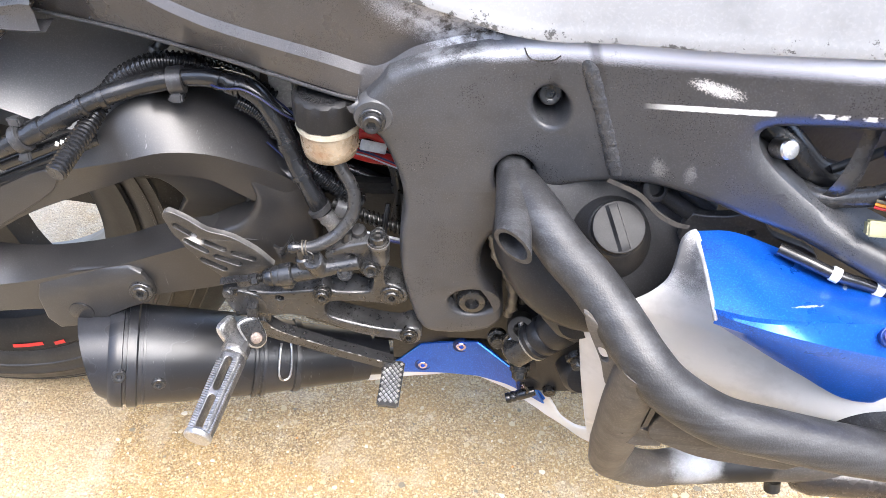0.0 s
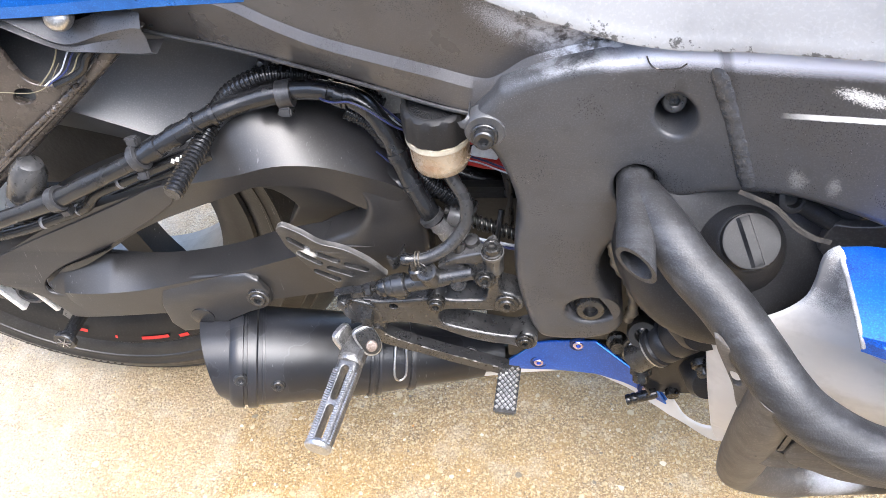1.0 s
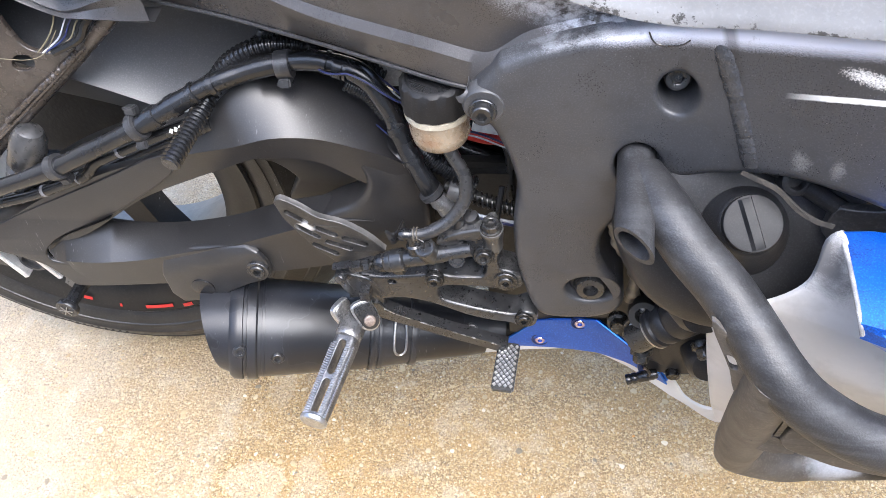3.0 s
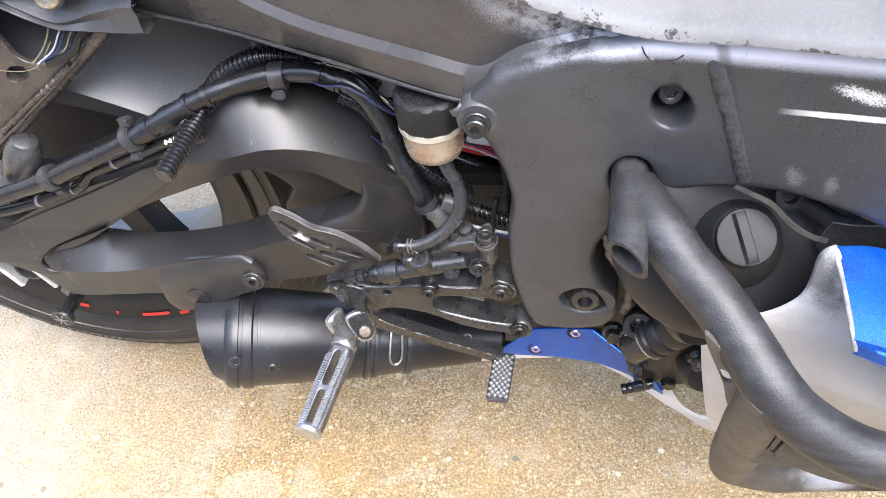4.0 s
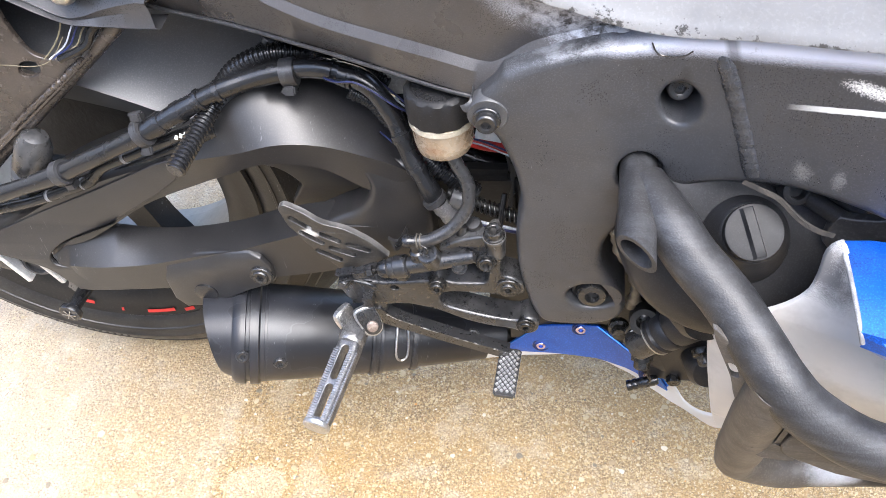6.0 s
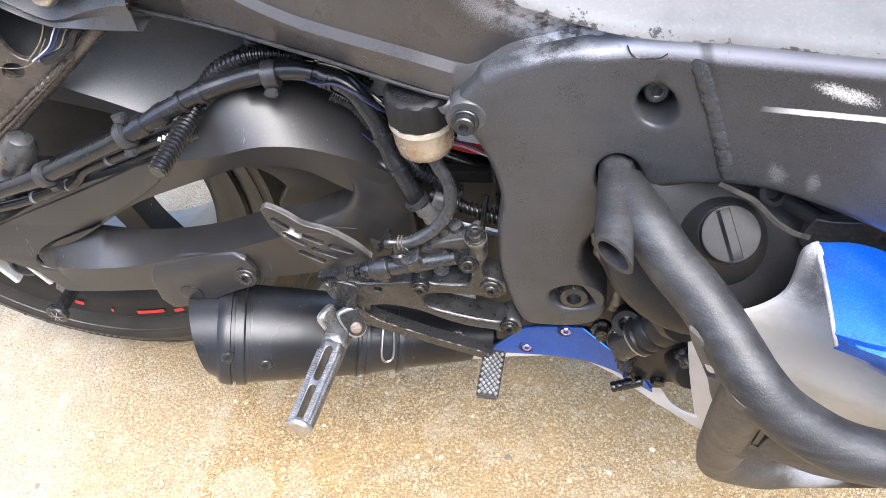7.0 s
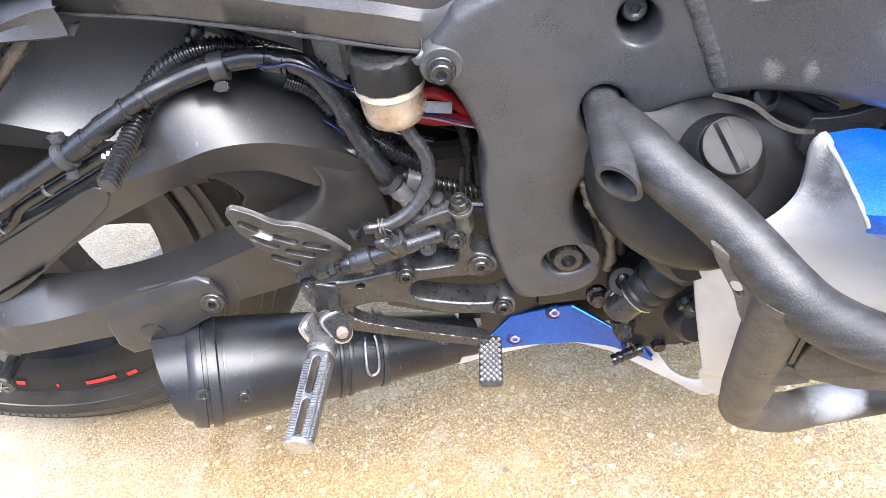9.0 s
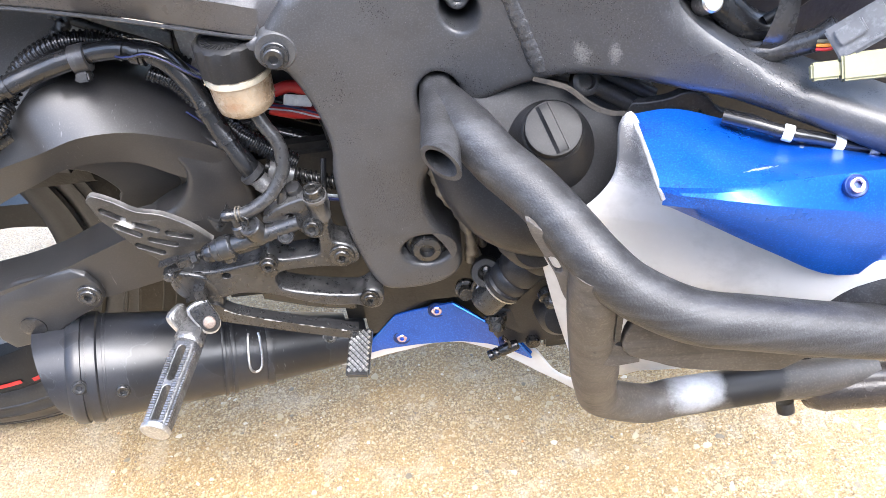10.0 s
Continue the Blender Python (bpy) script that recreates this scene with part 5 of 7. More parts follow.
BRACKET = [(-0.140, 0.378), (-0.124, 0.381), (-0.109, 0.380), (-0.085, 0.383), (-0.073, 0.385), (-0.066, 0.391), (-0.058, 0.384), (-0.043, 0.384), (-0.031, 0.385), (-0.0275, 0.393), (-0.027, 0.410), (-0.027, 0.430), (-0.020, 0.434), (-0.0175, 0.414), (-0.0175, 0.396), (-0.008, 0.391), (-0.001, 0.384), (-0.002, 0.374), (-0.012, 0.370), (-0.030, 0.3715), (-0.047, 0.372), (-0.060, 0.371),
           (-0.0655, 0.366), (-0.066, 0.359), (-0.061, 0.353), (-0.047, 0.3475), (-0.026, 0.3415), (-0.008, 0.339), (0.001, 0.343), (0.009, 0.338), (0.008, 0.326), (-0.001, 0.322), (-0.012, 0.3275), (-0.028, 0.330), (-0.047, 0.336), (-0.068, 0.347), (-0.083, 0.352), (-0.098, 0.354), (-0.118, 0.350), (-0.137, 0.354), (-0.144, 0.368)]
bracket = part("footrest_bracket", plate(ring2d(BRACKET, 4), 0.020, 0.0026, [circle2d(-0.101, 0.3745, 0.0035, 0.0028)], 0.0006, cuts=[-0.12, -0.1, -0.08, -0.06, -0.04, -0.02], cuts_z=[0.36, 0.34, 0.32], warp=lambda x, z: 0.4855), M_CAST, bike, "black cast foot rest bracket with worn edges")
# thin bright tubes added along the bracket edges for their bright lines
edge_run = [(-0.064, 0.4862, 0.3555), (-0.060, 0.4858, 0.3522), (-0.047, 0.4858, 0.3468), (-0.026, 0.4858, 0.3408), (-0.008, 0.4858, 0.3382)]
part("bright_edge", tube(edge_run, lambda s: 0.00020 + 0.0005 * max(0.0, 0.05 + noise.noise(Vector((s * 33, 2.5, 7.1)))), 6, 8), M_ALLOY_D, bracket)
part("bright_edge", tube([(-0.057, 0.4858, 0.3832), (-0.043, 0.4858, 0.3832), (-0.031, 0.4858, 0.3842)], lambda s: 0.00020 + 0.0005 * max(0.0, 0.05 + noise.noise(Vector((s * 33, 2.5, 7.1)))), 6, 8), M_ALLOY_D, bracket)
bolt((-0.0130, 0.4845, 0.3815), (0, -1, 0.05), 0.0058, 0.003, bracket, M_STEEL_D, "bolt", 0.0093)
bolt((-0.0660, 0.4800, 0.3855), (0, -1, 0.05), 0.0052, 0.004, bracket, M_STEEL_D, "bolt", 0.0070)
bolt((-0.0005, 0.4845, 0.3345), (0, -1, 0.1), 0.0052, 0.003, bracket, M_STEEL_D, "bolt", 0.0076)
bm = bmesh.new()
box(bm, (-0.122, 0.486, 0.366), (0.028, 0.020, 0.030), None, 0.010)
part("boss", bm, M_CASTN, bracket)

# foot peg
P0 = Vector((-0.1345, 0.472, 0.338))
PA = (Vector((-0.1515, 0.387, 0.3265)) - P0).normalized()
PN = Vector((-PA.y, PA.x, 0)).normalized() * (1 if -PA.y > 0 else -1)
PU = PN.cross(PA) if PN.cross(PA).z > 0 else PA.cross(PN)
peg_m = Matrix(((PA.x, -PU.x, PN.x, P0.x), (PA.y, -PU.y, PN.y, P0.y), (PA.z, -PU.z, PN.z, P0.z), (0, 0, 0, 1)))
bm = plate(ring2d([(0.006, -0.0075), (0.006, 0.0075), (0.014, 0.0088), (0.022, 0.0091), (0.050, 0.0086), (0.084, 0.0078), (0.0845, 0), (0.084, -0.0078), (0.050, -0.0086), (0.022, -0.0091), (0.014, -0.0088)], 3), 0.013, 0.0040, [slot2d((0.022, 0), (0.046, 0), 0.0030), slot2d((0.056, 0), (0.079, 0), 0.0030)], 0.0006)
bmesh.ops.transform(bm, matrix=peg_m @ Matrix.Translation((0, -0.006, 0)), verts=bm.verts)
peg = part("foot_peg", bm, M_PEG, bike, "ribbed bare alloy foot peg sticking out")
bm = bmesh.new()
for side in (-1, 1):
    for row, off in ((0, 0.0086), (1, 0.0056)):
        for i in range(30):
            box(bm, (0.0235 + i * 0.00203, -0.0062 + (0.0036 if row == 0 else 0), side * (off - 0.00002 * i)), (0.0012, 0.0024, 0.0028), peg_m)
part("teeth", bm, M_TEETH, peg, "bright worn rows of teeth")
part("collar", lathe([(0.008, 0.009), (0.0098, 0.0095), (0.0102, 0.0115), (0.0102, 0.0135), (0.0096, 0.015), (0.008, 0.0155)], aim(P0, PA), 28), M_ALLOY_D, peg)
neck = [[peg_m @ Vector((u, v * h, s * wd)) for v, s in ((-1, -0.7), (-1, 0.7), (-0.6, 1), (0.6, 1), (1, 0.7), (1, -0.7), (0.6, -1), (-0.6, -1))] for u, wd, h in ((-0.010, 0.0075, 0.0050), (-0.002, 0.0090, 0.0062), (0.006, 0.0098, 0.0078), (0.012, 0.0100, 0.0085))]
part("neck", loft(neck, 4), M_CAST, peg)
part("end_flange", lathe([(0.006, -0.0022), (0.0095, -0.0022), (0.0106, -0.0012), (0.0106, 0.0014), (0.0098, 0.0024), (0.001, 0.0028)], aim(P0 + PA * 0.0855, PA), 28), M_ALLOY, peg)
EAR = [(-0.0088, 0.017), (-0.0085, 0.0), (-0.0062, -0.0068), (0.0, -0.0098), (0.0062, -0.0068), (0.0085, 0.0), (0.0080, 0.010), (0.0065, 0.017)]
for base, facing in ((Vector((-0.1205, 0.4700, 0.3440)), Vector((0.40, -0.82, 0.40))), (Vector((-0.1395, 0.4760, 0.3370)), Vector((0.86, -0.42, 0.28)))):
    facing.normalize()
    up = (Vector((-0.22, 0.1, 1)) - facing * facing.dot(Vector((-0.22, 0.1, 1)))).normalized()
    side = (-facing).cross(up)
    em = Matrix(((side.x, -facing.x, up.x, base.x), (side.y, -facing.y, up.y, base.y), (side.z, -facing.z, up.z, base.z), (0, 0, 0, 1)))
    bm = plate(ring2d(EAR, 4), 0.0045, 0.0010)
    bmesh.ops.transform(bm, matrix=em, verts=bm.verts)
    ear = part("ear", bm, M_ALLOY, peg)
    bm = plate(ring2d([(x * 0.88, z * 0.90) for x, z in EAR], 4), 0.003, 0.0008)
    bmesh.ops.transform(bm, matrix=em @ Matrix.Translation((0.0006, -0.0008, 0.0006)), verts=bm.verts)
    part("ear_face", bm, M_CASTN if base.x > -0.13 else M_ALLOY_D, ear, "paint worn away at the rim")
part("pivot_pin", lathe([(0.0047, -0.004), (0.0047, 0.0010), (0.0040, 0.0018), (0.0005, 0.0022)], aim(Vector((-0.1205, 0.4700, 0.3445)) + Vector((0.40, -0.82, 0.40)) * 0.0012, (0.40, -0.82, 0.40)), 22), M_PIN, peg, "rusty pivot pin")
part("spring", lathe([(0.006, -0.009), (0.006, 0.0)] + [(0.006 + 0.0008 * (i % 2), 0.0 + 0.0012 * i) for i in range(8)] + [(0.006, 0.0095)], aim(P0 + PA * 0.002, PN), 16), M_DARK, peg)

# brake pedal
pedal = part("brake_pedal", loft([[Vector(c) + Vector((0, sy * w2, 0)) + Vector((0.3, 0, 1)).normalized() * sz * w for sy, sz in ((-1, -1), (-1, 1), (1, 1), (1, -1))] for c, w, w2 in
                                  (((-0.124, 0.4885, 0.3403), 0.0085, 0.005), ((-0.1182, 0.489, 0.3394), 0.0085, 0.005), ((-0.1125, 0.4895, 0.3345), 0.007, 0.005), ((-0.1036, 0.4885, 0.3305), 0.0056, 0.005), ((-0.0818, 0.4865, 0.3234), 0.0048, 0.005), ((-0.059, 0.484, 0.3171), 0.0046, 0.005), ((-0.0361, 0.4815, 0.3116), 0.0044, 0.005), ((-0.0201, 0.48, 0.3073), 0.0044, 0.005), ((-0.0148, 0.4805, 0.3046), 0.0044, 0.005))], 6, True, True, 0.0034), M_CASTN, bike, "worn black brake pedal with a knurled alloy pad")
BOSS = [(-0.1409, 0.3889), (-0.1308, 0.3833), (-0.1192, 0.3786), (-0.113, 0.3706), (-0.1098, 0.3573), (-0.1103, 0.3455), (-0.1171, 0.3313), (-0.1257, 0.336), (-0.1295, 0.3506), (-0.1392, 0.3506), (-0.1349, 0.3611), (-0.1373, 0.3724)]
part("pivot_boss", plate(ring2d(BOSS, 4), 0.012, 0.0030, warp=lambda x, z: 0.4828 + 0.075 * (0.39 - z)), M_CASTN, pedal)
# bright tube added for the highlight on the worn pedal edge
part("bright_edge", tube([(-0.1125, 0.4849, 0.341), (-0.1036, 0.4839, 0.3357), (-0.0818, 0.4819, 0.3279), (-0.059, 0.4794, 0.3214), (-0.0361, 0.4769, 0.3157), (-0.0201, 0.4754, 0.3114)], lambda s: 0.0003 + 0.0008 * max(0.0, 0.1 + noise.noise(Vector((s * 40, 2.5, 7.1)))), 6, 16), M_ALLOY_D, pedal, "bright tube along the worn pedal edge")
pad_m = Matrix.Translation((-0.0145, 0.463, 0.3005)) @ pose(0, 0, 0, 7, 3, -4)
bm = bmesh.new()
box(bm, (0, 0, -0.002), (0.0180, 0.0425, 0.006), pad_m, 0.0014)
pad = part("pad", bm, M_CASTN, pedal)
bm = bmesh.new()
for i in range(-3, 4):
    for j in range(-5, 6):
        for k in range(2):
            x, y = (i + 0.5 * k) * 0.0044, (j + 0.5 * k) * 0.0050
            if abs(x) < 0.0080 and abs(y) < 0.0195:
                q = [pad_m @ Vector(v) for v in ((x - 0.0018, y, 0.0010), (x, y - 0.0019, 0.0010), (x + 0.0018, y, 0.0010), (x, y + 0.0019, 0.0010))]
                tq = [pad_m @ Vector(v) for v in ((x - 0.0011, y, 0.0026), (x, y - 0.0012, 0.0026), (x + 0.0011, y, 0.0026), (x, y + 0.0012, 0.0026))]
                skin(bm, [q, tq])
part("knurling", bm, M_ALLOY, pad, "bright worn knurling")

# heel guard
HEEL = [(-0.1786, 0.4509), (-0.1761, 0.4542), (-0.1716, 0.4553), (-0.1593, 0.4488), (-0.1473, 0.4397), (-0.1307, 0.4341), (-0.1143, 0.4216), (-0.1047, 0.4094), (-0.1027, 0.4049), (-0.1144, 0.3990), (-0.1382, 0.3887), (-0.1485, 0.3972), (-0.1570, 0.4054), (-0.1615, 0.4133), (-0.1659, 0.4192), (-0.1699, 0.4266), (-0.1746, 0.4341), (-0.1772, 0.4443)]
slots = [slot2d(a, b, 0.0025) for a, b in (((-0.1701, 0.4423), (-0.1584, 0.4337)), ((-0.1653, 0.4277), (-0.1516, 0.419)), ((-0.1509, 0.4285), (-0.1382, 0.4216)), ((-0.1445, 0.4136), (-0.1292, 0.4067)), ((-0.1558, 0.4091), (-0.1408, 0.4007)), ((-0.1308, 0.4176), (-0.1171, 0.4122)))]
heel = part("heel_guard", plate(ring2d(HEEL, 3), 0.0050, 0.0007, slots, 0.0005, warp=lambda x, z: 0.490 + 0.10 * max(0, -0.15 - x)), M_HEEL, bike, "slotted dark metal heel guard with worn rim")
part("tab", loft([[(-0.100, 0.490, 0.426), (-0.097, 0.490, 0.414), (-0.097, 0.493, 0.414), (-0.100, 0.493, 0.426)], [(-0.094, 0.492, 0.421), (-0.094, 0.492, 0.412), (-0.094, 0.495, 0.412), (-0.094, 0.495, 0.421)], [(-0.088, 0.50, 0.428), (-0.087, 0.50, 0.418), (-0.087, 0.503, 0.418), (-0.088, 0.503, 0.428)]], 3), M_CASTN, heel)

# swingarm guard, spool, adjuster
GUARD = [(-0.3130, 0.3460), (-0.2798, 0.3585), (-0.2327, 0.3671), (-0.2218, 0.3627), (-0.2160, 0.3491), (-0.2157, 0.3362), (-0.2235, 0.3272), (-0.2408, 0.3197), (-0.2657, 0.3050), (-0.2902, 0.2940), (-0.3084, 0.2909), (-0.3167, 0.3028), (-0.3172, 0.3271)]
guard = part("guard_plate", plate(ring2d(GUARD, 1), 0.005, 0.0022, cuts_z=[0.325 + 0.006 * i for i in range(8)], cuts=[-0.30 + 0.02 * i for i in range(5)], warp=lambda x, z: 0.5185 + 0.55 * max(0.0, z - (0.3336 + 0.322 * (x - -0.3139)))), M_SWING, swingarm, "black plastic guard bolted under the swingarm")
bolt((-0.2254, 0.516, 0.3429), (0, -1, 0.1), 0.0068, 0.003, swingarm, M_CASTN, "bolt", 0.0098)
part("grommet", lathe([(0.0105, -0.004), (0.0105, 0.0004), (0.009, 0.0010), (0.001, 0.0010)], aim((-0.2835, 0.5175, 0.3143), (0, -1, 0)), 24), M_RUBBER, swingarm)
part("spool", lathe([(0.0075, -0.036), (0.007, -0.030), (0.0062, -0.008), (0.007, -0.006), (0.0105, -0.004), (0.0112, 0.0), (0.0105, 0.002), (0.001, 0.002)], aim((-0.4365, 0.522, 0.2665), (-0.1, -1, 0.0)), 24), M_RUBBER, swingarm)
bm = bmesh.new()
for j in range(3):
    box(bm, (0, 0, 0.003), (0.014, 0.0009, 0.0006), aim((-0.4365, 0.522, 0.2662), (-0.1, -1, 0)) @ Matrix.Rotation(j * math.pi / 3, 4, "Z"))
part("spool_mark", bm, M_STEEL, swingarm)
part("spool_nut", lathe([(0.011, -0.004), (0.011, 0.004)], aim((-0.4375, 0.553, 0.2715), (0, -1, 0)), 18, None, {0, 1}), M_CAST, swingarm)
adjuster = part("axle_adjuster", plate(ring2d([(-0.53, 0.30), (-0.53, 0.325), (-0.4904, 0.319), (-0.455, 0.3125), (-0.439, 0.300), (-0.445, 0.290), (-0.49, 0.285)], 1, False), 0.006, 0.001, warp=lambda x, z: 0.552), M_RUBBER, swingarm, "dark axle carrier with bright adjuster plates")
for x0 in (-0.4860, -0.4515):
    bm = bmesh.new()
    box(bm, (x0, 0.547, 0.304), (0.0055, 0.010, 0.040), pose(0, 0, 0) @ Matrix.Translation((x0, 0.547, 0.304)) @ Matrix.Rotation(radians(-24), 4, "Y") @ Matrix.Translation((-x0, -0.547, -0.304)), 0.0008)
    part("adjuster_plate", bm, M_BRIGHT, adjuster)
part("axle_nut", lathe([(0.0135, -0.004), (0.0135, 0.0015), (0.0125, 0.0025), (0.0100, 0.0025), (0.0095, -0.001), (0.001, -0.001)], aim((-0.467, 0.5500, 0.303), (0, -1, 0)), 30), M_DULL, swingarm)
# tape on the rim
for a0, a1, r_in in ((-1.49, -1.30, 0.1900), (-1.235, -1.165, 0.1935), (-1.885, -1.83, 0.1835), (-1.66, -1.645, 0.1885)):
    bm = bmesh.new()
    n = 6
    skin(bm, [[AXLE + Vector((r * math.cos(a), -h, r * math.sin(a))) for r, h in ((r_in + 0.0045, 0.0752), (r_in, 0.0742))] for a in [a0 + (a1 - a0) * i / n for i in range(n + 1)]], False, False)
    part("tape", bm, M_RED, wheel, "red reflective rim tape")
# moulded sidewall blocks
for k in range(14):
    a = -2.16 + 0.036 * k
    bm = bmesh.new()
    skin(bm, [[AXLE + Vector((r * math.cos(b + 0.05 * (r - 0.25)), -0.0770, r * math.sin(b + 0.05 * (r - 0.25)))) for r in ((0.2405, 0.2455) if k % 3 else (0.2400, 0.2475))] for b in (a, a + 0.007, a + 0.014)], False, False)
    part("raised_mark", bm, M_TYRE, wheel)

# muffler trim
def slash(r0, h0, r1, deep, slant):
    out = []
    for r, h, sl in ((r0, h0, 0.0), (r1, deep, slant), (r1 - 0.003, deep, slant), (r1 - 0.005, h0, 0.0), (0.001, h0, 0.0)):
        out.append([mu_m @ Vector((r * math.cos(2 * math.pi * j / 40), r * math.sin(2 * math.pi * j / 40), h + sl * math.sin(2 * math.pi * j / 40 + 0.35))) for j in range(40)])
    return out


bm = bmesh.new()
skin(bm, slash(0.0435, -0.008, 0.0380, -0.028, -0.011))
part("tip", bm, M_MUFFLER, muffler)
part("end_ring", lathe([(0.036, -0.012), (0.0440, -0.012), (0.0466, -0.009), (0.0474, -0.004), (0.0474, -0.0005), (0.0452, 0.0), (0.0450, 0.0032), (0.0476, 0.0036), (0.0476, 0.0110), (0.0464, 0.0122), (0.0448, 0.0126), (0.0448, 0.0160), (0.0452, 0.0164), (0.0452, 0.0185), (0.0440, 0.0188)], mu_m, 60), M_MUFFLER, muffler)
for h, w in ((0.113, 0.0035), (0.121, 0.004), (0.152, 0.006)):
    part("band", lathe([(mu_r(h) - 0.004, h - w / 2), (mu_r(h) + 0.0022, h - w / 2), (mu_r(h) + 0.0026, h), (mu_r(h) + 0.0020, h + w / 2), (mu_r(h) - 0.004, h + w / 2)], mu_m, 48), M_MUFFLER, muffler)
loop_d = Vector((0.0, -0.76, 0.65))
loop_d = (loop_d - (MU_B - MU_A).normalized() * loop_d.dot((MU_B - MU_A).normalized())).normalized()
loopm = mu_m @ Matrix.Rotation(math.atan2(loop_d.dot(mu_m.col[1].xyz), loop_d.dot(mu_m.col[0].xyz)), 4, "Z")
# steel loop for the U-shaped bracket on the silencer
part("bracket_loop", tube([loopm @ Vector((v[0] - 0.0115, v[1], v[2])) for v in ((0.0452, -0.017, 0.134), (0.0478, -0.010, 0.133), (0.0478, 0.011, 0.133), (0.0455, 0.0165, 0.138), (0.0462, 0.011, 0.1435), (0.0462, -0.010, 0.1435), (0.0440, -0.017, 0.1425))], 0.0011, 8, 5), M_STEEL, muffler)
mu_ax = (MU_B - MU_A).normalized()
for d, h, r in (((0.1, -0.95, 0.29), 0.030, mu_r(0.030)), ((0.1, -0.6, 0.8), 0.205, mu_r(0.205)), ((0.1, -0.87, 0.46), -0.002, 0.0466)):
    d = Vector(d)
    d = (d - mu_ax * d.dot(mu_ax)).normalized()
    bolt(MU_A + mu_ax * h + d * r, d, 0.0052, 0.0022, muffler, M_CASTN, "screw", 0.0062)
part("hanger", loft([[(-0.09, 0.515, 0.335), (-0.09, 0.515, 0.318), (-0.09, 0.52, 0.318), (-0.09, 0.52, 0.335)], [(-0.05, 0.515, 0.322), (-0.05, 0.515, 0.302), (-0.05, 0.52, 0.302), (-0.05, 0.52, 0.322)], [(-0.02, 0.52, 0.31), (-0.02, 0.52, 0.29), (-0.02, 0.525, 0.29), (-0.02, 0.525, 0.31)]], 3), M_CASTN, muffler)
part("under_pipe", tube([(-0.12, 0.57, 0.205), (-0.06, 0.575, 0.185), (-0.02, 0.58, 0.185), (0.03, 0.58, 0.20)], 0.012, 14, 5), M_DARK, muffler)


# moulded letters on the reservoir
def lettering(text, size, m, parent, material):
    cu = bpy.data.curves.new("lettering", "FONT")
    cu.body, cu.size, cu.extrude, cu.align_x = text, size, 0.00012, "CENTER"
    tmp = bpy.data.objects.new("lettering", cu)
    scene.collection.objects.link(tmp)
    bpy.context.view_layer.update()
    me = bpy.data.meshes.new_from_object(tmp.evaluated_get(bpy.context.evaluated_depsgraph_get()))
    bpy.data.objects.remove(tmp)
    bm = bmesh.new()
    bm.from_mesh(me)
    bmesh.ops.transform(bm, matrix=m, verts=bm.verts)
    part("lettering", bm, material, parent)


for word, up in (("UPPER", 0.0285), ("LOWER", 0.0165)):
    for k, ch in enumerate(word):
        a = -math.pi / 2 + 0.42 + (k - 2) * 0.15
        at = res_m @ Vector((0.0203 * math.cos(a), 0.0203 * math.sin(a), up))
        lettering(ch, 0.0042, aim(at, (math.cos(a), math.sin(a), 0.02)), reservoir, M_RES)

# dark rails behind the reservoir
rail = part("inner_rail", tube([(-0.10, 0.592, 0.478), (-0.05, 0.588, 0.452), (0.01, 0.588, 0.425)], 0.011, 14, 4), M_RUBBER, bike, "dark inner frame rails behind the reservoir")
for pts, r in (([(-0.09, 0.575, 0.452), (-0.04, 0.572, 0.430), (0.01, 0.57, 0.41)], 0.006), ([(-0.075, 0.600, 0.505), (-0.03, 0.598, 0.492), (0.01, 0.598, 0.48)], 0.009), ([(-0.02, 0.56, 0.47), (-0.012, 0.556, 0.44), (-0.014, 0.552, 0.40)], 0.005)):
    part("rail", tube(pts, r, 12, 4), M_RUBBER if r > 0.0055 else M_CASTN, rail)
bm = bmesh.new()
box(bm, (-0.098, 0.592, 0.512), (0.022, 0.03, 0.05), pose(0, 0, 0, 0, 0, 0), 0.004)
part("grey_block", bm, M_GREYB, rail, "pale grey plastic block")
# pale sheet added for a bright patch, placed to fit the camera's view
part("pale_sheet", plate(ring2d([(-0.1817, 0.5394), (-0.1267, 0.5206), (-0.1179, 0.5151), (-0.1206, 0.4986), (-0.1445, 0.5010), (-0.1658, 0.5121), (-0.1918, 0.5236)], 1, False), 0.003, 0.001, warp=lambda x, z: 0.5975), M_GREYB, rail, "pale grey sheet filling the bright gap behind the hoses")
part("inner_flap", plate(ring2d([(-0.1208, 0.5239), (-0.0900, 0.5137), (-0.1006, 0.4661), (-0.1203, 0.4754), (-0.1257, 0.4959)], 1, False), 0.003, 0.001, warp=lambda x, z: 0.6005), M_FRAME_B, rail, "brown-black inner flap")
# frame trim
bead = []
for i in range(420):
    k = i / 419
    x, z = 0.1085 + 0.0265 * k + 0.004 * k * (1 - k), 0.6065 - 0.0755 * k
    bead.append(Vector((x, frame_y(x) + 0.0062 + 0.004 * max(0.0, 0.12 - k) / 0.12, z)))
bm = bmesh.new()
skin(bm, tube_rings(bead, lambda s: 0.0074 + 0.00007 * abs(math.sin(s * 84 + 3 * noise.noise(Vector((s * 30, 0.3, 0.9))))) + 0.00035 * noise.noise(Vector((s * 26, 1.1, 0.4))) + 0.0007 * noise.noise(Vector((s * 9, 3.1, 0.4))), 28))
part("weld_bead", bm, M_BEAD, main_frame)
part("lug", lathe([(0.0128, 0.012), (0.0128, 0.0015), (0.0118, 0.0), (0.001, 0.0)], aim((-0.0200, 0.480, 0.5515), (0, 1, 0)), 32), M_FRAME, main_frame)
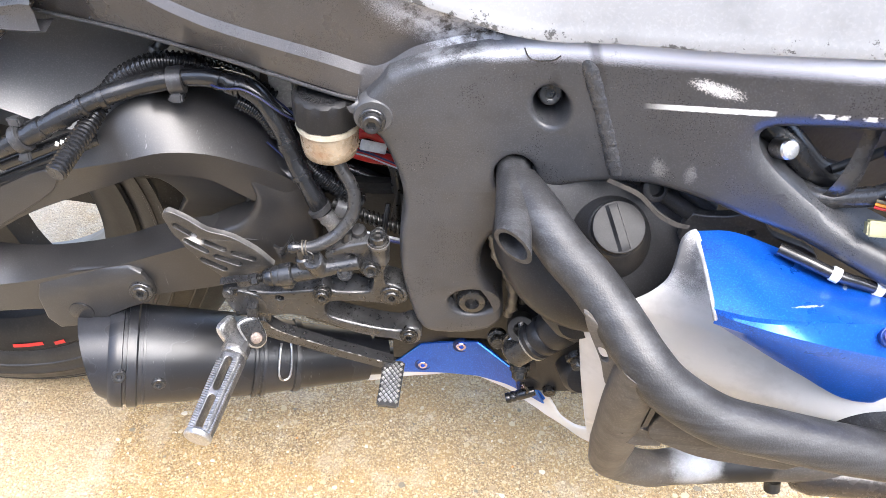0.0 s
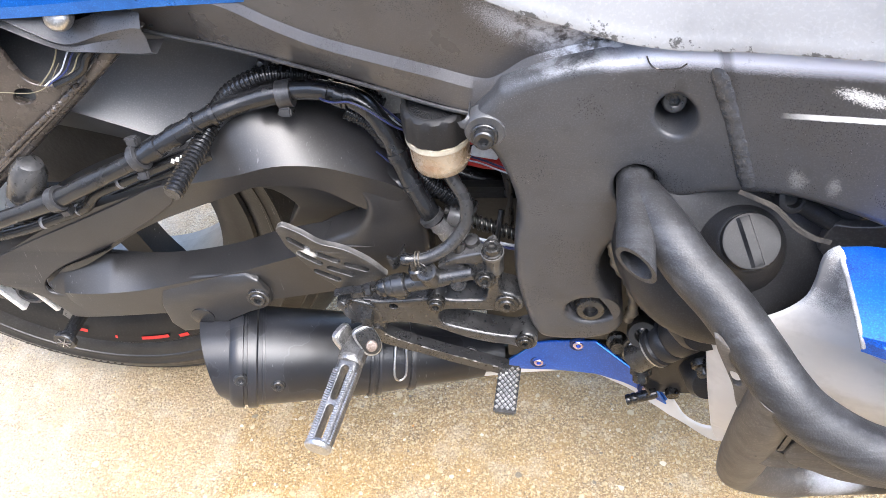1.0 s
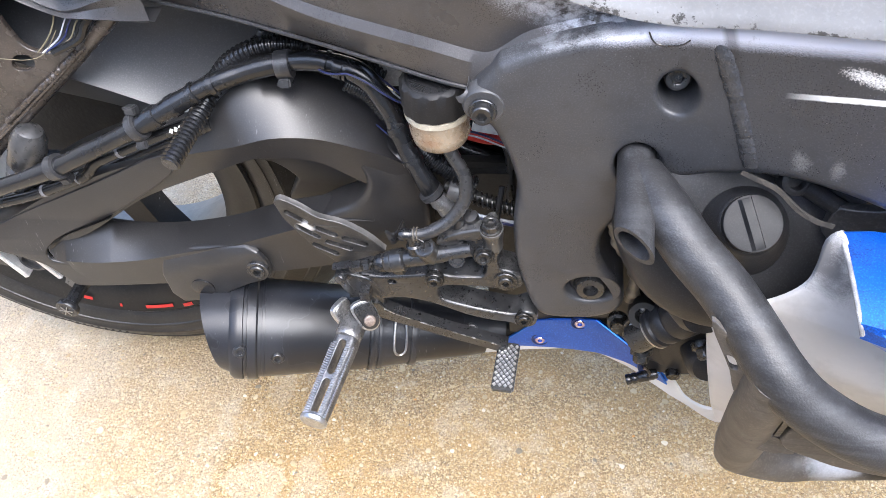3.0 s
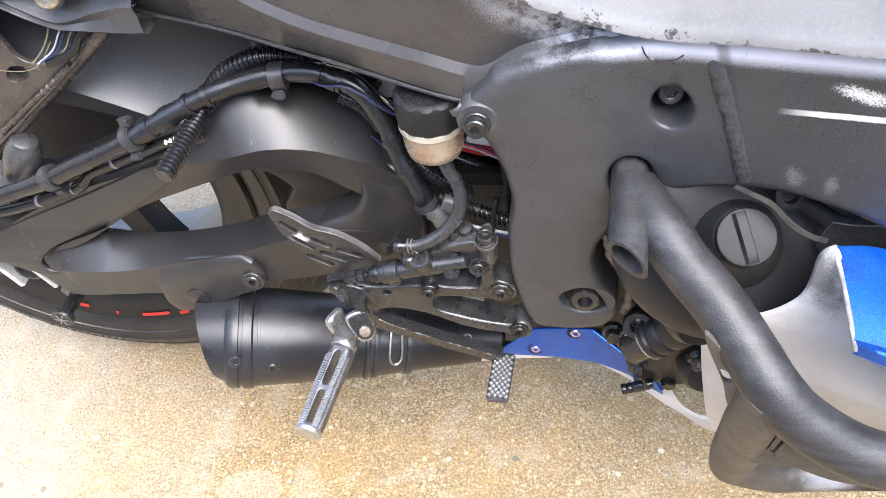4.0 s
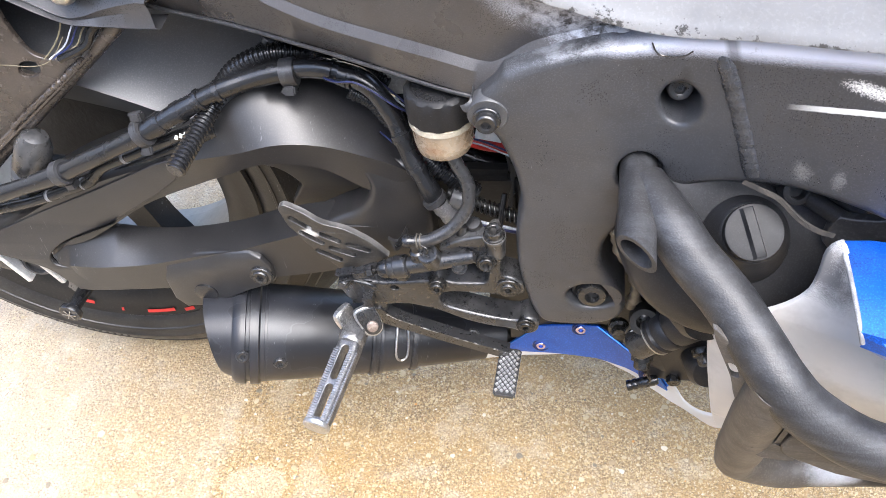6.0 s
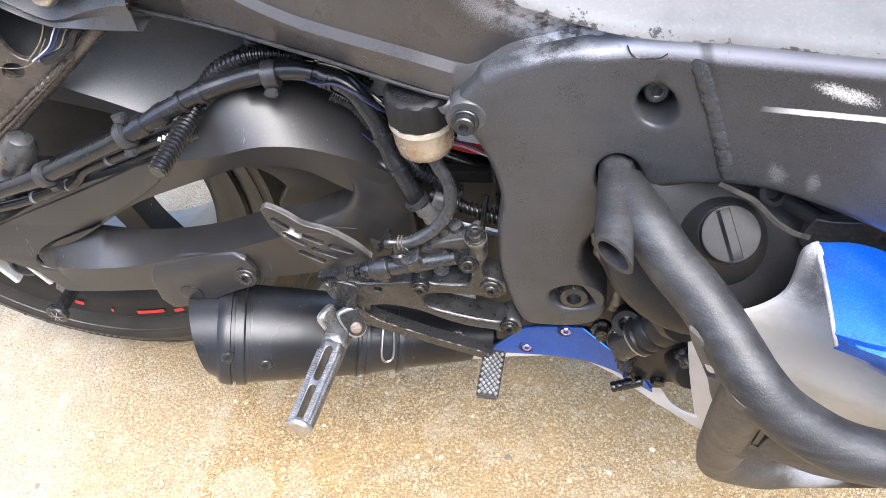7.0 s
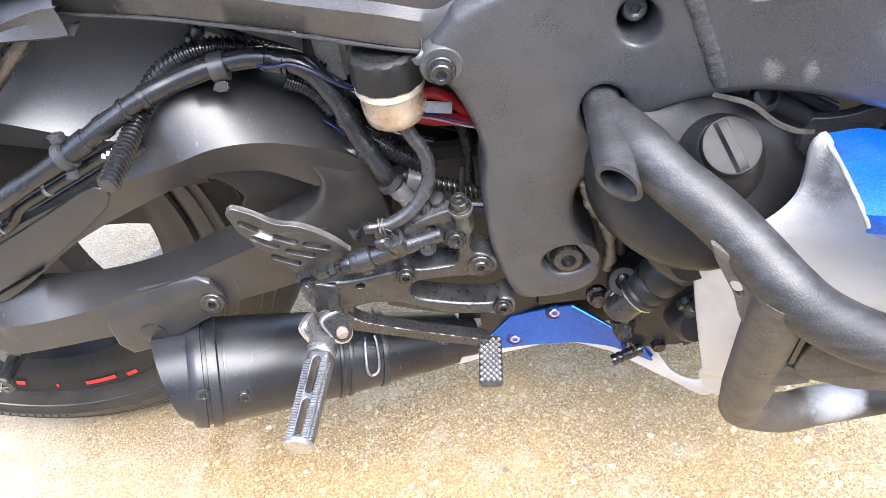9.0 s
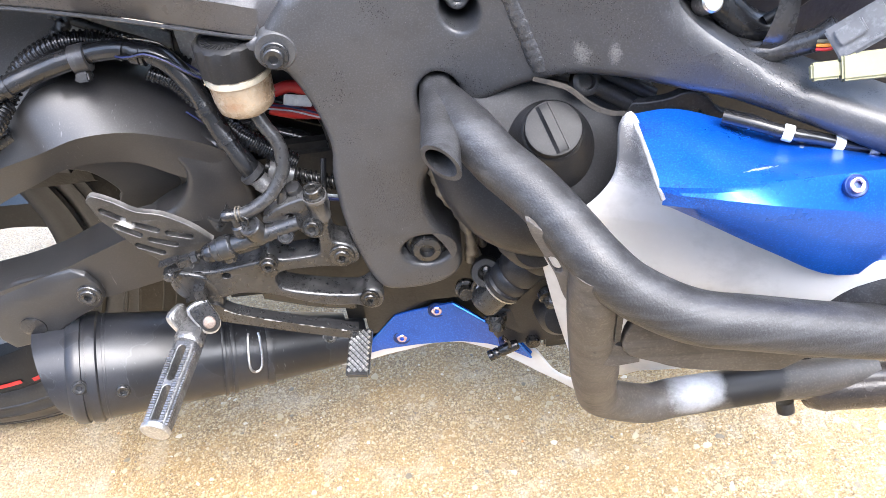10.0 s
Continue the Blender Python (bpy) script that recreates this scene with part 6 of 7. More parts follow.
part("engraved_tab", tube([(0.0712, 0.4806, 0.6039), (0.0734, 0.4803, 0.599), (0.0769, 0.4798, 0.5965), (0.0832, 0.4783, 0.5969), (0.0888, 0.4765, 0.5987), (0.0923, 0.4751, 0.6026)], 0.0005, 6, 6), M_CASTN, main_frame)
bolt((-0.0205, 0.4785, 0.5500), (0, -1, 0.12), 0.0064, 0.0062, main_frame, M_CASTN, "bolt", 0.0086)
# dark discs close the holes so that their insides read dark
part("socket", lathe([(0.0135, -0.004), (0.0135, 0.0), (0.001, 0.0)], aim((0.0905, 0.512, 0.5655), (0.1, -1, 0)), 24), M_DARK, main_frame)
bolt((0.0903, 0.4910, 0.5668), (0.05, -1, 0.35), 0.0074, 0.004, main_frame, M_CASTN, "bolt")
part("pivot_recess", lathe([(0.020, -0.004), (0.020, 0.0), (0.001, 0.0)], aim((0.0485, 0.503, 0.378), (0, -1, 0)), 24), M_RUBBER, main_frame)
part("pivot_nut", lathe([(0.0150, -0.006), (0.0150, 0.0015), (0.0142, 0.0022), (0.0128, 0.0024), (0.0124, 0.0056), (0.0115, 0.0072), (0.0100, 0.0105), (0.0062, 0.0115), (0.0055, 0.0115), (0.005, 0.006), (0.001, 0.006)], aim((0.0490, 0.492, 0.3785), (0, -1, 0.1)), 36, None, {3, 4}), M_CASTN, main_frame)
# crash bar gussets and joints
bm = plate(ring2d([(0.115, 0.474), (0.120, 0.462), (0.1275, 0.445), (0.132, 0.428), (0.139, 0.420), (0.146, 0.440), (0.136, 0.462), (0.115, 0.482)], 3), 0.004, 0.0008, [slot2d((0.1265, 0.4560), (0.1290, 0.4500), 0.0026)], 0.0005, warp=lambda x, z: 0.379 - 0.55 * (x - 0.12))
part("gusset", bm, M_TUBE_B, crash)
bm = plate(ring2d([(0.1720, 0.4150), (0.1647, 0.3928), (0.1700, 0.3812), (0.1850, 0.3735), (0.2022, 0.3653), (0.2301, 0.3600), (0.2633, 0.3570), (0.2765, 0.3664), (0.3083, 0.3658), (0.3039, 0.3871), (0.2600, 0.4040), (0.2292, 0.4140), (0.1890, 0.4340)], 2), 0.006, 0.0015, warp=lambda x, z: 0.362 - 0.05 * (x - 0.15))
part("brace_plate", bm, M_TUBE_B, crash, "brace plate coloured brown for the ground's reflection")
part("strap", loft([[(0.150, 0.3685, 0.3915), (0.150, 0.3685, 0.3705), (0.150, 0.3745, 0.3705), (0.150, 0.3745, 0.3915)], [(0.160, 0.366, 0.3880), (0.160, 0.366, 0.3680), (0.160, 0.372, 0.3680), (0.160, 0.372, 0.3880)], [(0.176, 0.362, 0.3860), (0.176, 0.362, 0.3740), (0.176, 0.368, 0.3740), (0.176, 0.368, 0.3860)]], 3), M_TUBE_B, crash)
part("rib_plate", loft([[(0.160, 0.352, 0.445), (0.164, 0.352, 0.445), (0.164, 0.375, 0.445), (0.160, 0.375, 0.445)], [(0.160, 0.362, 0.395), (0.1635, 0.362, 0.395), (0.1635, 0.38, 0.395), (0.160, 0.38, 0.395)]], 3), M_TUBE, crash)
part("collar", lathe([(0.0160, -0.024), (0.0172, -0.022), (0.0180, -0.010), (0.0195, 0.002), (0.0185, 0.010), (0.0205, 0.014), (0.0205, 0.022), (0.0165, 0.024)], aim((0.328, 0.448, 0.2275), (1, 0.14, -0.2)), 24), M_RUBBER, crash)
bolt((0.318, 0.437, 0.205), (0.1, -0.5, -1), 0.007, 0.006, crash, M_DARK, "collar_bolt")
part("slider", tube([(0.3381, 0.448, 0.2054), (0.3504, 0.443, 0.2154), (0.3756, 0.44, 0.2182), (0.4097, 0.437, 0.2194), (0.4524, 0.434, 0.2198)], lambda s: 0.0135 + 0.0055 * min(1.0, s * 5), 22, 6), M_FRAME_B, crash, "brown-black slider on the lower bar")
part("upper_tube", tube([(0.2971, 0.368, 0.3808), (0.3058, 0.366, 0.4038), (0.3176, 0.364, 0.4203), (0.3435, 0.362, 0.4509)], 0.0160, 24, 6), M_TUBE, crash)

part("weld_spot", lathe([(0.0001, -0.004), (0.0075, -0.003), (0.0070, 0.0006), (0.0035, 0.0022), (0.0005, 0.0020)], aim((0.1516, 0.3660, 0.3915), (0.3, -0.9, 0.3)), 14), M_BEAD, crash)

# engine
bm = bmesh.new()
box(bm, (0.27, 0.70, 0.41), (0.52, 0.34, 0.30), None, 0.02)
engine = part("engine", bm, M_DARK, bike, "near-black engine block filling the dark behind the frame")
# near-black boxes added so that the gaps behind the frame read dark
for name, at, size in (("airbox", (0.26, 0.70, 0.59), (0.36, 0.36, 0.14)), ("shock_mount", (-0.03, 0.70, 0.42), (0.14, 0.20, 0.16)), ("battery_tray", (0.0, 0.70, 0.565), (0.19, 0.22, 0.09)), ("sump", (0.13, 0.70, 0.265), (0.34, 0.30, 0.12)), ("linkage", (-0.06, 0.70, 0.33), (0.16, 0.20, 0.12)), ("dark_backing", (0.156, 0.605, 0.2225), (0.074, 0.11, 0.125))):
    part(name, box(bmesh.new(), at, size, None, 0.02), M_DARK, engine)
cov_ax = (0.04, -0.84, 0.54)
part("clutch_cover", lathe([(0.078, -0.06), (0.077, -0.012), (0.072, 0.002), (0.062, 0.010), (0.050, 0.0145), (0.036, 0.016), (0.001, 0.016)], aim((0.1384, 0.4690, 0.4715), cov_ax), 48), M_ENGINE, engine)
cap_ax = Vector((0.02, -0.64, 0.77)).normalized()
cap_m = aim(Vector((0.1376, 0.4385, 0.5025)) - cap_ax * 0.0065, cap_ax)
part("cap_seat", lathe([(0.031, -0.030), (0.0250, -0.0165), (0.0212, -0.0085), (0.0192, -0.0040), (0.0185, -0.0015), (0.0174, -0.0006), (0.012, -0.001)], cap_m, 44), M_ENGINE, engine)
oil_cap = part("oil_cap", lathe([(0.0165, -0.012), (0.0168, -0.004), (0.0172, -0.003), (0.0172, 0.0050), (0.0167, 0.0059), (0.0155, 0.0062), (0.001, 0.0062)], cap_m, 48), M_CAP, engine, "round black oil filler cap with a raised bar")
bar_m = cap_m @ Matrix.Rotation(radians(16), 4, "Z")
part("grip_bar", loft([[bar_m @ Vector((x, y, h)) for x, h in ((-0.0056, 0.0058), (-0.0046, 0.0064), (-0.0030, top), (0.0022, top), (0.0030, 0.0070), (0.0033, 0.0055))] for y, top in ((-0.0150, 0.0063), (-0.0140, 0.0084), (0.0, 0.0090), (0.0140, 0.0084), (0.0150, 0.0063))], 3), M_CAP, engine, sharp=25)
part("pump_cover", lathe([(0.026, -0.02), (0.025, -0.004), (0.021, 0.002), (0.001, 0.004)], aim((0.128, 0.449, 0.408), (0.3, -0.9, 0.25)), 28), M_ENGINE, engine)
boot = [(0.010, -0.004), (0.0155, -0.002), (0.0165, 0.004), (0.0150, 0.006), (0.0165, 0.009), (0.0165, 0.015), (0.0150, 0.017), (0.0170, 0.020), (0.0178, 0.032), (0.0165, 0.036), (0.0185, 0.039), (0.019, 0.052), (0.014, 0.055)]
part("hose_boot", lathe(boot, aim((0.1005, 0.484, 0.3325), (0.64, -0.06, 0.76)), 30), M_ENGINE, engine, "ribbed black rubber boot")
ring_on((0.1000, 0.4843, 0.3320), (0.64, -0.06, 0.76), 0.0155, 0.0016, engine, M_STEEL, "wire_ring", 0.0012)
part("pipe_stub", lathe([(0.0125, -0.022), (0.0125, 0.0)], aim((0.1005, 0.484, 0.3325), (0.64, -0.06, 0.76)), 24), M_CASTN, engine)
part("sensor", lathe([(0.0112, -0.014), (0.0116, -0.002), (0.0108, 0.0), (0.0062, 0.0), (0.0055, -0.003), (0.0055, -0.010), (0.001, -0.010)], aim((0.0895, 0.484, 0.3475), (-0.05, -0.85, 0.5)), 28), M_DARK, engine)
part("sensor_screw", lathe([(0.0035, -0.012), (0.0035, -0.005), (0.001, -0.004)], aim((0.0895, 0.486, 0.3465), (-0.05, -0.85, 0.5)), 14), M_STEEL_D, engine)
part("lower_case", loft([[(0.086, 0.53, 0.335), (0.086, 0.53, 0.26), (0.086, 0.6, 0.26), (0.086, 0.6, 0.34)], [(0.095, 0.503, 0.335), (0.095, 0.507, 0.245), (0.095, 0.6, 0.24), (0.095, 0.6, 0.34)], [(0.125, 0.488, 0.335), (0.128, 0.497, 0.250), (0.128, 0.6, 0.24), (0.125, 0.6, 0.34)], [(0.165, 0.482, 0.34), (0.165, 0.494, 0.26), (0.165, 0.6, 0.25), (0.165, 0.6, 0.34)]], 4, True, True, 0.006), M_ENGINE, engine)
part("case_foot", plate(ring2d([(0.0949, 0.2878), (0.1243, 0.2939), (0.1307, 0.2746), (0.1375, 0.2564), (0.1305, 0.2449), (0.1235, 0.2405), (0.1155, 0.2504), (0.1076, 0.2593), (0.0982, 0.2661)], 3), 0.040, 0.006, warp=lambda x, z: 0.4985), M_ENGINE, engine)
part("case_lobe", plate(ring2d([(0.1205, 0.3057), (0.1407, 0.3076), (0.1457, 0.2771), (0.1484, 0.2514), (0.1440, 0.2500), (0.1374, 0.2616), (0.1288, 0.2837)], 3), 0.030, 0.007, warp=lambda x, z: 0.4925), M_ENGINE, engine)
part("case_bulge", lathe([(0.018, -0.03), (0.018, 0.004), (0.014, 0.010), (0.001, 0.012)], aim((0.143, 0.480, 0.300), (0.1, -0.8, 0.3)), 24), M_ENGINE, engine)
for at, d, r in (((0.1225, 0.499, 0.2525), (0, -0.9, -0.1), 0.0062), ((0.0725, 0.496, 0.3195), (0, -1, 0.3), 0.0062), ((0.0935, 0.492, 0.2835), (0.0, -0.6, -0.8), 0.0066), ((0.136, 0.468, 0.330), (0.2, -0.9, -0.3), 0.0070)):
    part("hex_bolt", lathe([(0.0001, -0.006), (r * 1.35, -0.006), (r * 1.35, -0.001), (r, 0.0), (r, 0.0055), (r * 0.85, 0.0068), (0.001, 0.0068)], aim(at, d), 24, None, {3, 4}), M_STEEL_D, engine)
part("sensor_lead", tube([(0.082, 0.49, 0.335), (0.078, 0.492, 0.322), (0.0795, 0.493, 0.307), (0.086, 0.493, 0.296), (0.091, 0.494, 0.290)], 0.0022, 10, 6), M_HOSE, engine)
part("sensor_lead", tube([(0.084, 0.489, 0.333), (0.0805, 0.490, 0.321), (0.0822, 0.491, 0.307), (0.088, 0.492, 0.297)], 0.0013, 8, 6), M_LIGHTWIRE, engine)
# dark box added to close the see-through gap behind the bracket
part("gap_backing", box(bmesh.new(), (-0.050, 0.560, 0.360), (0.17, 0.02, 0.15), None, 0.006), M_DARK, engine)
part("drain_plug", lathe([(0.004, -0.004), (0.0048, 0.0), (0.0048, 0.012), (0.0040, 0.013), (0.0048, 0.0145), (0.0048, 0.017), (0.0040, 0.018), (0.0048, 0.0195), (0.0046, 0.0225), (0.001, 0.023)], aim((0.106, 0.497, 0.2475), (-1, -0.1, -0.36)), 14), M_RUBBER, engine, "black rubber breather plug")
part("drain_wire", tube([(0.100, 0.495, 0.2455), (0.103, 0.493, 0.254), (0.098, 0.494, 0.264)], 0.0012, 8, 5), M_STEEL_D, engine)
part("cable_cover", tube([(0.064, 0.497, 0.468), (0.062, 0.490, 0.452), (0.063, 0.488, 0.437), (0.069, 0.489, 0.418), (0.078, 0.490, 0.398), (0.081, 0.493, 0.372), (0.079, 0.496, 0.352)], lambda s: 0.0042 + 0.0012 * math.sin(s * 47) * math.sin(s * 19), 10, 8), M_STRAP, engine, "grimy taped cable")
part("cable", tube([(0.072, 0.50, 0.45), (0.068, 0.496, 0.430), (0.076, 0.496, 0.408), (0.087, 0.497, 0.385), (0.090, 0.50, 0.362)], 0.003, 10, 6), M_DARK, engine)
strap_p = [(0.1290, 0.4560, 0.5265), (0.1377, 0.4500, 0.5264), (0.1482, 0.4450, 0.5238), (0.1596, 0.4380, 0.5155), (0.1692, 0.4320, 0.5128), (0.1769, 0.4270, 0.5145)]
strap = [[Vector(p) + Vector((0.0005, 0.0006, 0.0010 * k)), Vector(p) + Vector((0.0001, -0.0004, 0.0006 * k)), Vector(p) + Vector((-0.0008, -0.0013, -0.0012 * k)), Vector(p) + Vector((-0.0011, -0.0005, -0.0015 * k))] for p, k in zip(strap_p, (0.7, 0.9, 1.0, 1.1, 1.0, 0.8))]
part("gasket_strip", loft(strap, 5, True, True), M_GRIME, engine, "curling grimy gasket strip")
part("head_boss", lathe([(0.0085, -0.012), (0.0085, 0.001), (0.0072, 0.002), (0.0050, 0.002), (0.0046, -0.004), (0.001, -0.004)], aim((0.160, 0.456, 0.520), (0.1, -0.85, 0.5)), 22), M_ENGINE, engine)
for p, q, r in (((0.168, 0.462, 0.523), (0.200, 0.456, 0.505), 0.0045), ((0.130, 0.470, 0.528), (0.152, 0.462, 0.524), 0.006), ((0.165, 0.458, 0.516), (0.19, 0.455, 0.499), 0.006)):
    part("head_rib", tube([p, tuple(0.5 * (a + b) for a, b in zip(p, q)), q], r, 12, 3), M_ENGINE, engine)
bm = plate(ring2d([(0.184, 0.503), (0.194, 0.506), (0.206, 0.509), (0.217, 0.514), (0.227, 0.510), (0.236, 0.500), (0.262, 0.492), (0.260, 0.475), (0.188, 0.475)], 3), 0.006, 0.0012, [circle2d(0.222, 0.499, 0.0032)], 0.0005, warp=lambda x, z: 0.448 - 0.25 * (x - 0.19))
part("cooler_bracket", bm, M_DULL, engine, "dull alloy casting with holes")

# connectors in the frame opening
con = bmesh.new()
cm = Matrix.Translation((0.281, 0.3905, 0.5495)) @ pose(0, 0, 0, -35, -8, -14)
box(con, (-0.012, 0, 0), (0.014, 0.012, 0.009), cm, 0.0012)
box(con, (0.010, 0, 0.0005), (0.030, 0.016, 0.0135), cm, 0.0012)
box(con, (0.0285, 0, 0), (0.007, 0.018, 0.016), cm, 0.001)
connector = part("connector", con, M_CREAM, bike, "cream plastic wiring connector")
con = bmesh.new()
cm = Matrix.Translation((0.286, 0.397, 0.5670)) @ pose(0, 0, 0, -30, -38, -14)
box(con, (0, 0, 0), (0.030, 0.014, 0.018), cm, 0.0012)
box(con, (-0.004, -0.008, 0.002), (0.014, 0.004, 0.008), cm, 0.0008)
box(con, (0.016, 0.0, 0.002), (0.012, 0.011, 0.013), cm, 0.0008)
box(con, (0.0, -0.0075, -0.0065), (0.024, 0.002, 0.002), cm, 0.0003)
part("connector", con, M_GREYCON, bike, "grey plastic wiring connector")
harness = part("harness", tube([(0.232, 0.435, 0.546), (0.243, 0.422, 0.546), (0.258, 0.418, 0.549), (0.272, 0.412, 0.556), (0.28, 0.41, 0.563)], 0.0062, 14, 6), M_HOSE, bike, "taped grey-black wiring harness")
part("pipe", tube([(0.205, 0.45, 0.585), (0.225, 0.44, 0.572), (0.242, 0.436, 0.556), (0.262, 0.436, 0.548)], 0.009, 16, 6), M_RUBBER, harness)
for a, b in (((0.262, 0.43, 0.565), (0.30, 0.41, 0.60)), ((0.25, 0.43, 0.56), (0.30, 0.42, 0.585))):
    part("lead", tube([a, tuple(0.5 * (p + q) + 0.004 for p, q in zip(a, b)), b], 0.0028, 10, 5), M_DARK, harness)
for k, mat in ((0, M_RED), (1, M_ORANGE), (2, M_TAN)):
    part("lead", tube([(0.268, 0.404, 0.5545 + 0.0022 * k), (0.273, 0.399, 0.557 + 0.0022 * k), (0.280, 0.397, 0.563)], 0.0010, 8, 4), mat, harness)
part("blue_plug", lathe([(0.005, 0), (0.005, 0.014), (0.003, 0.016)], aim((0.268, 0.410, 0.585), (0.3, -0.2, 1)), 12), M_WIRE, harness)
part("flat_strap", loft([[Vector(p) + Vector((-w, 0, 0.002)), Vector(p) + Vector((0, -0.0015, 0)), Vector(p) + Vector((w, 0, -0.002)), Vector(p) + Vector((0, 0.002, 0))] for p, w in (((0.2475, 0.418, 0.548), 0.004), ((0.2515, 0.415, 0.556), 0.0065), ((0.2545, 0.415, 0.568), 0.006), ((0.257, 0.418, 0.585), 0.005), ((0.258, 0.42, 0.61), 0.005))], 4), M_HOSE, harness)
part("bolt_head", lathe([(0.006, -0.01), (0.006, 0.002), (0.005, 0.0032), (0.001, 0.0035)], aim((0.2182, 0.4247, 0.5775), (0.2, -0.8, 0.5)), 20), M_STEEL, harness)
cab = [(0.225, 0.405, 0.5195), (0.240, 0.396, 0.5180), (0.2554, 0.3885, 0.5150), (0.272, 0.387, 0.5100), (0.290, 0.3855, 0.5040), (0.310, 0.384, 0.4980), (0.36, 0.382, 0.4820)]
cable = part("cable", tube(cab, 0.0038, 12, 8), M_RUBBER, bike, "black cable with white printed marks")
for k in (1.95, 3.5, 4.5):
    a, b = Vector(cab[int(k)]), Vector(cab[int(k) + 1])
    ring_on(a.lerp(b, k % 1), b - a, 0.0039, 0.0055, cable, M_PRINT, "printed_mark", 0.0007)

part("rear_corner", plate(ring2d([(0.1018, 0.2591), (0.1210, 0.2185), (0.1133, 0.2270), (0.0987, 0.2401)], 1, False), 0.003, 0.0006, warp=lambda x, z: 0.5065), M_DBLUE, belly, "small dark blue panel corner")
# lighter tube laid along the corner's edge
part("pale_edge", tube([(0.1017, 0.5060, 0.2599), (0.1111, 0.5060, 0.2395), (0.1209, 0.5060, 0.2193)], 0.0009, 8, 2), M_TAIL, belly, "thin lighter blue tube along the panel edge")
# screws in the blue panels
for at, d, r in (((0.008, 0.5482, 0.2167), (0, -1, 0.1), 0.0052), ((0.0439, 0.5428, 0.2527), (0, -1, 0.1), 0.0056), ((0.1021, 0.5055, 0.2448), (0.2, -1, 0.25), 0.0048)):
    part("screw_seat", lathe([(0.0082, -0.002), (0.0080, 0.0002), (0.0072, 0.0006), (0.0058, -0.0004), (0.001, -0.0004)], aim(at, d), 28), M_NAVY, belly)
    bolt(at, d, r * 0.85, 0.0016, belly, M_PURPLE, "screw")
# lighter tubes laid along the panel's upper edges
for run in (BELLY_OUT[1:3], BELLY_OUT[3:7]):
    bm = bmesh.new()
    skin(bm, tube_rings([Vector((x, belly_y(x, z) - 0.0004, z)) for x, z in run], 0.0008, 6))
    part("pale_edge", bm, M_TAIL, belly, "thin lighter blue tube along the panel edge")
for at, d, r in (((0.2755, 0.3485, 0.5085), (0.0, -0.74, 0.68), 0.0040), ((0.2625, 0.3605, 0.4560), (0, -1, -0.2), 0.0036)):
    bolt(at, d, r, 0.0018, blue, M_PURPLE, "screw")
part("screw_recess", lathe([(0.0062, -0.003), (0.0060, 0.0002), (0.0054, 0.0005), (0.0046, 0.0), (0.001, 0.0)], aim((0.2755, 0.3485, 0.5080), (0.0, -0.74, 0.68)), 28), M_NAVY, blue)
part("rear_lip", tube([(0.1790, 0.421, 0.517), (0.1795, 0.405, 0.5158), (0.1800, 0.393, 0.5142), (0.1808, 0.379, 0.511), (0.1818, 0.3665, 0.5065), (0.1835, 0.3640, 0.501)], 0.0014, 10, 6), M_WHITE, blue)

# thin tube added for the bright line along the lip
part("lip_bead", tube([(-0.261, 0.5645, 0.574), (-0.195, 0.5445, 0.572), (-0.150, 0.5295, 0.569), (-0.115, 0.5195, 0.565), (-0.053, 0.5015, 0.556), (-0.030, 0.497, 0.5525)], 0.0014, 8, 8), M_DULL, side_panel, "thin bead added for the bright line of the panel edge")

# tail: subframe stay, bracket, lip, inner mudguard and blue tail panel
STAY_BAR = [(-0.2540, 0.582), (-0.2746, 0.5634), (-0.3221, 0.5237), (-0.3809, 0.4762), (-0.4314, 0.4349), (-0.48, 0.395), (-0.49, 0.405), (-0.4500, 0.4400), (-0.4144, 0.4673), (-0.3682, 0.5022), (-0.3331, 0.5287), (-0.2941, 0.5634), (-0.2740, 0.585)]
tail = part("subframe_stay", plate(ring2d(STAY_BAR, 2), 0.014, 0.0050, warp=lambda x, z: 0.556), M_FRAME_B, bike, "brownish-black subframe stay and foot rest plate")
STAY = [(-0.378, 0.590), (-0.3700, 0.566), (-0.3681, 0.5555), (-0.3632, 0.5395), (-0.3528, 0.5336), (-0.3356, 0.5327), (-0.3219, 0.5387), (-0.330, 0.526), (-0.370, 0.4960), (-0.4144, 0.4630), (-0.45, 0.46), (-0.45, 0.59)]
stay = part("stay_plate", plate(ring2d(STAY, 3), 0.004, 0.0012, [ring2d([(-0.380, 0.522), (-0.374, 0.530), (-0.363, 0.5305), (-0.361, 0.524), (-0.366, 0.5185), (-0.377, 0.517)], 3)], 0.0006, warp=lambda x, z: 0.5585), M_FRAME_B, tail)
part("weld_run", tube([(-0.322, 0.556, 0.5345), (-0.345, 0.556, 0.5170), (-0.3682, 0.556, 0.5000), (-0.41, 0.556, 0.4690)], lambda s: 0.0026 + 0.0008 * math.sin(s * 95) * math.sin(s * 31), 10, 16), M_FRAME_B, tail)
part("stay_groove", tube([(-0.3140, 0.5555, 0.5390), (-0.3500, 0.5555, 0.5100), (-0.3900, 0.5555, 0.4790), (-0.44, 0.5555, 0.4400)], 0.0018, 8, 6), M_FRAME_B, tail)
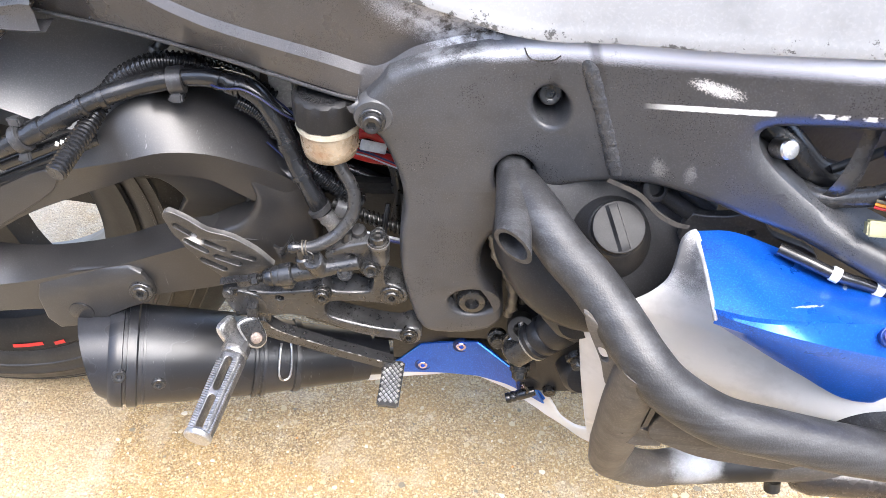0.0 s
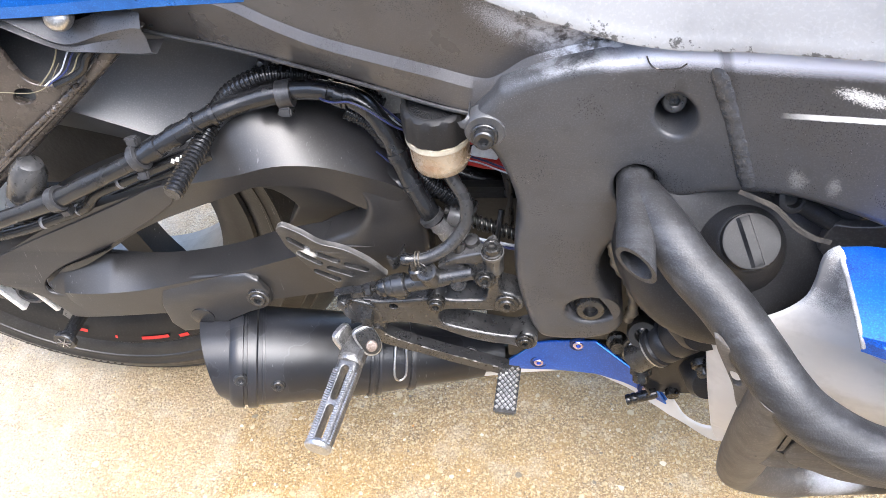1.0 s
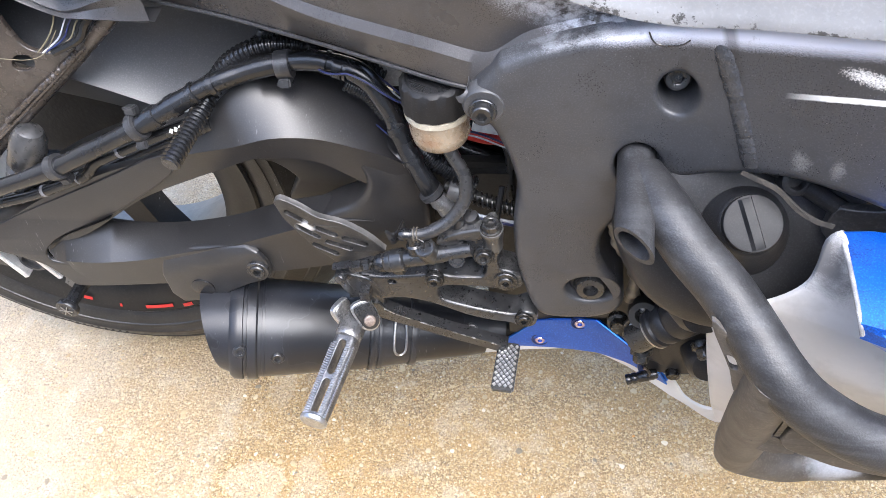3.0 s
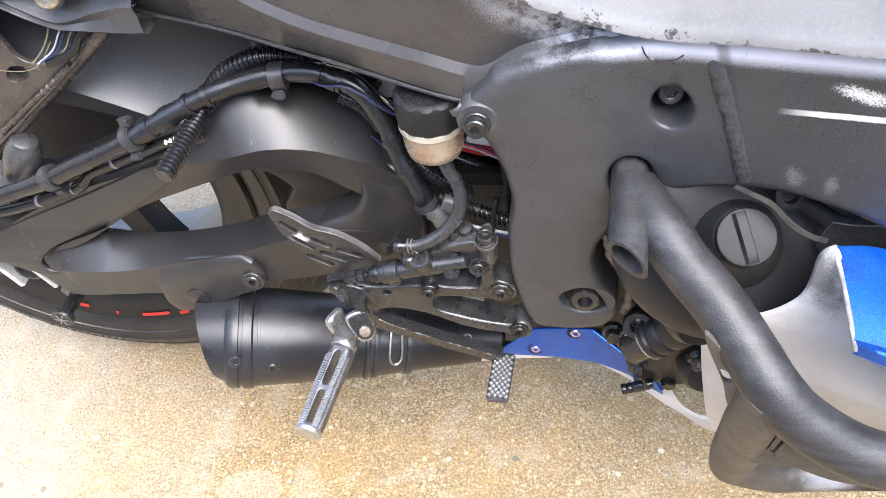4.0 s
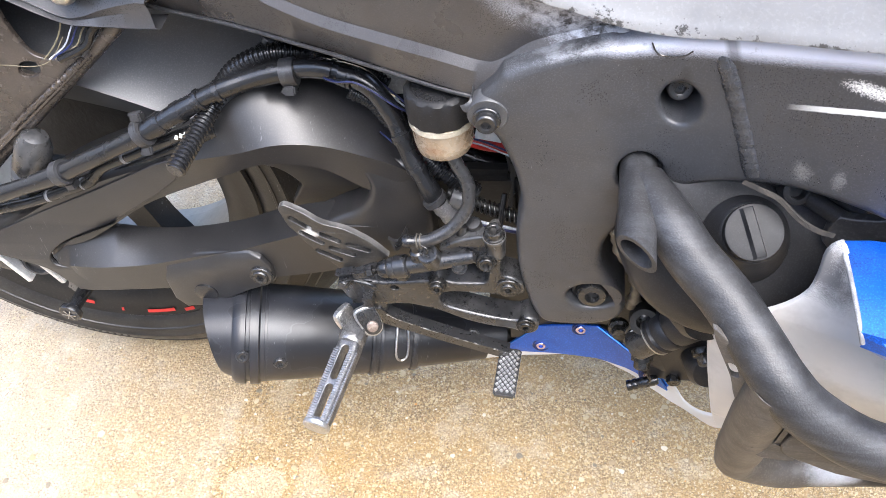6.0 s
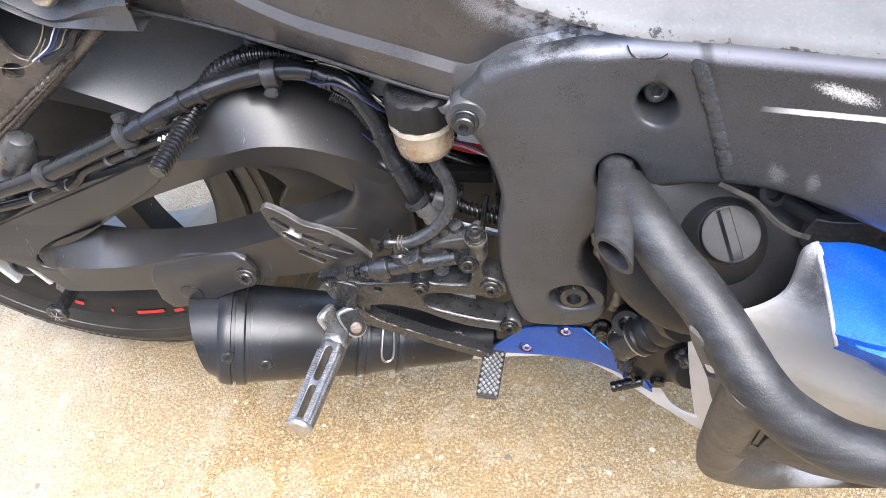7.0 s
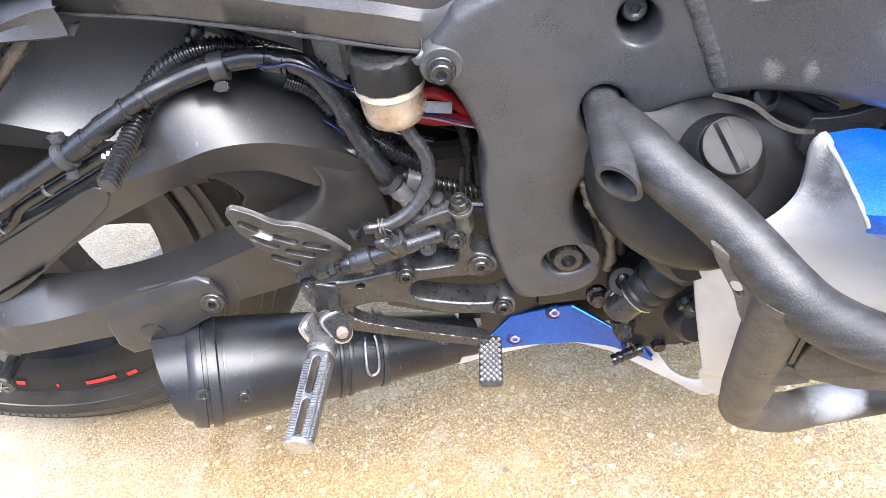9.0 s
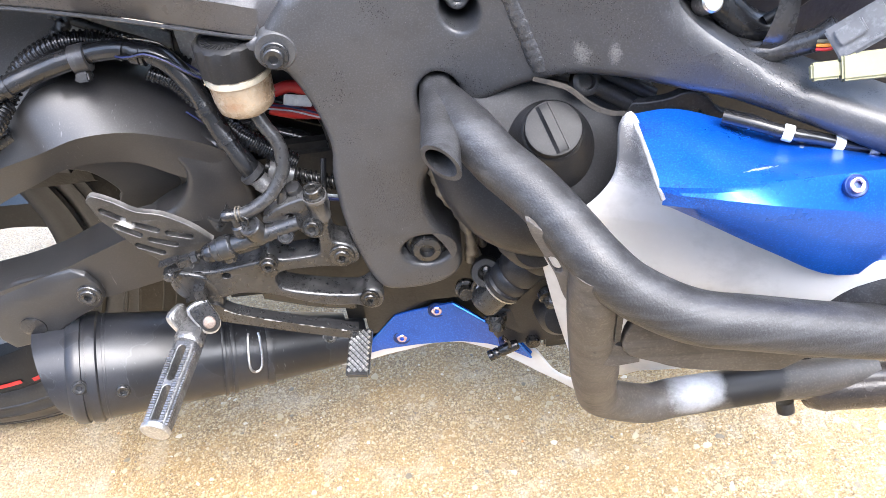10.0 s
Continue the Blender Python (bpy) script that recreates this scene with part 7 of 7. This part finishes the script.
for k, (mat, dx) in enumerate(((M_TAN, 0.0), (M_LIGHTWIRE, 0.008), (M_WIRE, 0.012), (M_TAN, 0.017), (M_RUBBER, 0.024))):
    part("tail_wire", tube([(-0.322 + dx * 1.4, 0.556, 0.572), (-0.328 + dx, 0.556, 0.560), (-0.336 + dx, 0.553, 0.549), (-0.345 + dx * 0.5, 0.548, 0.541)], 0.0006 if k < 4 else 0.003, 8, 4), mat, tail)
part("thin_cord", tube([(-0.41, 0.541, 0.540), (-0.375, 0.541, 0.541), (-0.350, 0.541, 0.540), (-0.335, 0.543, 0.545), (-0.322, 0.548, 0.560)], 0.0003, 6, 6), M_TAN, tail)
lip_pts = [[(x, 0.568, z + 0.001), (x, 0.551, z), (x - 0.002, 0.5485, z + 0.0025), (x - 0.004, 0.552, z + rise * 0.6), (x - 0.004, 0.5495, z + rise), (x - 0.004, 0.558, z + rise + 0.012), (x - 0.004, 0.58, z + rise + 0.016)] for x, z, rise in ((-0.44, 0.625, 0.012), (-0.385, 0.602, 0.012), (-0.3513, 0.5874, 0.011), (-0.3320, 0.5762, 0.010), (-0.3133, 0.5675, 0.008), (-0.2993, 0.5660, 0.009), (-0.2800, 0.5648, 0.016), (-0.2591, 0.5636, 0.0215), (-0.2490, 0.5640, 0.021))]
lip = part("tail_lip", loft(lip_pts, 5, False), M_PLASTIC, tail, "folded dark plastic tail lip")
part("dome_bolt", lathe([(0.0100, -0.004), (0.0100, 0.001), (0.0085, 0.0035), (0.0052, 0.0054), (0.001, 0.0062)], aim((-0.3070, 0.5490, 0.5965), (0, -0.8, 0.6)), 28), M_STEEL, tail, "polished dome bolt")
bt = [[(x, y + 0.004, z - 0.002), (x, y, z), (x, y - 0.003, z + 0.01), (x, y + 0.004, z + h), (x, y + 0.05, z + h + 0.02)] for x, y, z, h in ((-0.50, 0.545, 0.600, 0.06), (-0.40, 0.543, 0.599, 0.06), (-0.318, 0.541, 0.601, 0.05), (-0.237, 0.539, 0.607, 0.035), (-0.175, 0.532, 0.613, 0.015), (-0.148, 0.528, 0.6165, 0.006))]
tail_panel = part("tail_panel", loft(bt, 4, False), M_TAIL, bike, "blue painted tail panel edge", sharp=25)
HUG = ((-0.50, 0.556), (-0.45, 0.5330), (-0.3950, 0.5100), (-0.3471, 0.4905), (-0.3146, 0.4768), (-0.2901, 0.4657), (-0.2681, 0.4602), (-0.2300, 0.4540), (-0.1800, 0.4530), (-0.1500, 0.4550))
hug = [[(x, 0.640, 0.650), (x, 0.618, 0.620), (x, 0.608, 0.580), (x, 0.603, z + 0.060), (x, 0.5985, z + 0.038), (x, 0.590, z + 0.020), (x, 0.580, z + 0.0075), (x, 0.576, z + 0.0035), (x, 0.5775, z + 0.0015)] for x, z in HUG]
hugger = part("rear_hugger", loft(hug, 4, False), M_HUG, bike, "scratched black rear mudguard over the tyre", sharp=50)
skirt = [[(x, 0.5775, z + 0.0018), (x - 0.004, 0.586, z - 0.014), (x - 0.008, 0.600, z - drop), (x - 0.008, 0.612, z - drop - 0.002)] for (x, z), drop in zip(HUG[:8], (0.05, 0.046, 0.042, 0.036, 0.034, 0.040, 0.046, 0.05))]
part("skirt", loft(skirt, 4, False), M_HUG, hugger)
# dark sheet added to make the void behind the skirt black
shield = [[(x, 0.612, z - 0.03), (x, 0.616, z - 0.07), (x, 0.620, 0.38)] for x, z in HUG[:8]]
part("dark_sheet", loft(shield, 3, False), M_DARK, hugger)
part("cable_boot", lathe([(0.004, -0.034), (0.0100, -0.031), (0.0145, -0.020), (0.0150, 0.004), (0.0130, 0.008), (0.0150, 0.012), (0.0128, 0.016), (0.0146, 0.020), (0.0122, 0.024), (0.0140, 0.028), (0.011, 0.034), (0.006, 0.042)], aim((-0.407, 0.550, 0.4360), (-0.45, -0.1, -0.85)), 24), M_CAST, bike, "ribbed black rubber boot at the axle line")
part("tank_stay", tube([(-0.1917, 0.5880, 0.5464), (-0.1747, 0.5880, 0.5372), (-0.1532, 0.5880, 0.5251), (-0.1278, 0.5880, 0.5119), (-0.1198, 0.5880, 0.5038)], 0.0036, 12, 5), M_CAST, bike, "dark inner subframe rail")
part("inner_lead", tube([(-0.1746, 0.5920, 0.5466), (-0.1809, 0.5880, 0.5412), (-0.1886, 0.5820, 0.5333), (-0.1946, 0.5750, 0.5266)], lambda s: 0.0052 + 0.0008 * math.sin(s * 30), 12, 6), M_CAST, bike, "taped lead with a pale clip")

# the bike's unseen other half, added to block light from behind
def other_side(ob):
    """The same part mirrored across the bike's middle plane."""
    bm = bmesh.new()
    bm.from_mesh(ob.data)
    for v in bm.verts:
        v.co.y = 1.40 - v.co.y
    bmesh.ops.reverse_faces(bm, faces=bm.faces)
    return part(ob.name.split(".")[0], bm, ob.data.materials[0], bike)


for ob in (main_frame, tank, side_panel, fairing, blue, tail_panel):
    other_side(ob)
# unseen seat and tray boxes, sized to block light from above
bm = bmesh.new()
box(bm, (-0.32, 0.70, 0.695), (0.60, 0.29, 0.07), None, 0.025)
seat = part("seat", bm, M_PLASTIC, bike)
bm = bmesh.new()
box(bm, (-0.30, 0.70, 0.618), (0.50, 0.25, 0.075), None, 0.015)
part("unseen_undertray", bm, M_DARK, seat)

# ---- stones in the concrete ----
M_PEBBLE, pt, pp = nodes_of("aggregate_stone")
rnd = pt.nodes.new("ShaderNodeObjectInfo").outputs["Random"]
isl = pt.nodes.new("ShaderNodeNewGeometry").outputs["Random Per Island"]
pick = calc(pt, "FRACT", calc(pt, "ADD", calc(pt, "MULTIPLY", rnd, 7.3), isl))
cr = pt.nodes.new("ShaderNodeValToRGB")
cr.color_ramp.interpolation = "CONSTANT"
for i, (pos, c) in enumerate(((0.0, (0.36, 0.29, 0.175)), (0.22, (0.31, 0.24, 0.135)), (0.42, (0.41, 0.34, 0.225)), (0.60, (0.25, 0.18, 0.10)), (0.76, (0.35, 0.27, 0.16)), (0.90, (0.52, 0.475, 0.385)), (0.955, (0.42, 0.18, 0.03)), (0.962, (0.10, 0.085, 0.07)))):
    e = cr.color_ramp.elements[i] if i < 2 else cr.color_ramp.elements.new(pos)
    e.position, e.color = pos, rgba(c)
pt.links.new(pick, cr.inputs["Fac"])
pco = coords(pt)
pt.links.new(mixed(pt, calc(pt, "MULTIPLY", ramp(pt, noise_node(pt, pco, 240.0, 5.0), 0.35, 0.7), 0.5), cr.outputs["Color"], (0.37, 0.295, 0.175, 1)), pp.inputs["Base Color"])
pp.inputs["Roughness"].default_value = 0.5
bumped(pt, pp, noise_node(pt, pco, 500.0, 4.0), 0.4, 0.0006)
rng = random.Random(7)


def stone(bm, x, y, r, lift, flat, level=2):
    out = bmesh.ops.create_icosphere(bm, subdivisions=level, radius=1.0)
    a, sx, sy = rng.uniform(0, 6.28), rng.uniform(0.75, 1.35), rng.uniform(0.65, 1.1)
    shift = Vector((rng.uniform(0, 50), rng.uniform(0, 50), 0))
    for v in out["verts"]:
        k = 1.0 + 0.75 * noise.noise(v.co * 1.1 + shift)
        p = Vector((v.co.x * sx * r * k, v.co.y * sy * r * k, v.co.z * r * flat))
        v.co = Vector((x + p.x * math.cos(a) - p.y * math.sin(a), y + p.x * math.sin(a) + p.y * math.cos(a), lift + p.z))


shapes = []
for i in range(8):
    bm = bmesh.new()
    stone(bm, 0, 0, 1.0, 0, 0.22)
    me = bpy.data.meshes.new("pebble")
    bmesh.ops.recalc_face_normals(bm, faces=bm.faces)
    bm.to_mesh(me)
    bm.free()
    me.shade_smooth()
    me.materials.append(M_PEBBLE)
    shapes.append(me)
for i in range(290):
    r = rng.choice((0.0024, 0.0026, 0.003, 0.0033, 0.0038, 0.0048))
    ob = new("pebble", shapes[i % 8])
    ob.parent = ground
    ob.location = (rng.uniform(-0.72, 0.55), rng.uniform(0.44, 0.70), -r * 0.13)
    ob.rotation_euler = (0, 0, rng.uniform(0, 6.28))
    ob.scale = (r * rng.uniform(0.8, 1.3), r * rng.uniform(0.8, 1.2), r)
verts, faces = [], []
bm = bmesh.new()
stone(bm, 0, 0, 1.0, 0, 0.25, 1)
proto_v = [v.co.copy() for v in bm.verts]
bm.verts.index_update()
proto_f = [[v.index for v in f.verts] for f in bm.faces]
bm.free()
for i in range(15000):
    r = 0.0009 + 0.0026 * rng.random() ** 3
    x, y, a = rng.uniform(-0.72, 0.50), rng.uniform(0.40, 0.80), rng.uniform(0, 6.28)
    sx, sy, ca, sa = r * rng.uniform(0.7, 1.4), r * rng.uniform(0.7, 1.2), math.cos(a), math.sin(a)
    o = len(verts)
    verts += [(x + v.x * sx * ca - v.y * sy * sa, y + v.x * sx * sa + v.y * sy * ca, v.z * r - 0.0001 - 0.13 * r) for v in proto_v]
    faces += [[o + k for k in f] for f in proto_f]
me = bpy.data.meshes.new("gravel")
me.from_pydata(verts, [], faces)
me.shade_smooth()
me.materials.append(M_PEBBLE)
tagged(new("gravel", me), "fine sandy stones set in the concrete", "gravel", kind="stuff")
